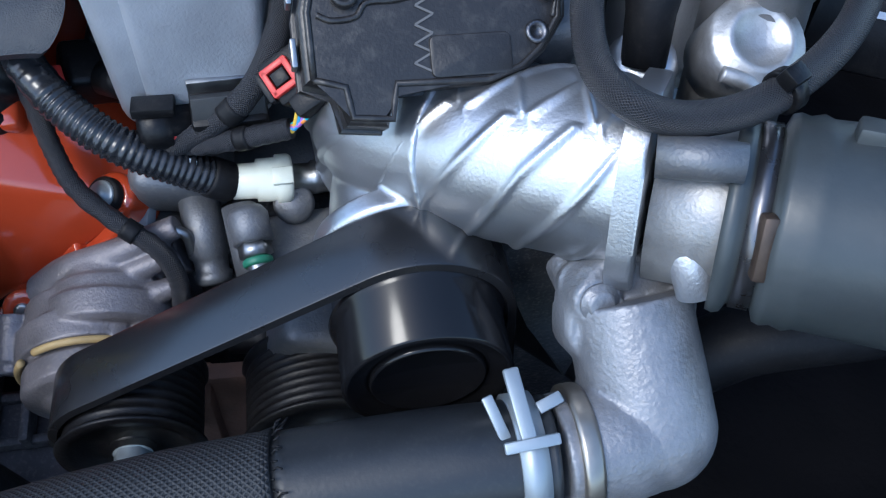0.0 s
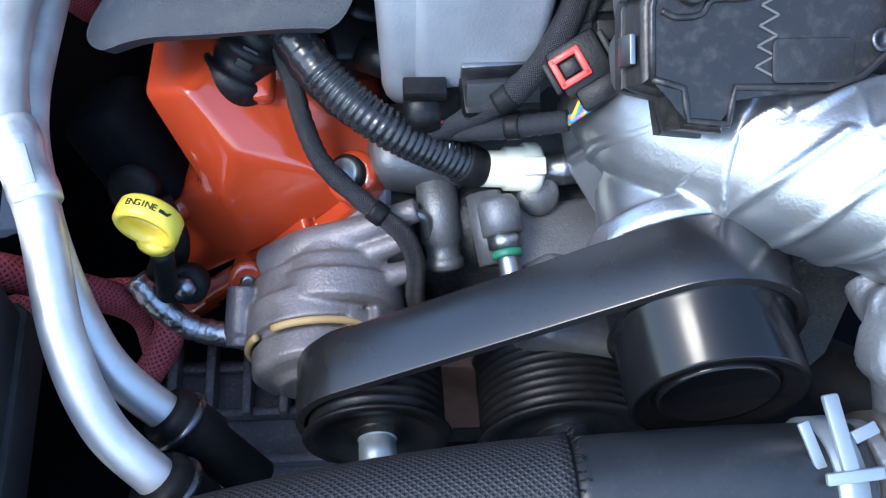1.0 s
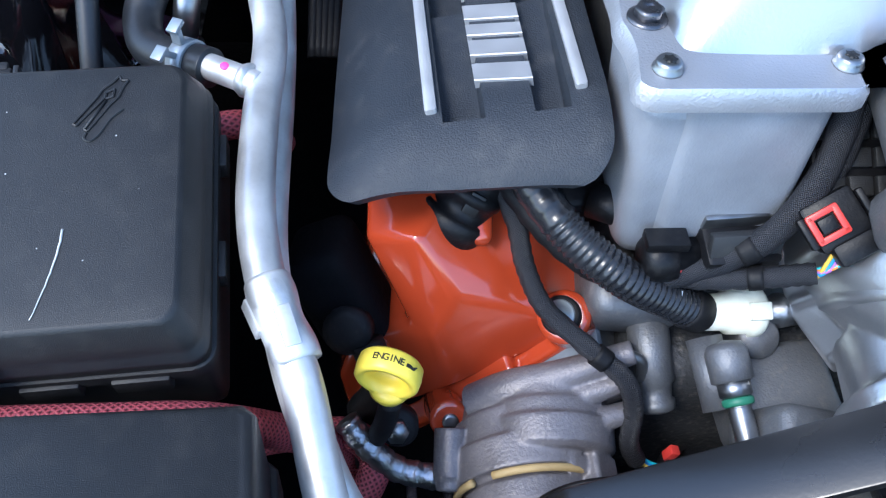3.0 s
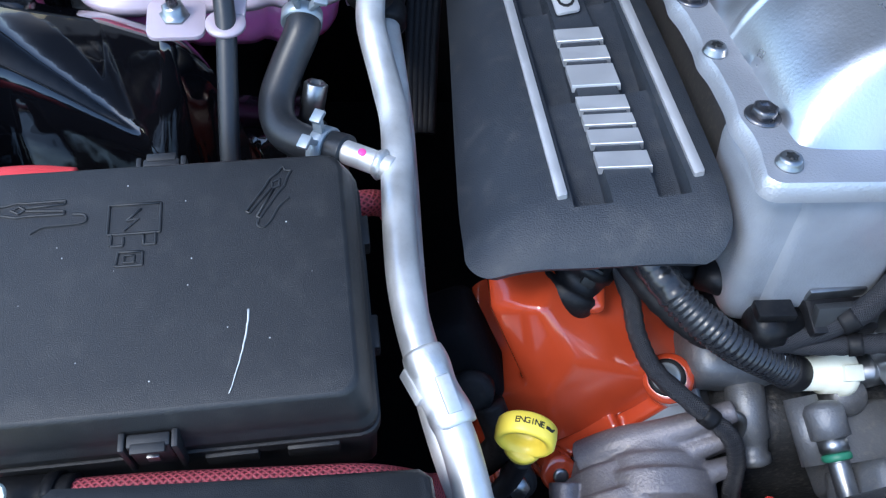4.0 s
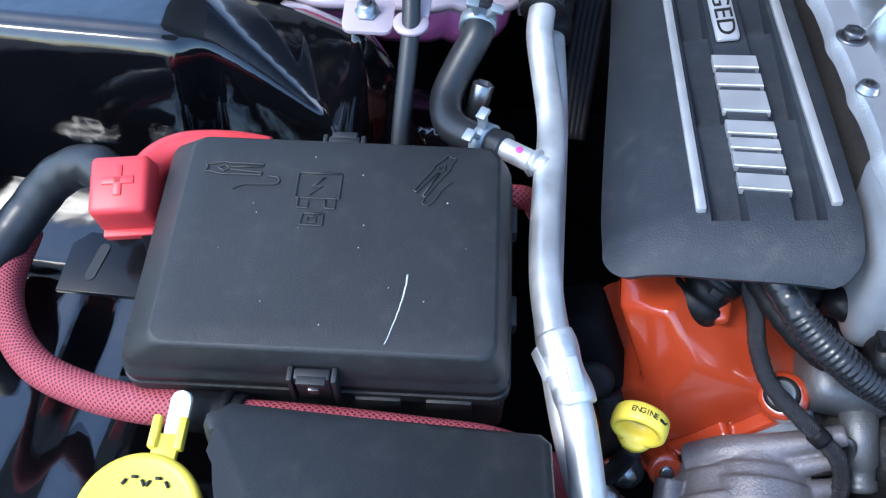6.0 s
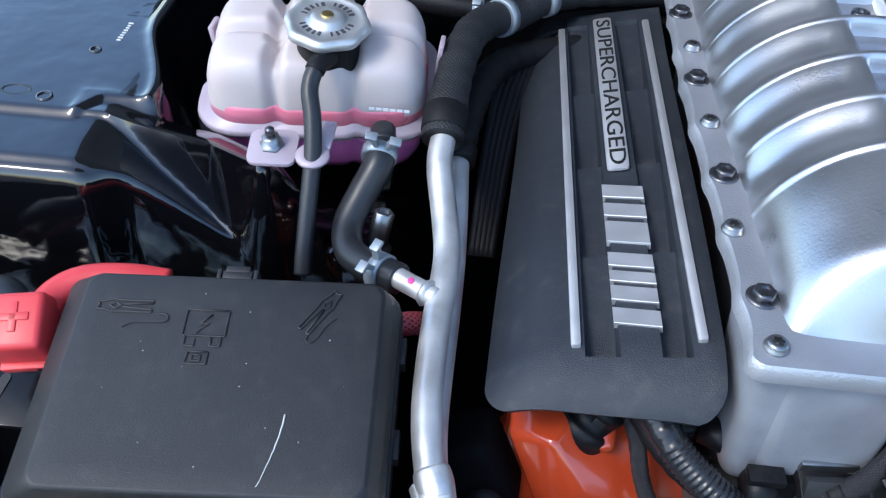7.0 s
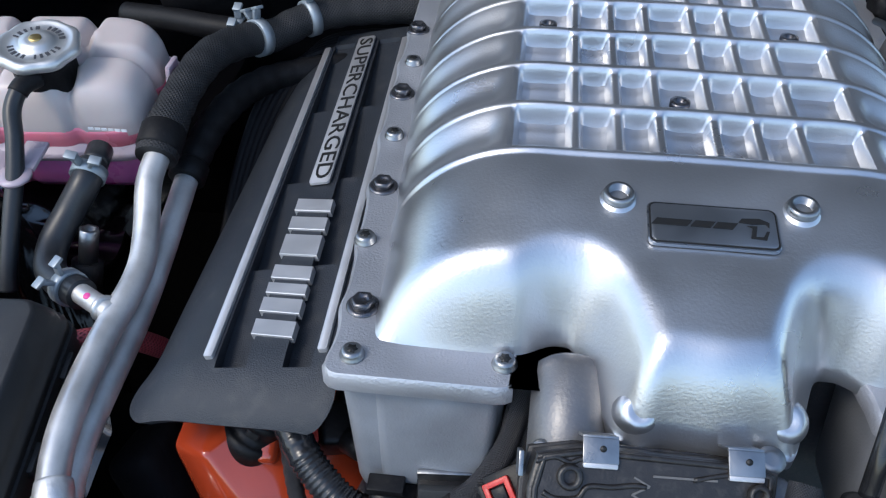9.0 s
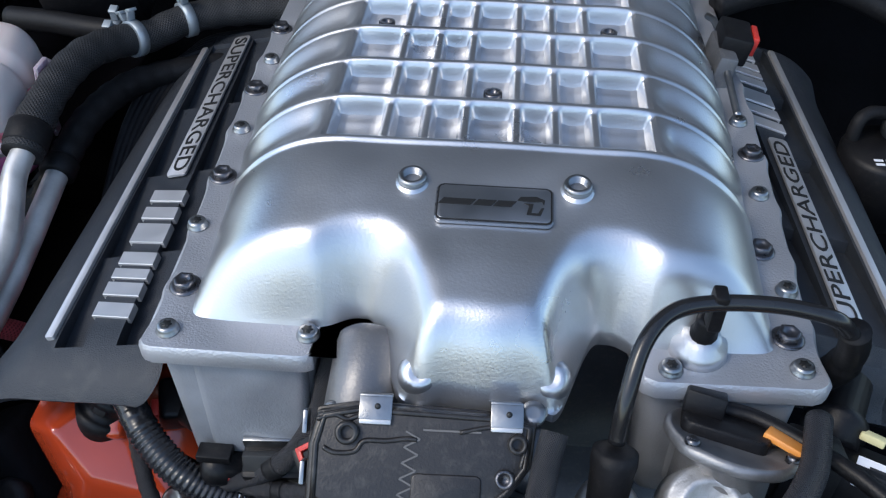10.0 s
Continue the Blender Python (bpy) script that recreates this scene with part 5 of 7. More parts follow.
def top_loom():
    t = thing("wiring_loom", "black corrugated wiring loom with a cable tie", "wiring loom", (0.08, -0.12, 0.88), "wiring looms")
    p = spline([(0.038, -0.06, 0.912), (0.033, -0.080, 0.900), (0.029, -0.112, 0.899), (0.0373, -0.1336, 0.899), (0.0572, -0.1409, 0.896), (0.0834, -0.1402, 0.899), (0.113, -0.126, 0.902), (0.140, -0.104, 0.906), (0.165, -0.07, 0.905), (0.18, -0.03, 0.90)])
    part("conduit", sweep(p, 0.0072, 20), LOOM, t)
    part("cable_tie", lathe([(0.0080, -0.003), (0.0092, -0.003), (0.0092, 0.003), (0.0080, 0.003)], axes((0.099, -0.1345, 0.9012), (0.85, 0.40, 0.10)), 20), DARKPL, t)
    part("tie_head", box((0.010, 0.008, 0.007), pose(0.098, -0.137, 0.9105, 20, 0, 30), 0.001), DARKPL, t)
    t2 = thing("cast_cap", "silver cast cap with raised rings", "cap", (0.118, -0.06, 0.86))
    spot = mat("bright_spotted_cast", (0.5, 0.5, 0.5), 0.46, 0.75, (200, 0.5, 0.001), (110, 0.14), dust=0.35)
    part("barrel", lathe([(0.024, -0.02), (0.024, 0.008), (0.022, 0.011), (0.018, 0.0112), (0.017, 0.0135), (0.013, 0.0135), (0.012, 0.0112), (0, 0.011)], axes((0.121, -0.070, 0.868), (0.0, -0.5, 0.86)), 36), spot, t2)
    part("spigot", sweep(spline([(0.100, -0.088, 0.870), (0.110, -0.092, 0.868), (0.118, -0.095, 0.862)]), 0.004, 14), spot, t2)
    t3 = thing("socket_boss", "silver cast socket with a dark hose stub", "socket", (0.072, -0.06, 0.86))
    part("socket", lathe([(0.020, -0.03), (0.017, 0.0), (0.0145, 0.006), (0.0105, 0.007)], axes((0.071, -0.067, 0.862), (0.0, -0.2, 1)), 28), CAST, t3)


top_loom()


# ---- looms, hoses and connectors beside the leg ----
def corrugated_hose():
    t = thing("corrugated_hose", "black corrugated breather hose with a cream quick connector", "hose", (-0.18, -0.02, 0.79))
    p = spline([(-0.252, 0.060, 0.826), (-0.243, 0.038, 0.824), (-0.232, 0.016, 0.817), (-0.213, -0.006, 0.803), (-0.187, -0.022, 0.788), (-0.156, -0.024, 0.768), (-0.134, -0.021, 0.752)], 40)
    part("conduit", sweep(p, lambda s, d: 0.0104 + (0.0009 * max(-0.7, min(0.5, 1.3 * math.sin(d * 1650))) if 0.40 < s < 0.93 else 0.0004 * max(-0.5, min(0.5, 2 * math.sin(d * 620)))), 22), mat("glossy_black_conduit", (0.016, 0.017, 0.020), 0.24, 0, None, (40, 0.2), dust=0.05), t)
    part("collar", lathe([(0.0112, 0), (0.0120, 0.002), (0.0118, 0.013), (0.0104, 0.016)], axes((-0.146, -0.0228, 0.7605), (0.72, 0.1, -0.55)), 24), RUBBER, t)
    for k in range(3):
        part("paint_mark", box((0.0012, 0.0050, 0.0006), axes((-0.1530 + 0.0028 * k, -0.0275, 0.7765 - 0.0021 * k), (0.35, -0.55, 0.75), (0.72, 0.1, -0.55)), 0), WHITEINK, t, "small white painted mark")
    d = Vector((0.95, 0.09, -0.12)).normalized()
    c = Vector((-0.136, -0.0215, 0.7525))
    qc = part("quick_connector", lathe([(0.0090, 0), (0.0102, 0.003), (0.0105, 0.016), (0.0125, 0.0165), (0.0128, 0.027), (0.0145, 0.0275), (0.0148, 0.034), (0.0135, 0.036), (0.009, 0.036)], axes(c, d), 28), WHITEPL, t, "cream plastic quick connector")
    part("tongue", box((0.012, 0.010, 0.006), axes(c + d * 0.032 + Vector((0, -0.008, 0.011)), (0, -0.5, 0.8), d), 0.001), WHITEPL, qc)
    part("spigot", lathe([(0.0085, 0), (0.0085, 0.012), (0.0100, 0.013), (0.0100, 0.016), (0.008, 0.03)], axes(c + d * 0.035, d), 24), STEEL, t)


corrugated_hose()


def oil_filler():
    t = thing("breather_elbow", "black plastic breather elbow plugged into the valve cover", "fitting", (-0.262, 0.03, 0.78))
    ax = Vector((0.50, 0.35, 0.80))
    m = axes((-0.2665, 0.034, 0.774), ax) @ Matrix.Diagonal((1.15, 1.15, 1.1, 1))
    part("socket", lathe([(0.0175, -0.010), (0.0180, 0.001), (0.0165, 0.003), (0.0150, 0.0035), (0.0150, 0.012), (0.0165, 0.013), (0.0165, 0.018), (0.0145, 0.019), (0.0140, 0.028), (0.0150, 0.029), (0.0150, 0.034), (0.0135, 0.035), (0.0132, 0.06)], m, 32), DARKPL, t)
    part("window", box((0.008, 0.006, 0.012), m @ Matrix.Translation((0.0, -0.0128, 0.014)), 0.001), INK, t)


oil_filler()


def cable(name, label, pts, r, material=None, ribs=0.0003, freq=2500, group="wiring looms", cat="wiring loom"):
    t = thing(name, label, cat, pts[0], group)
    part("sleeve", sweep(spline(pts, 14), lambda s, d: r + ribs * math.sin(d * freq), 16), material or LOOM, t)
    p = spline(pts, 14)
    k = len(p) // 2 + 3
    part("tape_band", sweep(p[k:k + 5], r + 0.0009, 16), RUBBER, t, "turn of black cloth tape")
    return t


c1 = cable("wiring_loom", "thin black woven wiring loom drooping over the orange cover", [(-0.246, 0.045, 0.800), (-0.236, 0.018, 0.785), (-0.230, 0.002, 0.765), (-0.220, -0.016, 0.752), (-0.199, -0.036, 0.744), (-0.178, -0.048, 0.730), (-0.170, -0.056, 0.712), (-0.170, -0.066, 0.690), (-0.163, -0.070, 0.674)], 0.0056)
cable("wiring_loom", "black taped wiring branch beside the corrugated hose", [(-0.242, 0.035, 0.802), (-0.226, 0.012, 0.792), (-0.205, -0.004, 0.780), (-0.178, -0.008, 0.768), (-0.155, -0.004, 0.765)], 0.0068, RUBBER)
cable("wiring_loom", "thick black woven loom curving past the cast leg", [(-0.088, 0.020, 0.895), (-0.092, 0.002, 0.870), (-0.100, -0.012, 0.842), (-0.118, -0.022, 0.816), (-0.142, -0.023, 0.796), (-0.168, -0.018, 0.780), (-0.19, -0.005, 0.77)], 0.0068)
cable("wiring_loom", "black woven loom beside a thicker one", [(-0.080, 0.022, 0.890), (-0.084, 0.004, 0.866), (-0.092, -0.008, 0.838), (-0.112, -0.016, 0.808), (-0.140, -0.014, 0.788)], 0.0052)
c5 = cable("wiring_loom", "black woven loom ending in bare coloured wires", [(-0.165, -0.012, 0.775), (-0.142, -0.026, 0.788), (-0.118, -0.034, 0.799), (-0.096, -0.039, 0.808)], 0.0056)
ic = thing("wiring_connector", "black connector with a red tab under the engine cover", "connector", (-0.205, 0.03, 0.79), "wiring connectors")
part("shell", box((0.036, 0.030, 0.026), pose(-0.203, 0.034, 0.792, 18, 12, 20), 0.004, seg=3), DARKPL, ic)
part("plug", lathe([(0.010, 0), (0.010, 0.016), (0.008, 0.018), (0, 0.018)], axes((-0.196, 0.022, 0.798), (0.8, -0.5, 0.1)), 20), DARKPL, ic)
part("lock", box((0.005, 0.012, 0.010), pose(-0.219, 0.020, 0.800, 18, 12, 20), 0.001), REDCLIP, ic)
# black filler block, added for the shade in the gap beside the cover
part("boot", box((0.030, 0.16, 0.05), pose(-0.198, 0.12, 0.785, 0, 20, 0), 0.006, seg=3), DARKPL, ic)
k = 0
for c, dx in zip(WIRES, (-0.004, -0.002, 0.0, 0.002, 0.004)):
    part("wire", sweep(spline([(-0.097, -0.039 + dx * 0.5, 0.808), (-0.091 + dx, -0.040, 0.812 + dx), (-0.087 + dx, -0.036, 0.822)]), 0.0011, 8), WIRES[c], c5, c + " insulated wire")
for c, dx in (("yellow", -0.002), ("blue", 0.0), ("cyan", 0.002)):
    part("wire", sweep(spline([(-0.164, -0.066 + dx, 0.673), (-0.154, -0.071 + dx, 0.669), (-0.146, -0.072 + dx * 0.5, 0.667)]), 0.0011, 8), WIRES[c], c1, c + " insulated wire")
lc = thing("wiring_connector", "black round connector with a red lock tab", "connector", (-0.14, -0.07, 0.66), "wiring connectors")
part("shell", lathe([(0.006, 0), (0.009, 0.002), (0.009, 0.014), (0.012, 0.016), (0.012, 0.028), (0.009, 0.03)], axes((-0.148, -0.072, 0.667), (1, -0.05, -0.1)), 20), DARKPL, lc)
part("lock", box((0.006, 0.006, 0.010), pose(-0.143, -0.068, 0.678, 0, 20, 0), 0.001), REDCLIP, lc)


def red_lock_connector():
    t = thing("wiring_connector", "black multi-pin connector with a red locking frame", "connector", (-0.1, -0.03, 0.83), "wiring connectors")
    m = axes((-0.098, -0.030, 0.834), (-0.30, -0.62, 0.72), (0.9, 0.30, 0.42)) @ Matrix.Scale(0.82, 4)
    part("shell", box((0.032, 0.030, 0.018), m @ Matrix.Translation((0.006, 0, -0.008)), 0.003), DARKPL, t)
    part("wire_cap", box((0.026, 0.014, 0.018), m @ Matrix.Translation((0.008, -0.020, -0.006)), 0.003), DARKPL, t)
    for sx, sy, w, h in ((0, 0.0075, 0.019, 0.004), (0, -0.0075, 0.019, 0.004), (-0.0078, 0, 0.004, 0.018), (0.0078, 0, 0.004, 0.018)):
        part("lock_bar", box((w, h, 0.005), m @ Matrix.Translation((sx, sy, 0.003)), 0.0008), REDCLIP, t, "red locking frame bar")
    part("core", box((0.010, 0.009, 0.006), m @ Matrix.Translation((0, 0, 0.002)), 0.001), DARKPL, t)
    for x in (-0.012, 0.024):
        part("latch", box((0.004, 0.020, 0.008), m @ Matrix.Translation((x, 0, 0)), 0.001), DARKPL, t)
    return t


red_lock_connector()


def leg_sensor():
    t = thing("pressure_sensor", "black plastic pressure sensor with red clip under the leg", "sensor", (-0.15, -0.01, 0.80))
    part("housing", box((0.040, 0.026, 0.030), pose(-0.128, -0.012, 0.795, 20, 0, 4), 0.003), DARKPL, t)
    part("top_plate", box((0.038, 0.006, 0.020), pose(-0.127, -0.022, 0.807, -18, 0, 4), 0.001), PLASTIC, t)
    part("plug", lathe([(0.010, 0), (0.010, 0.012), (0.013, 0.013), (0.013, 0.026), (0.009, 0.03)], axes((-0.146, -0.014, 0.794), (-1, -0.05, -0.05)), 20), DARKPL, t)
    part("plug_latch", box((0.022, 0.012, 0.006), pose(-0.166, -0.016, 0.808, 0, 0, 0), 0.001), DARKPL, t)
    part("clip", box((0.011, 0.006, 0.008), pose(-0.156, -0.022, 0.790, 0, 0, 15), 0.001), REDCLIP, t, "red clip")
    part("bracket", box((0.034, 0.003, 0.010), pose(-0.131, -0.010, 0.815, 10, 0, 4), 0.001), STEEL, t)


leg_sensor()


def map_sensor():
    t = thing("manifold_sensor", "ribbed black sensor with a steel screw beside the throttle", "sensor", (-0.075, 0.005, 0.83))
    m = axes((-0.078, 0.002, 0.842), (0, -0.55, 0.8), (1, 0, 0))
    part("base", box((0.045, 0.048, 0.012), m, 0.002), DARKPL, t)
    for i in range(3):
        for j in range(3):
            part("rib_cell", box((0.012, 0.010, 0.005), m @ Matrix.Translation((-0.014 + 0.014 * i, -0.012 + 0.014 * j, 0.007)), 0.001), PLASTIC, t)
    part("screw", lathe([(0.0065, 0), (0.0065, 0.002), (0.0045, 0.004), (0, 0.0045)], m @ Matrix.Translation((0.015, -0.018, 0.012)), 18), STEEL, t)


map_sensor()
# ---- valve cover details, heads and front of the engine ----
def valve_details():
    t = bpy.data.objects["valve_cover"]
    part("ear_bolt", lathe([(0.005, 0.0), (0.005, 0.009), (0.003, 0.0095), (0, 0.009)], axes((-0.270, -0.0345, 0.668), (0.05, -0.75, 0.62)), 16), STEEL, t)
    m = axes((-0.2075, -0.010, 0.736), (-0.42, -0.42, 0.80))
    part("bolt_seal", lathe([(0.0115, -0.01), (0.0115, 0.003), (0.0105, 0.0042), (0.0085, 0.0042)], m, 28), RUBBER, t)
    part("cover_bolt", lathe([(0.0088, 0.0), (0.0088, 0.0050), (0.0080, 0.0056), (0.0056, 0.0056), (0.0052, 0.008), (0, 0.008)], m, 28), ZINC, t)
    v = Vector((-0.67, 0, 0.74)).normalized()
    t2 = thing("cylinder_head", "grey cast cylinder head below the orange cover", "cylinder head", (-0.22, 0.2, 0.66))
    m = axes((-0.235, 0.20, 0.668), v, (0, 1, 0))
    part("gasket", box((0.47, 0.112, 0.006), m @ Matrix.Translation((0.0, -0.018, 0.006)), 0.001), GASKET, t2)
    part("casting", box((0.46, 0.106, 0.10), m @ Matrix.Translation((0.0, -0.018, -0.05)), 0.008), CASTDULL, t2)
    t3 = thing("ignition_coil", "black ignition coil boot beside the valve cover", "ignition coil", (-0.33, 0.02, 0.74))
    # the case takes the near-black too: the shade round it is in the colour
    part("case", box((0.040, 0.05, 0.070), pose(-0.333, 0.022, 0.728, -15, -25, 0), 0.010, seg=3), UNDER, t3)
    part("cap", lathe([(0.014, 0), (0.014, 0.010), (0.008, 0.012), (0, 0.012)], axes((-0.327, -0.006, 0.724), (-0.2, -0.7, 0.6)), 20), RUBBER, t3)
    part("lead", sweep(spline([(-0.318, -0.015, 0.722), (-0.310, -0.03, 0.700), (-0.322, -0.03, 0.67)]), 0.010, 14), RUBBER, t3)


valve_details()


def engine_block():
    t = thing("engine_block", "grey cast engine block and timing cover", "engine", (0, 0.2, 0.5))
    # front cover darker than its own grey-blue: the shade is in the colour
    part("front_cover", box((0.30, 0.05, 0.34), pose(-0.02, -0.012, 0.55), 0.02, seg=3), mat("shaded_engine_cast", (0.045, 0.047, 0.052), 0.55, 0.5, (300, 0.6, 0.0015), (25, 0.3), dust=0.3), t)
    part("block", box((0.36, 0.5, 0.30), pose(0, 0.26, 0.58), 0.03, seg=3), CASTDULL, t)
    part("housing", box((0.062, 0.05, 0.036), pose(-0.088, -0.048, 0.709, 12, 0, 6), 0.005, seg=3), CASTDULL, t, "squared grey cast housing")
    part("boss", lathe([(0.012, 0), (0.012, 0.024), (0.010, 0.027), (0, 0.027)], axes((-0.100, -0.015, 0.722), (0, -0.6, 0.7)), 28), CASTDULL, t)
    part("port", lathe([(0.012, 0), (0.0125, 0.04), (0.0105, 0.042), (0.0100, 0.050), (0.0115, 0.051), (0.0115, 0.056), (0.008, 0.058), (0, 0.057)], axes((-0.157, -0.006, 0.732), (0.08, -0.62, -0.55)), 24), CASTDULL, t, "grey cast port with bolt")
    part("port_web", box((0.06, 0.045, 0.045), pose(-0.165, 0.008, 0.735, 20, 10, 0), 0.012, seg=3), CASTDULL, t)
    part("lifting_eye", sweep(spline([(-0.182, -0.034, 0.716), (-0.174, -0.032, 0.727), (-0.164, -0.034, 0.724), (-0.162, -0.038, 0.712)]), 0.0032, 12), STEEL, t)
    t2 = thing("temperature_sensor", "steel sensor with a hex body and green seal", "sensor", (-0.122, -0.06, 0.735))
    d = Vector((0.10, -0.60, -0.30)).normalized()
    c = Vector((-0.126, -0.043, 0.750))
    part("cap", lathe([(0.0, -0.004), (0.009, -0.002), (0.0115, 0.002), (0.0115, 0.018), (0.009, 0.019)], axes(c, d), 24), CASTDULL, t2)
    part("hex", lathe([(0.0095, 0.018), (0.0095, 0.026), (0.007, 0.027)], axes(c, d), 6), STEEL, t2, angle=25)
    part("seal", lathe([(0.0075, 0.027), (0.0085, 0.028), (0.0085, 0.0305), (0.0075, 0.0315)], axes(c, d), 24), mat("green_seal", (0.03, 0.17, 0.10), 0.45), t2, "green rubber ring")
    part("thread", lathe([(0.0065, 0.031)] + [(0.0065 - 0.0006 * (i % 2), 0.032 + 0.001 * i) for i in range(24)] + [(0, 0.057)], axes(c, d), 20), STEEL, t2)
    part("sleeve", lathe([(0.010, -0.01), (0.010, 0.03)], axes(c + Vector((-0.004, 0.004, -0.014)), d), 24), CASTDULL, t2)


engine_block()


def tensioner():
    t = thing("belt_tensioner", "dirty grey cast belt tensioner with a tan friction ring", "tensioner", (-0.225, -0.06, 0.66))
    m = axes((-0.226, -0.100, 0.660), (-0.05, 1, 0.12)) @ Matrix.Diagonal((1.14, 1.14, 1, 1))
    forms = [lathe([(0.0, -0.004), (0.020, -0.006), (0.024, -0.002), (0.0315, 0.000), (0.0345, 0.003), (0.0345, 0.016), (0.0325, 0.017), (0.0325, 0.021), (0.0375, 0.0215), (0.0380, 0.040), (0.0355, 0.0412), (0.0350, 0.0456), (0.0345, 0.058), (0.0325, 0.0595), (0.0300, 0.060), (0.0290, 0.070), (0.0, 0.072)], m, 56)]
    tan = mat("tan_ring", (0.42, 0.30, 0.13), 0.6, 0, None, (60, 0.2))
    for a0, a1 in ((20, 75), (95, 125), (150, 215), (235, 330)):
        arc = [m @ Vector((0.0360 * math.cos(radians(a)), 0.0360 * math.sin(radians(a)), 0.0190)) for a in range(a0, a1 + 1, 5)]
        part("friction_pad", sweep(arc, 0.0023, 10), tan, t, "tan plastic ring segment")
    m3 = axes((-0.214, -0.062, 0.676), (0.05, 1, 0.25))
    forms.append(lathe([(0.0, -0.006), (0.034, -0.006), (0.0385, -0.003), (0.0390, 0.012), (0.0365, 0.0135), (0.0360, 0.022), (0.0335, 0.024), (0.0330, 0.034), (0.0, 0.036)], m3, 56))
    forms.append(box((0.020, 0.022, 0.010), axes((-0.1885, -0.083, 0.6875), (0.72, -0.05, 0.70), (0, 1, 0.1)), 0.002))
    forms.append(box((0.014, 0.010, 0.014), pose(-0.205, -0.080, 0.692, 10, 32, 0), 0.002))
    for pts, r0, r1 in ((((-0.255, -0.034, 0.680), (-0.235, -0.034, 0.698), (-0.205, -0.034, 0.712), (-0.168, -0.030, 0.728)), 0.013, 0.007),
                        (((-0.238, -0.046, 0.692), (-0.206, -0.046, 0.704), (-0.172, -0.042, 0.717)), 0.010, 0.006),
                        (((-0.225, -0.058, 0.692), (-0.195, -0.058, 0.698), (-0.166, -0.053, 0.704)), 0.010, 0.006),
                        (((-0.235, -0.036, 0.680), (-0.200, -0.034, 0.690), (-0.168, -0.030, 0.702)), 0.014, 0.012)):
        forms.append(sweep(spline(pts, 12), lambda q, d, r0=r0, r1=r1: r0 + (r1 - r0) * q, 20))
    forms.append(lathe([(0.010, 0), (0.010, 0.028), (0.0085, 0.029), (0.0085, 0.035), (0, 0.036)], axes((-0.270, -0.050, 0.682), (-0.05, -0.75, -0.35)), 20))
    cast("casting", forms, CASTPINK, t, 0.0012, 3, "dirty cast body with ribs that fan out")
    t2 = thing("ground_tube", "crumpled silver foil-wrapped heat tube", "tube", (-0.3, -0.06, 0.67))
    part("wrap", sweep(spline([(-0.330, -0.050, 0.695), (-0.318, -0.060, 0.682), (-0.302, -0.067, 0.668), (-0.285, -0.070, 0.664), (-0.262, -0.072, 0.660)]), lambda s, d: 0.0075 + 0.0007 * math.sin(d * 900) * math.sin(d * 310), 18), FOIL, t2)
    t3 = thing("alternator", "finned grey alternator low in the bay", "alternator", (-0.27, -0.10, 0.60))
    grey = mat("alternator_cast", (0.07, 0.062, 0.066), 0.6, 0.4, (300, 0.6, 0.001), (40, 0.25), dust=0.3)
    part("case", box((0.13, 0.09, 0.085), pose(-0.262, -0.105, 0.580, 8, 0, 0), 0.008, seg=3), grey, t3)
    for i in range(3):
        part("fin", box((0.135, 0.006, 0.014), pose(-0.262, -0.135 + 0.030 * i, 0.626, 8, 0, 0), 0.002), grey, t3)
    for i in range(5):
        part("slot_bar", box((0.006, 0.05, 0.016), pose(-0.315 + 0.022 * i, -0.085, 0.636, 8, 0, 0), 0.002), grey, t3)
    part("through_bolt", lathe([(0.006, 0), (0.006, 0.11), (0, 0.11)], axes((-0.322, -0.118, 0.618), (1, 0, 0)), 16), STEEL, t3)
    part("side_bolt", lathe([(0.009, 0), (0.009, 0.008), (0.006, 0.010), (0, 0.010)], axes((-0.326, -0.10, 0.615), (-1, 0, 0)), 6), STEEL, t3)
    t4 = thing("bracket", "rusty brown steel bracket between the pulleys", "bracket", (-0.14, -0.09, 0.62))
    part("plate", box((0.045, 0.012, 0.085), pose(-0.143, -0.098, 0.632, 0, 4, 0), 0.003), BROWN, t4)
    part("edge", box((0.012, 0.03, 0.09), pose(-0.163, -0.102, 0.625, 0, 0, 0), 0.003), BROWN, t4)
    gus = thing("bracket", "dark pitted cast bracket behind the thermostat housing", "bracket", (0.03, -0.10, 0.70))
    b = prism([(0.000, 0.772), (0.028, 0.700), (0.062, 0.630), (0.070, 0.680), (0.052, 0.760), (0.046, 0.785)], 0.092, 0.106, Matrix(((1, 0, 0, 0), (0, 0, -1, 0), (0, 1, 0, 0), (0, 0, 0, 1))), 0.003)
    bmesh.ops.recalc_face_normals(b, faces=b.faces)
    part("plate", b, mat("dark_pitted_cast", (0.055, 0.058, 0.065), 0.5, 0.4, (300, 0.6, 0.001), (60, 0.3), dust=0.4), gus)
    t5 = thing("pump_housing", "silver cast pump housing behind the grooved pulley", "pump", (-0.08, -0.09, 0.70))
    part("shell", box((0.07, 0.05, 0.05), pose(-0.082, -0.092, 0.712, 20, 20, 0), 0.008, seg=3), CASTDULL, t5)


tensioner()


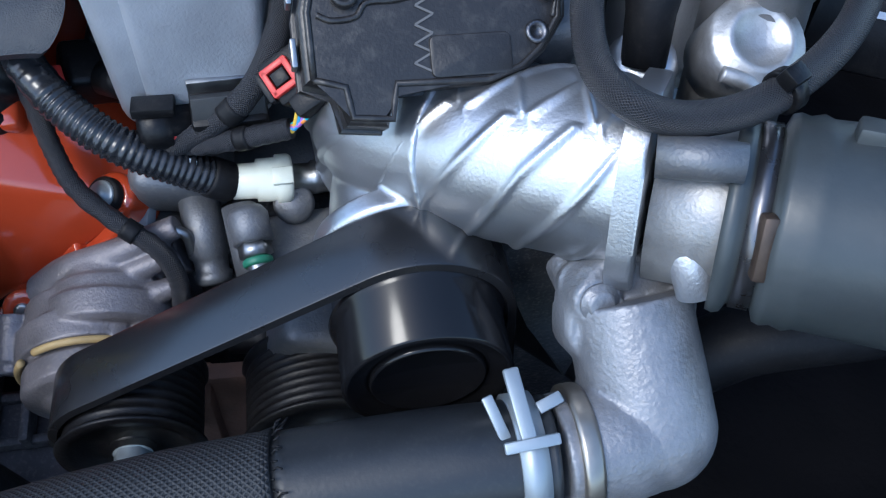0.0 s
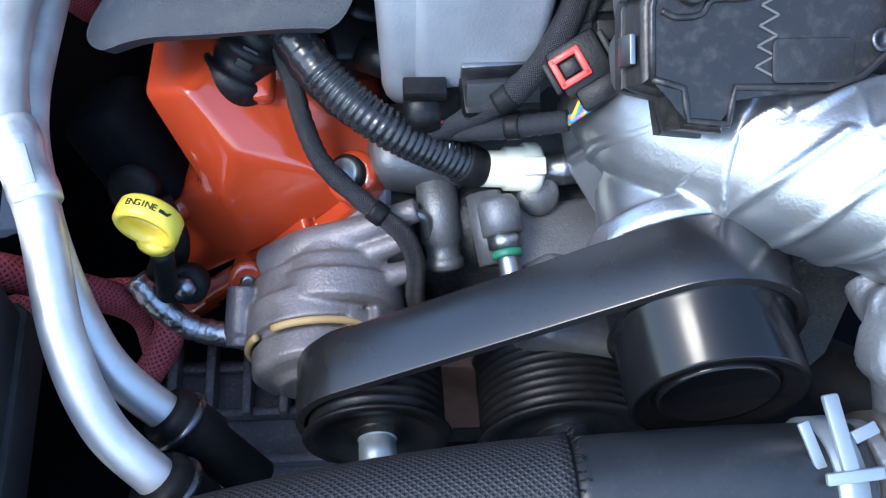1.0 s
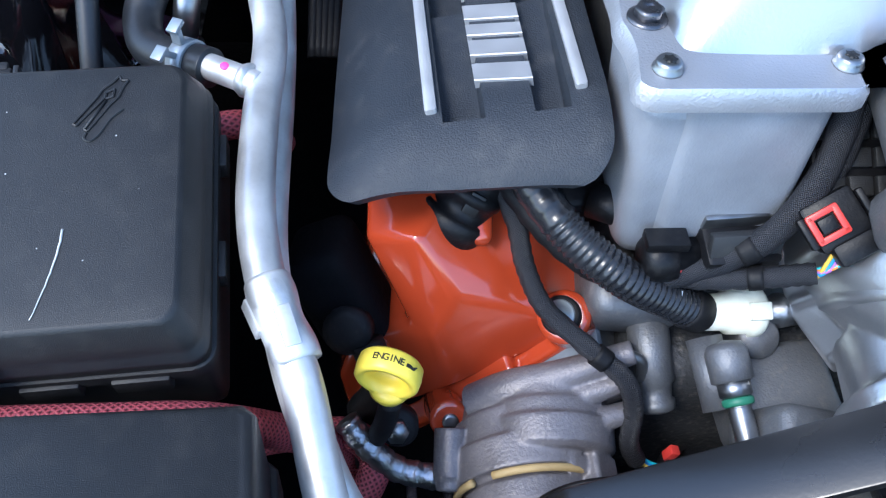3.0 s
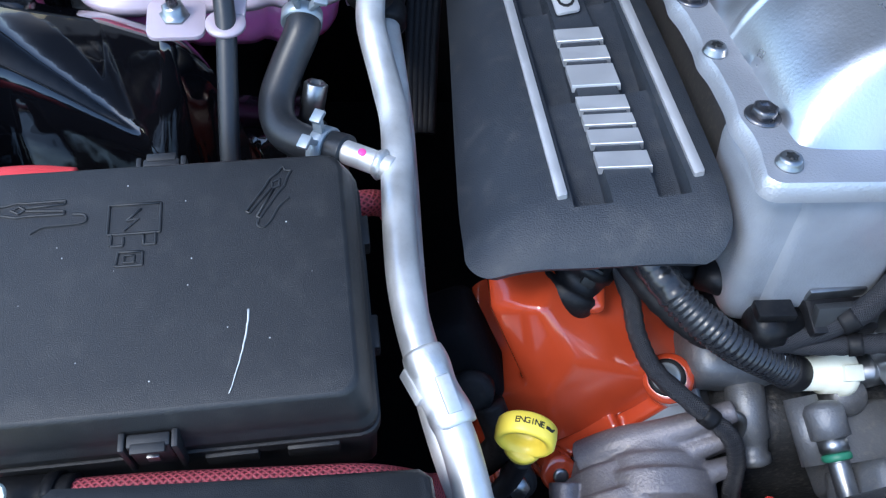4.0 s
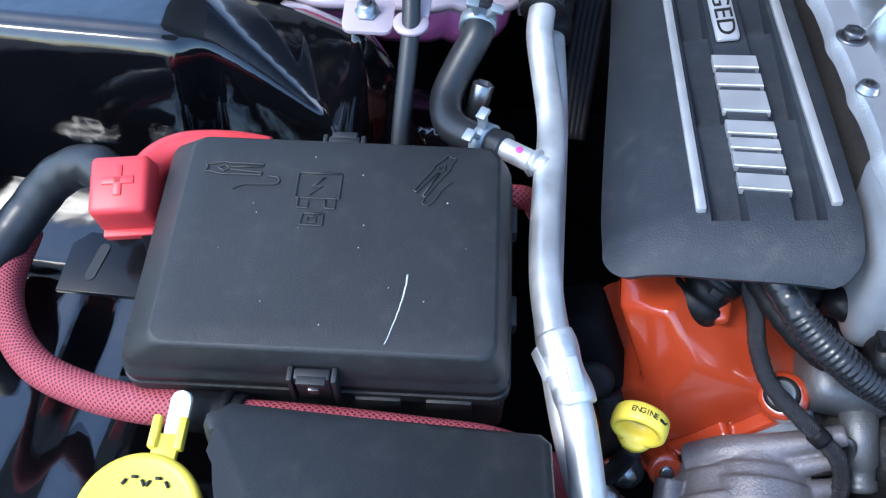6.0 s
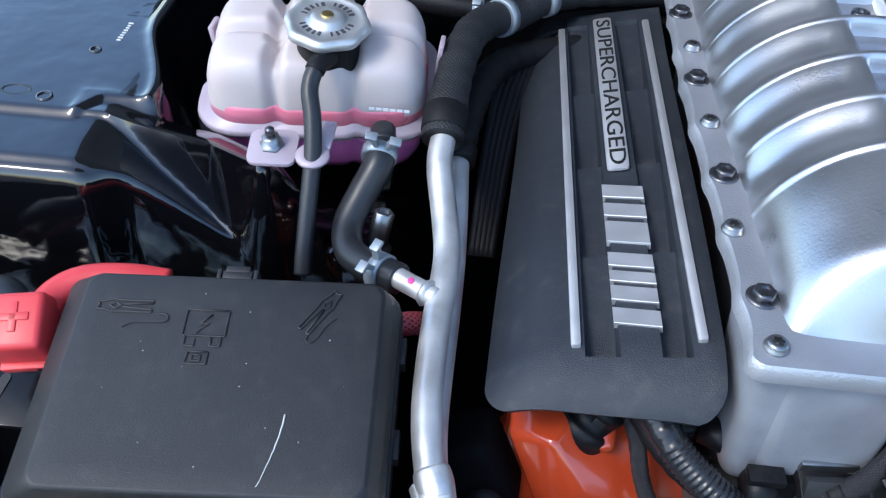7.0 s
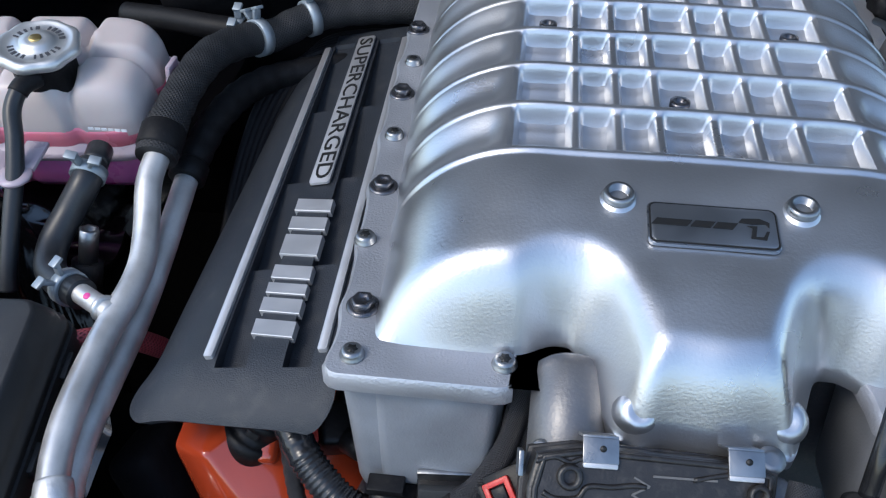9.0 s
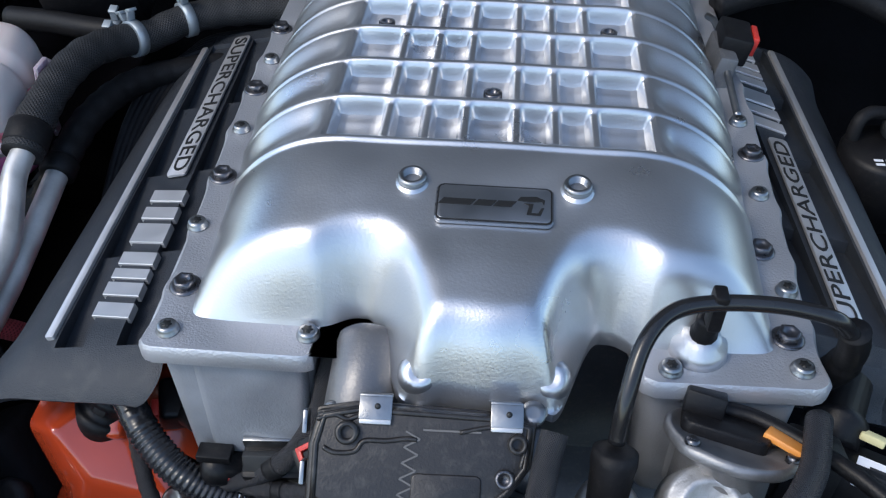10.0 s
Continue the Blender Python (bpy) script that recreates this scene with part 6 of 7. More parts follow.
def dipstick():
    t = thing("oil_dipstick", "yellow plastic oil dipstick handle with black lettering", "dipstick", (-0.306, -0.066, 0.75))
    ax = Vector((-0.28, -0.90, -0.10)).normalized()
    m = axes(Vector((-0.307, -0.064, 0.762)) - ax * 0.003, ax, (1, -0.31, 0.0))
    h = part("handle", lathe([(0.0118, -0.0060), (0.0152, -0.0065), (0.0166, -0.0050), (0.0170, 0.0), (0.0166, 0.0050), (0.0152, 0.0065), (0.0122, 0.0060), (0.0116, 0.0), (0.0118, -0.0060)], m, 44), YELLOW, t)
    st = axes(m @ Vector((0, -0.0130, -0.001)), m.to_3x3() @ Vector((0, -1, 0.12)))
    part("steps", lathe([(0.0095, 0), (0.0110, 0.002), (0.0110, 0.005), (0.0090, 0.006), (0.0090, 0.009), (0.0070, 0.010), (0.0066, 0.015), (0, 0.015)], st, 28), YELLOW, h)
    for i, ch in enumerate("ENGINE"):
        a = radians(112 - 9.5 * i)
        out = m.to_3x3() @ Vector((math.cos(a), math.sin(a), 0))
        q = m @ Vector((0.0171 * math.cos(a), 0.0171 * math.sin(a), 0.0))
        xd = m.to_3x3() @ Vector((math.sin(a), -math.cos(a), 0))
        part("letter", letters(ch, axes(q, out, xd), 0.0050, 0.0004), INK, h)
    a = radians(46)
    out = m.to_3x3() @ Vector((math.cos(a), math.sin(a), 0))
    q = m @ Vector((0.0171 * math.cos(a), 0.0171 * math.sin(a), 0.0))
    part("oil_can_mark", prism([(-0.003, -0.001), (0.002, -0.001), (0.0035, 0.0012), (0.0028, 0.0014), (0.001, 0.0002), (-0.001, 0.0008), (-0.003, 0.0006)], -0.0003, 0.0003, axes(q, out, m.to_3x3() @ Vector((math.sin(a), -math.cos(a), 0)))), INK, h)
    part("tube", sweep(spline([(-0.305, -0.062, 0.738), (-0.310, -0.058, 0.70), (-0.322, -0.052, 0.655), (-0.33, -0.045, 0.60)]), 0.0062, 16), RUBBER, t, "dark dipstick tube")
    t2 = thing("plug_bolt", "black plug with steel hex beside the dipstick", "bolt", (-0.30, -0.05, 0.68))
    part("collar", lathe([(0.011, 0), (0.012, 0.010), (0.009, 0.012)], axes((-0.300, -0.045, 0.685), (-0.1, -0.7, 0.5)), 20), RUBBER, t2)
    part("hex", lathe([(0.007, 0.010), (0.007, 0.018), (0, 0.019)], axes((-0.300, -0.045, 0.685), (-0.1, -0.7, 0.5)), 6), STEEL, t2)


dipstick()


# ---- pipe fittings ----
def pipe_fittings():
    t = bpy.data.objects["coolant_pipes"]
    weld = mat("weld_band", (0.72, 0.72, 0.71), 0.48, 0.8, (300, 0.4, 0.0008), (70, 0.12), wear=0.1)
    p = spline([(-0.363, -0.036, 0.806), (-0.356, -0.054, 0.801), (-0.347, -0.074, 0.793)])
    part("weld_sleeve", sweep(p, lambda s, d: 0.0112 + 0.0007 * math.sin(s * 6.28 * 1.5), 24), weld, t, "dull welded sleeve")
    part("bracket_tab", box((0.007, 0.020, 0.003), pose(-0.369, -0.054, 0.801, 10, -70, 15), 0.001), ALU, t)
    part("weld_strap", box((0.008, 0.020, 0.003), pose(-0.3515, -0.064, 0.8095, 22, 6, 22), 0.001), ALU, t)
    part("spur", sweep(spline([(-0.374, 0.086, 0.824), (-0.388, 0.094, 0.824), (-0.404, 0.103, 0.824)]), 0.0075, 20), ALU, t, "short aluminium spur")
    part("spur_weld", lathe([(0.0085, -0.002), (0.0100, 0.0), (0.0085, 0.003)], axes((-0.381, 0.090, 0.8242), (-0.85, 0.5, 0)), 20), weld, t)
    part("paint_dot", lathe([(0.0026, 0), (0.0024, 0.0003), (0, 0.0003)], axes((-0.3925, 0.0935, 0.8312), (0.0, -0.35, 0.94)), 14), mat("pink_dot", (0.85, 0.08, 0.35), 0.5), t, "pink paint dot")
    for at, d, r in (((-0.288, -0.186, 0.711), (0.5, -0.3, -0.75), 0.0165), ((-0.290, -0.145, 0.698), (0.6, -0.3, -0.7), 0.0155)):
        f = part("end_fitting", lathe([(r * 0.9, -0.016), (r, -0.012), (r, 0.012), (r * 0.85, 0.016), (r * 0.8, 0.05)], axes(at, d), 24), RUBBER, t, "black rubber coupling")
        part("coupling_ring", lathe([(r + 0.0003, -0.008), (r + 0.0018, -0.007), (r + 0.0018, -0.004), (r + 0.0003, -0.003)], axes(at, d), 24), DARKSTEEL, f)
    # hoses on from the pipes to the rear
    h = thing("coolant_hose", "black braided coolant hose with pale spring clamps", "hose", (-0.37, 0.3, 0.87), "coolant hoses")
    p = spline([(-0.3855, 0.222, 0.857), (-0.3855, 0.240, 0.864), (-0.384, 0.27, 0.873), (-0.381, 0.305, 0.880), (-0.374, 0.345, 0.882), (-0.360, 0.385, 0.874), (-0.340, 0.41, 0.868), (-0.314, 0.438, 0.872), (-0.28, 0.46, 0.872), (-0.23, 0.475, 0.870), (-0.15, 0.49, 0.868)])
    part("sleeve", sweep(p, lambda s, d: 0.0150 + (0.0012 if s < 0.11 else 0.0) + 0.0005 * math.sin(d * 260), 24), BRAIDBLK, h)
    part("cuff", lathe([(0.0165, 0), (0.0178, 0.002), (0.0178, 0.020), (0.0165, 0.022)], axes((-0.3855, 0.228, 0.8595), (0.0, 0.92, 0.38)), 28), RUBBER, h, "ribbed rubber cuff")
    band(h, (-0.350, 0.398, 0.871), (0.55, 0.8, -0.15), 0.0155, 0.010, "spring_clamp", (-0.6, -0.4, 0.7))
    band(h, (-0.312, 0.440, 0.872), (0.75, 0.65, 0), 0.0155, 0.010, "spring_clamp", (-0.4, -0.2, 0.9))
    h2 = thing("coolant_hose", "thin black hose behind the coolant tank", "hose", (-0.4, 0.42, 0.87), "coolant hoses")
    p = spline([(-0.345, 0.408, 0.870), (-0.372, 0.415, 0.868), (-0.405, 0.42, 0.868), (-0.45, 0.435, 0.865), (-0.50, 0.45, 0.86)])
    part("sleeve", sweep(p, 0.0115, 20), RUBBER, h2)
    band(h2, (-0.372, 0.415, 0.868), (1, -0.1, 0), 0.0118, 0.010, "spring_clamp", (0, -0.4, 0.9))
    h3 = thing("coolant_hose", "black hose on the rear aluminium pipe", "hose", (-0.366, 0.24, 0.845), "coolant hoses")
    p = spline([(-0.3745, 0.243, 0.823), (-0.372, 0.27, 0.832), (-0.366, 0.31, 0.840), (-0.352, 0.36, 0.84), (-0.32, 0.40, 0.835), (-0.24, 0.44, 0.83)])
    part("sleeve", sweep(p, lambda s, d: 0.0130 + 0.0006 * math.sin(d * 320), 20), RUBBER, h3)
    part("cuff", lathe([(0.013, 0), (0.0152, 0.002), (0.0152, 0.016), (0.013, 0.018)], axes((-0.3747, 0.240, 0.8225), (0.05, 0.93, 0.30)), 24), RUBBER, h3)
    for k in range(5):
        h4 = thing("coolant_hose", "thin black pipe in a bundle behind the engine cover", "hose", (-0.33, 0.4, 0.85), "coolant hoses")
        p = spline([(-0.356 + 0.004 * k, 0.22, 0.74), (-0.352 + 0.005 * k, 0.31, 0.80), (-0.340 + 0.006 * k, 0.38 + 0.004 * k, 0.83), (-0.30, 0.435 + 0.006 * k, 0.84), (-0.22, 0.465 + 0.006 * k, 0.84), (-0.15, 0.48 + 0.006 * k, 0.84)])
        part("line", sweep(p, 0.0042, 12), RUBBER, h4)
    t5 = thing("rear_module", "black plastic module box at the rear of the bay", "module", (-0.40, 0.47, 0.88))
    part("case", box((0.10, 0.06, 0.05), pose(-0.41, 0.47, 0.885, 20, 0, 5), 0.005), DARKPL, t5)
    part("pale_panel", box((0.07, 0.004, 0.03), pose(-0.475, 0.455, 0.900, -30, 0, 5), 0.001), mat("bluegrey_panel", (0.16, 0.20, 0.23), 0.5, 0, None, (30, 0.1)), t5)
    for k in range(3):
        part("rib", box((0.006, 0.05, 0.012), pose(-0.44 + 0.025 * k, 0.462, 0.910, 20, 0, 5), 0.001), DARKPL, t5)


pipe_fittings()
# ---- tank fittings ----
def tank_fittings():
    t = bpy.data.objects["coolant_tank"]
    pale = TANKRIM
    part("mount_tab", prism(rounded(0.036, 0.034, 0.007), -0.003, 0.0, pose(-0.508, 0.186, 0.864, 12, 0, 4), 0.0008), pale, t)
    hx = part("nut", lathe([(0.0095, 0), (0.0095, 0.0015), (0.0072, 0.002), (0.0072, 0.008), (0.005, 0.009)], axes((-0.509, 0.188, 0.864), (0, -0.15, 1)), 6), STEEL, t, angle=25)
    part("stud", lathe([(0.0036, 0.008)] + [(0.0036 - 0.0004 * (i % 2), 0.009 + 0.0008 * i) for i in range(10)] + [(0.0, 0.0175)], axes((-0.509, 0.188, 0.864), (0, -0.15, 1)), 14), DARKSTEEL, hx)
    part("tube_loop", lathe([(0.0068, -0.0015), (0.0125, -0.0015), (0.0125, 0.0015), (0.0068, 0.0015)], axes((-0.4765, 0.178, 0.8645), (0, -0.12, 1)), 28), pale, t)
    part("loop_strap", box((0.018, 0.030, 0.004), pose(-0.474, 0.200, 0.867, 8, 0, 0), 0.001), pale, t)
    for x in (-0.402, -0.398):
        part("side_rib", box((0.003, 0.014, 0.030), pose(x, 0.27 + (x + 0.402) * 8, 0.840, 0, 0, 10), 0.001), pale, t)
    for sx in (-1, 1):
        part("seam_tab", box((0.004, 0.02, 0.026), pose(-0.49 + sx * 0.093, 0.305, 0.882, 0, sx * 8, 0), 0.001), pale, t)
    b = None
    for i in range(6):
        b = box((0.0042, 0.0006, 0.0022), pose(-0.443 + 0.0055 * i, 0.2395, 0.8685, 0, 0, 2), 0, b)
    part("print", b, WHITEINK, t, "pale moulded print")
    part("outlet", lathe([(0.0100, -0.006), (0.0100, 0.01), (0.0095, 0.012)], axes((-0.431, 0.220, 0.858), (0.15, -0.9, -0.05)), 20), GREYRUB, t)
    d = thing("overflow_tube", "dark grey rubber overflow tube hanging from the tank neck", "tube", (-0.477, 0.15, 0.83))
    p = spline([(-0.474, 0.240, 0.912), (-0.480, 0.226, 0.911), (-0.4835, 0.212, 0.900), (-0.479, 0.196, 0.884), (-0.4765, 0.178, 0.864), (-0.4765, 0.155, 0.838), (-0.477, 0.135, 0.812), (-0.477, 0.124, 0.796)])
    part("tube", sweep(p, 0.0066, 18, 0.6), GREYRUB, d)
    part("collar", sweep(p[:14], 0.0076, 18), RUBBER, d, "thicker rubber collar on the neck")
    h = thing("tank_hose", "bent black rubber hose from the tank with zinc clamps", "hose", (-0.43, 0.15, 0.83))
    p = spline([(-0.430, 0.207, 0.858), (-0.430, 0.190, 0.853), (-0.440, 0.174, 0.836), (-0.4475, 0.155, 0.822), (-0.443, 0.134, 0.816), (-0.428, 0.118, 0.818), (-0.408, 0.106, 0.822), (-0.402, 0.102, 0.823)])
    part("tube", sweep(p, 0.0115, 22), GREYRUB, h)
    band(h, (-0.4305, 0.199, 0.8555), (0.05, 0.9, 0.35), 0.0118, 0.009, "spring_clamp", (0.2, -0.5, 0.9))
    band(h, (-0.416, 0.110, 0.821), (0.85, -0.5, 0.1), 0.0118, 0.009, "spring_clamp", (-0.3, -0.3, 0.9))
    s = thing("threaded_stud", "hexagonal steel stud sleeve", "stud", (-0.425, 0.16, 0.80))
    part("sleeve", lathe([(0.008, 0), (0.008, 0.028), (0.0070, 0.029), (0.0048, 0.029), (0.0045, 0.018), (0, 0.018)], axes((-0.427, 0.156, 0.803), (0.18, 0.25, 0.9)), 6), STEEL, s, angle=25)
    part("base", lathe([(0.012, -0.03), (0.012, 0.0), (0.008, 0.001)], axes((-0.427, 0.156, 0.803), (0.18, 0.25, 0.9)), 20), RUBBER, s)


tank_fittings()


def cap_stamp():
    t = bpy.data.objects["coolant_tank"]
    cap = [o for o in t.children if o.name.startswith("cap")][0]
    c = axes((-0.480, 0.264, 0.905), (0.05, -0.12, 1))
    dark = mat("stamped_letters", (0.10, 0.10, 0.11), 0.5, 0.6)
    b = None
    for k in range(26):
        a = math.tau * k / 26
        if k % 13 in (0, 1, 7):
            continue
        b = box((0.0045, 0.0016 + 0.0006 * (k % 3), 0.0006), c @ pose(0, 0, 0, 0, 0, math.degrees(a)) @ Matrix.Translation((0.0190, 0, 0.0254)), 0, b)
    tagged(part("stamped_bars", b, dark, cap), "stamped dark marks", kind="stuff")


cap_stamp()


# ---- fuse box details ----
def fuse_details():
    t = bpy.data.objects["fuse_box"]
    lid = [o for o in t.children if o.name.startswith("lid")][0]

    def line(pts, w=0.0007, closed=False):
        q = [FB @ Vector((x, y, 0.0006)) for x, y in pts]
        if closed:
            q.append(q[0])
        return sweep([v for v in spline(q, 4)], w, 6)
    def poly(pts, w=0.0007):
        b = None
        for p, q in zip(pts, pts[1:]):
            a, c = FB @ Vector((*p, 0.0006)), FB @ Vector((*q, 0.0006))
            b2 = sweep([a, (a + c) / 2, c], w, 6)
            b = join(b, b2)
        return b
    # battery pictogram
    part("battery_sign", join(poly([(-0.026, 0.045), (0.000, 0.045), (0.000, 0.027), (-0.026, 0.027), (-0.026, 0.045)]), poly([(-0.024, 0.027), (-0.024, 0.020), (-0.018, 0.020), (-0.018, 0.025)])), PLASTIC, lid)
    part("battery_foot", poly([(-0.008, 0.026), (-0.008, 0.020), (-0.002, 0.020), (-0.002, 0.027)]), PLASTIC, lid)
    part("bolt_sign", poly([(-0.010, 0.042), (-0.017, 0.035), (-0.011, 0.036), (-0.018, 0.029)]), PLASTIC, lid)
    part("book_sign", poly([(-0.020, 0.016), (-0.008, 0.016), (-0.008, 0.008), (-0.021, 0.008), (-0.020, 0.016)]), PLASTIC, lid)
    part("book_page", poly([(-0.017, 0.014), (-0.012, 0.014), (-0.012, 0.010), (-0.017, 0.010), (-0.017, 0.014)], 0.0006), PLASTIC, lid)
    # pliers pictograms, each with its fuse wire
    for cx, cy, turn, wire in ((-0.066, 0.046, 180, [(-0.044, 0.0415), (-0.038, 0.0405), (-0.038, 0.0360), (-0.048, 0.0350), (-0.058, 0.0345), (-0.064, 0.0310)]),
                               (0.0565, 0.0480, 57, [(0.0500, 0.0300), (0.0492, 0.0268), (0.0520, 0.0252), (0.0560, 0.0290), (0.0605, 0.0375), (0.0660, 0.0430)])):
        ct, sn = math.cos(radians(turn)), math.sin(radians(turn))

        def at(pts):
            return [(cx + x * ct - y * sn, cy + x * sn + y * ct) for x, y in pts]
        b = None
        for side in (-1, 1):
            b = join(b, poly(at([(0.0015, 0.0008 * side), (-0.0175, 0.0022 * side), (-0.0175, 0.0042 * side), (0.0010, 0.0040 * side), (0.0060, 0.0046 * side), (0.0120, 0.0030 * side), (0.0165, 0.0026 * side)])))
        b = join(b, poly(at([(0.0165, 0.0026), (0.0150, 0.0), (0.0165, -0.0026)])))
        b = join(b, poly(at([(0.0050, 0.0022), (0.0090, 0.0), (0.0050, -0.0022), (0.0020, 0.0), (0.0050, 0.0022)])))
        part("pliers_sign", join(b, line(wire)), PLASTIC, lid)
    rnd = random.Random(7)
    sc = mat("white_scratch", (0.60, 0.60, 0.58), 0.7)
    pts = [(0.0440 - 0.0095 * s ** 1.6 + rnd.uniform(-0.0002, 0.0002), -0.022 - 0.043 * s) for s in [i / 14 for i in range(15)]]
    q = [FB @ Vector((x, y, 0.0006)) for x, y in pts]
    part("scratch", sweep(q, lambda s, d: 0.00055 * (1 - 0.6 * s), 5), sc, lid, "curved white scratch")
    for k in range(14):
        part("grit_speck", box((0.0007, 0.0006, 0.0003), FB @ Matrix.Translation((rnd.uniform(-0.085, 0.085), rnd.uniform(-0.06, 0.06), 0.0004)) @ pose(0, 0, 0, 0, 0, rnd.uniform(0, 90)) @ Matrix.Scale(rnd.uniform(0.35, 1.0), 4), 0), sc, lid, "pale speck of grit")
    # latches and ribs on the front and back
    for x, y, w in ((-0.004, -0.079, 0.020), (-0.004, 0.080, 0.020)):
        s = -1 if y < 0 else 1
        la = part("latch", box((w, 0.007, 0.026), FB @ Matrix.Translation((x, y, -0.024)), 0.0015), PLASTIC, t)
        part("latch_lip", box((w * 0.8, 0.005, 0.003), FB @ Matrix.Translation((x, y + s * 0.004, -0.012)), 0.0008), PLASTIC, la)
        for k in (-1, 1):
            part("latch_rail", box((0.003, 0.009, 0.030), FB @ Matrix.Translation((x + k * (w / 2 + 0.002), y, -0.026)), 0.0008), PLASTIC, la)
        part("latch_slot", box((w * 0.3, 0.003, 0.006), FB @ Matrix.Translation((x, y + s * 0.0032, -0.026)), 0.0005), STEEL if s < 0 else PLASTIC, la)
    for x, y in ((0.030, -0.078), (0.070, -0.078), (0.105, 0.045), (0.105, -0.02)):
        part("lug", box((0.026 if y < -0.05 else 0.006, 0.006 if y < -0.05 else 0.020, 0.012), FB @ Matrix.Translation((x, y, -0.046)), 0.001), PLASTIC, t)
    part("rim", prism(rounded(0.220, 0.158, 0.011, 5, -0.0055), -0.044, -0.036, FB, 0.001), PLASTIC, t)
    # red terminal cover
    r = thing("terminal_cover", "red plastic positive terminal cover with a moulded plus", "terminal cover", (-0.635, 0.03, 0.81))
    m = axes((-0.6345, 0.026, 0.822), (0.0, -0.42, 0.90), (1, 0.16, 0.06))
    cv = part("cover", box((0.040, 0.042, 0.034), m, 0.004, seg=3, taper=0.90), REDPL, r)
    for w, h in ((0.020, 0.0052), (0.0052, 0.020)):
        part("plus_bar", box((w, h, 0.002), m @ Matrix.Translation((0, 0.002, 0.017)), 0.0006), REDPL, cv)
    part("skirt", box((0.037, 0.006, 0.008), m @ Matrix.Translation((0.001, -0.022, -0.013)), 0.001), REDPL, r)
    part("neck", sweep(spline([(-0.630, 0.036, 0.822), (-0.624, 0.054, 0.826), (-0.608, 0.066, 0.829), (-0.580, 0.072, 0.829), (-0.555, 0.074, 0.826)]), lambda s, d: 0.0115 - 0.002 * s, 18), REDPL, r)
    c = thing("battery_cable", "thick red braided battery cable with black shrink tube", "cable", (-0.63, -0.08, 0.75), "battery cables")
    p = spline([(-0.745, 0.06, 0.735), (-0.735, 0.010, 0.738), (-0.712, -0.030, 0.742), (-0.680, -0.060, 0.748), (-0.640, -0.078, 0.756), (-0.600, -0.090, 0.768), (-0.560, -0.096, 0.778)])
    part("braid", sweep(p, 0.0112, 22), BRAIDRED, c, "red woven sleeve")
    part("shrink", sweep(spline([(-0.566, -0.0955, 0.777), (-0.548, -0.097, 0.780), (-0.530, -0.098, 0.782)]), 0.0120, 20), RUBBER, c)
    part("tie", lathe([(0.0122, -0.003), (0.0134, -0.003), (0.0134, 0.003), (0.0122, 0.003)], axes((-0.540, -0.0975, 0.781), (1, -0.06, 0.1)), 24), DARKPL, c)
    part("braid", sweep(spline([(-0.532, -0.098, 0.782), (-0.49, -0.098, 0.785), (-0.43, -0.096, 0.782), (-0.39, -0.09, 0.770), (-0.36, -0.07, 0.72), (-0.335, -0.05, 0.66), (-0.33, -0.06, 0.62)]), 0.0095, 20), BRAIDRED, c, "red woven sleeve")
    c = thing("battery_cable", "red braided cable behind the fuse box", "cable", (-0.40, 0.09, 0.80), "battery cables")
    part("braid", sweep(spline([(-0.47, 0.085, 0.79), (-0.42, 0.082, 0.792), (-0.392, 0.090, 0.792), (-0.378, 0.110, 0.770), (-0.372, 0.13, 0.74)]), 0.0085, 20), BRAIDRED, c, "red woven sleeve")
    c = thing("battery_cable", "red braided cable low beside the dipstick", "cable", (-0.33, -0.04, 0.66), "battery cables")
    part("braid", sweep(spline([(-0.42, -0.05, 0.66), (-0.375, -0.045, 0.668), (-0.345, -0.045, 0.672), (-0.325, -0.05, 0.676), (-0.314, -0.062, 0.668), (-0.322, -0.075, 0.650), (-0.34, -0.08, 0.62)]), 0.0095, 20), BRAIDRED, c, "red woven sleeve")
    c = thing("taped_cable", "black taped cable to the terminal", "cable", (-0.68, 0.06, 0.77))
    part("tape", sweep(spline([(-0.655, 0.050, 0.800), (-0.680, 0.070, 0.800), (-0.710, 0.072, 0.785), (-0.735, 0.055, 0.760), (-0.75, 0.02, 0.742), (-0.75, -0.03, 0.73)]), lambda s, d: 0.0150 + 0.0003 * math.sin(d * 300), 18), GREYRUB, c)
    b2 = thing("bracket", "black steel bracket with a slot beside the fuse box", "bracket", (-0.67, 0.0, 0.75))
    o = [(-0.022, -0.008), (0.04, -0.012), (0.05, 0.03), (-0.008, 0.036), (-0.019, 0.027)]
    part("plate", prism(o, -0.002, 0.002, pose(-0.662, -0.002, 0.765, 14, 0, 5), 0.001), GLOSSBLK, b2)
    part("slot", prism(rounded(0.007, 0.028, 0.0034), 0.0015, 0.0028, pose(-0.662, 0.011, 0.768, 14, 0, -10)), INK, b2)
    part("stay", box((0.014, 0.006, 0.09), pose(-0.612, -0.03, 0.735, 0, 8, 0), 0.002), DARKPL, b2)
    part("post", box((0.03, 0.03, 0.06), pose(-0.612, 0.025, 0.775, 0, 0, 5), 0.003), DARKPL, b2)


fuse_details()


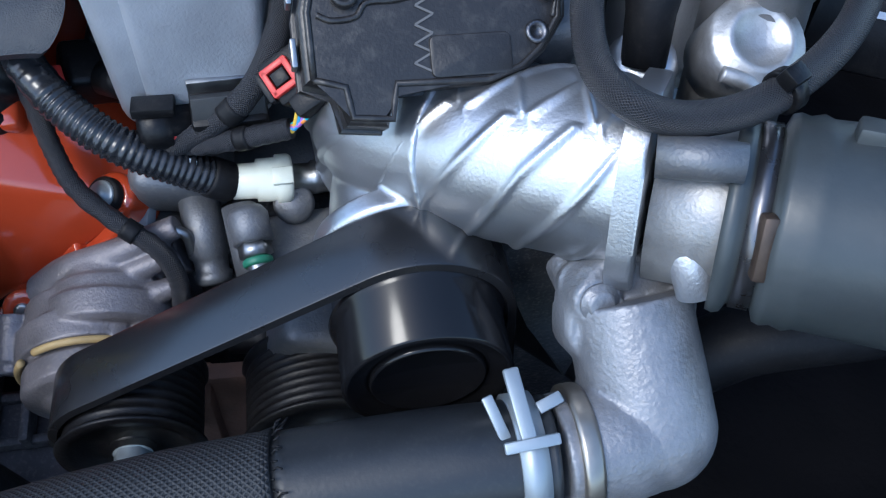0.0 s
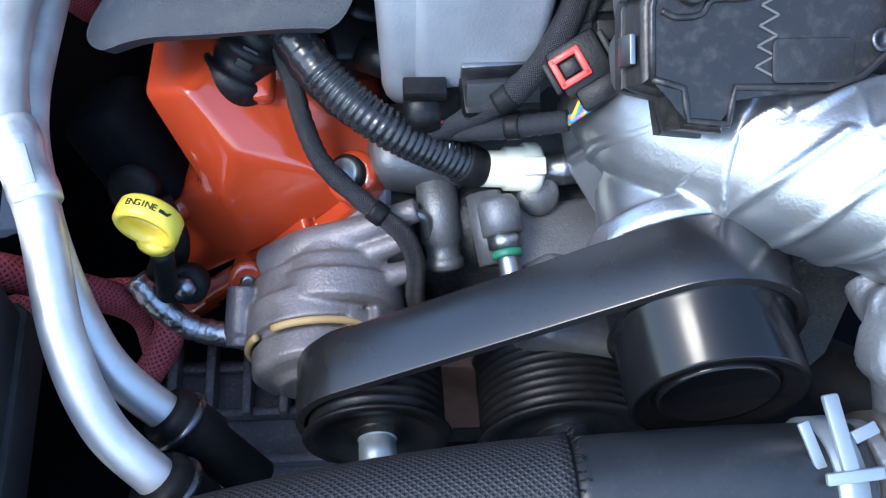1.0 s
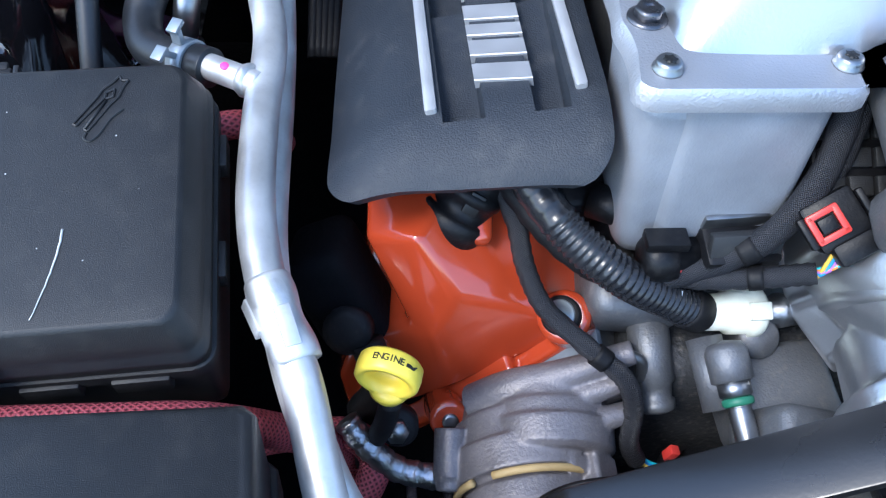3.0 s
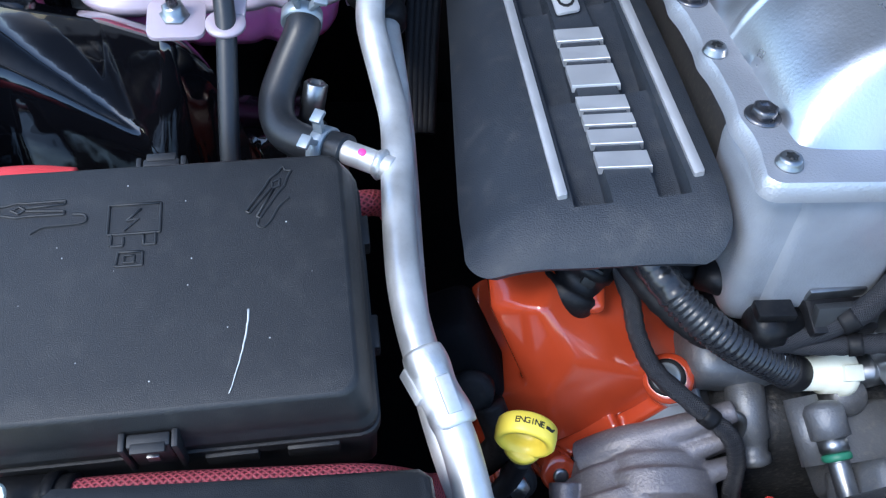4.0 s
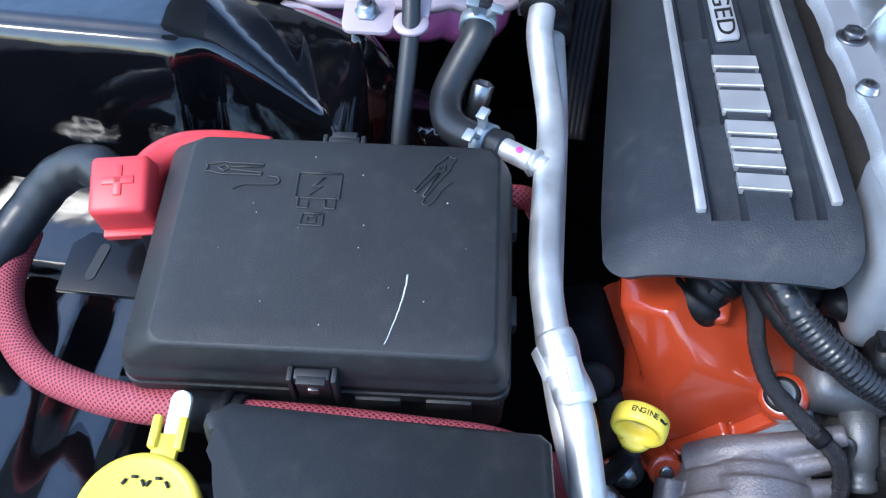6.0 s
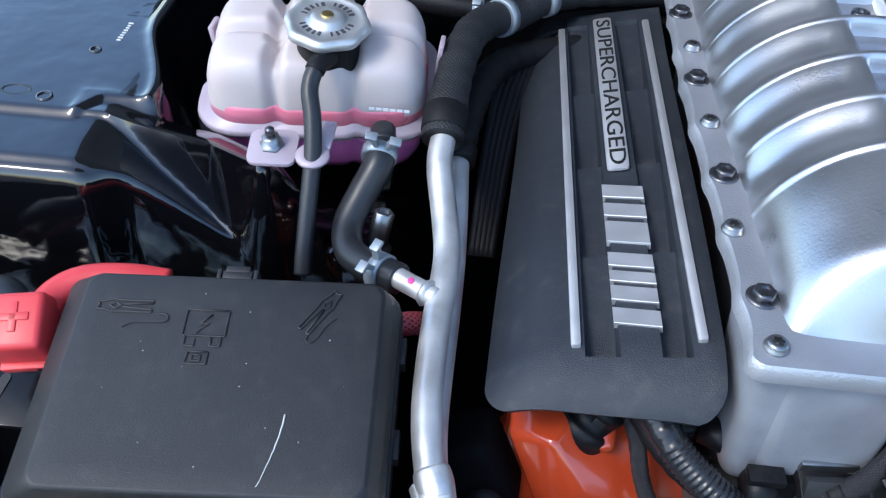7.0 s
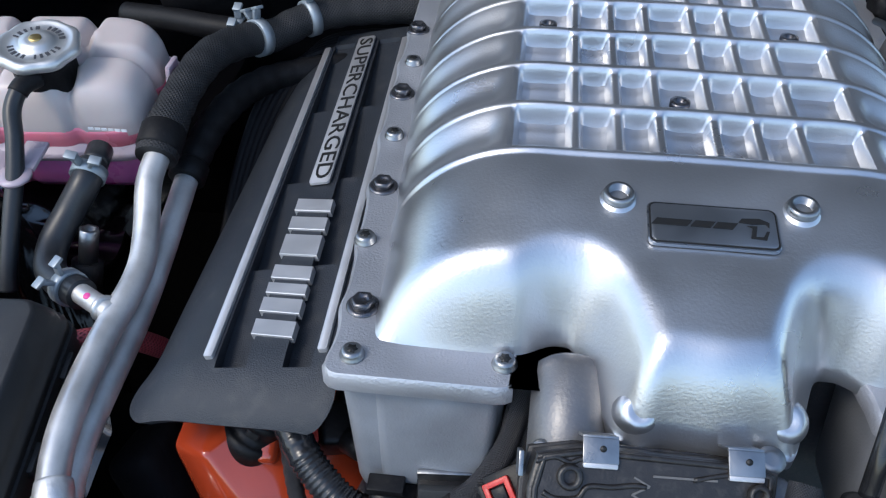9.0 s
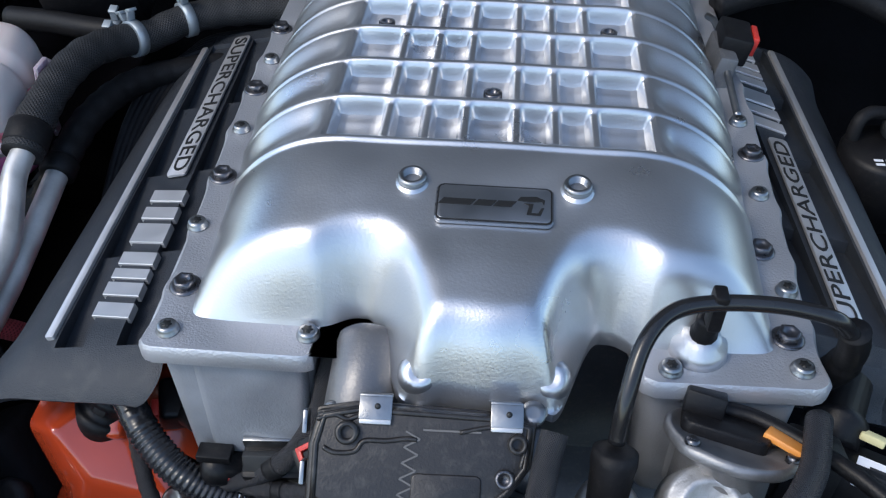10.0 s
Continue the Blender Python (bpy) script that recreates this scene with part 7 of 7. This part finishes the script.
# ---- washer filler ----
def washer():
    t = thing("washer_filler", "yellow washer fluid cap on a cream filler neck", "washer cap", (-0.57, -0.165, 0.76))
    m = axes((-0.5685, -0.164, 0.785), (0.02, -0.22, 0.97), (1, 0.05, 0))
    cap = part("cap", lathe([(0.030, -0.012), (0.0325, -0.010), (0.0330, -0.002), (0.0325, 0.001), (0.0305, 0.0025), (0.0285, 0.0022), (0.026, 0.0016), (0, 0.0022)], m, 48), YELLOW, t)
    part("hinge", box((0.014, 0.016, 0.005), m @ Matrix.Translation((0.006, 0.036, -0.002)), 0.0015), YELLOW, cap)
    for sx in (-1, 1):
        part("hinge_arm", box((0.0045, 0.018, 0.007), m @ Matrix.Translation((0.0065 + sx * 0.007, 0.044, 0.0)), 0.0012), YELLOW, cap)
    part("tongue", prism(rounded(0.011, 0.030, 0.0052), -0.0015, 0.0015, m @ Matrix.Translation((0.010, 0.052, 0.001)) @ pose(0, 0, 0, 20, 0, -6), 0.0006), WHITEPL, t)
    part("front_tab", box((0.016, 0.008, 0.006), m @ Matrix.Translation((-0.010, -0.033, -0.006)), 0.0015), YELLOW, cap)
    part("neck", lathe([(0.029, -0.10), (0.029, -0.012), (0.030, -0.011)], axes((-0.566, -0.166, 0.785), (0.0, -0.22, 0.97)), 40), WHITEPL, t, "cream translucent neck")

    def stroke(pts, w=0.0009):
        b = None
        for p, q in zip(pts, pts[1:]):
            a, c = m @ Vector((*p, 0.0026)), m @ Vector((*q, 0.0026))
            b = join(b, sweep([a, (a + c) / 2, c], w, 6))
        return b
    arc0 = [(0.0185 * k / 6, 0.0065 - 0.0055 * (k / 6) ** 2) for k in range(6, -7, -1)]
    arc1 = [(0.0105 * k / 5, -0.0100 - 0.0035 * (k / 5) ** 2) for k in range(-5, 6)]
    part("screen_sign", stroke(arc0 + arc1 + arc0[:1]), INK, cap)
    for k in range(5):
        part("jet_dash", stroke([(0.0, -0.0155 + 0.0052 * k), (0.0006, -0.0128 + 0.0052 * k)]), INK, cap)
    for sx in (-1, 1):
        for k in range(3):
            a0, a1 = radians(20 + 55 * k), radians(50 + 55 * k)
            part("spray_dash", stroke([(0.0015 + sx * 0.0062 + 0.0062 * math.cos(a0), 0.0125 + 0.007 * math.sin(a0)), (0.0015 + sx * 0.0062 + 0.0062 * math.cos(a1), 0.0125 + 0.007 * math.sin(a1))]), INK, cap)


washer()


# ---- right side of the bay ----
def right_side():
    t = thing("position_sensor", "black sensor with a red locking tab on the lid's flank", "sensor", (0.185, 0.36, 0.91))
    part("body", box((0.016, 0.05, 0.030), pose(0.183, 0.335, 0.912, 0, 10, 0), 0.003), CASTDULL, t)
    part("plug", box((0.026, 0.040, 0.024), pose(0.193, 0.345, 0.925, 0, 10, -5), 0.003), DARKPL, t)
    part("lock", box((0.005, 0.026, 0.016), pose(0.209, 0.345, 0.926, 0, 10, -5), 0.001), REDCLIP, t, "red lock tab")
    part("rod", sweep(spline([(0.182, 0.40, 0.92), (0.184, 0.37, 0.925), (0.186, 0.30, 0.912), (0.188, 0.262, 0.903)]), 0.0030, 10), STEEL, t)
    t2 = thing("fluid_reservoir", "black fluid reservoir with a silver fitting", "reservoir", (0.34, 0.33, 0.82))
    part("pot", lathe([(0.040, -0.06), (0.040, 0.0), (0.036, 0.006), (0, 0.006)], axes((0.345, 0.325, 0.835), (0, 0, 1)), 32), DARKPL, t2)
    part("fitting", lathe([(0.022, 0), (0.022, 0.028), (0.016, 0.032), (0.010, 0.034), (0.010, 0.044), (0, 0.045)], axes((0.365, 0.345, 0.842), (0.0, 0, 1)), 24), CASTDULL, t2)
    part("pipe", sweep(spline([(0.318, 0.335, 0.80), (0.316, 0.338, 0.85), (0.326, 0.345, 0.862), (0.345, 0.35, 0.86)]), 0.006, 14), RUBBER, t2)
    b = None
    for k in range(3):
        for j in range(2):
            b = box((0.0075, 0.003, 0.0004), pose(0.329 + 0.010 * k, 0.303 - 0.006 * j, 0.8415), 0, b)
    part("print", b, WHITEINK, t2, "pale printed bars")
    t3 = thing("heater_hose", "black hose with a pale mark across the rear", "hose", (0.3, 0.5, 0.90), "coolant hoses")
    part("tube", sweep(spline([(0.20, 0.455, 0.905), (0.25, 0.470, 0.915), (0.31, 0.475, 0.92), (0.38, 0.45, 0.90), (0.46, 0.40, 0.88)]), 0.013, 20), RUBBER, t3)
    part("paint_mark", sweep(spline([(0.300, 0.462, 0.9305), (0.312, 0.463, 0.932), (0.322, 0.462, 0.9305)]), 0.0022, 8), WHITEINK, t3, "pale paint mark")
    t4 = thing("valve_cover_hose", "black ribbed hose end beside an engine cover", "hose", (0.21, 0.0, 0.86))
    part("end", lathe([(0.016, 0), (0.016, 0.01), (0.019, 0.012), (0.019, 0.018), (0.015, 0.02), (0.014, 0.05)], axes((0.205, -0.008, 0.85), (0.4, 0.8, 0.1)), 24), DARKPL, t4)
    # fan shroud in front, near-black to carry the shade of the void
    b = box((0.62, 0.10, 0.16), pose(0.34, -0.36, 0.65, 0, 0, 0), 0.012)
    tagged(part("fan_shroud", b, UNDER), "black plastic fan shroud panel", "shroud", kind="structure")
    t5 = thing("lower_hose", "black moulded hose low beside the block", "hose", (0.2, -0.15, 0.70))
    part("tube", sweep(spline([(0.05, -0.03, 0.60), (0.10, -0.12, 0.66), (0.16, -0.13, 0.70), (0.24, -0.13, 0.705), (0.29, -0.10, 0.68), (0.29, -0.02, 0.63), (0.16, 0.05, 0.58)]), 0.022, 18), RUBBER, t5)
    part("clip", box((0.05, 0.02, 0.008), pose(0.20, -0.13, 0.727, 10, 0, 0), 0.002), DARKPL, t5)


right_side()
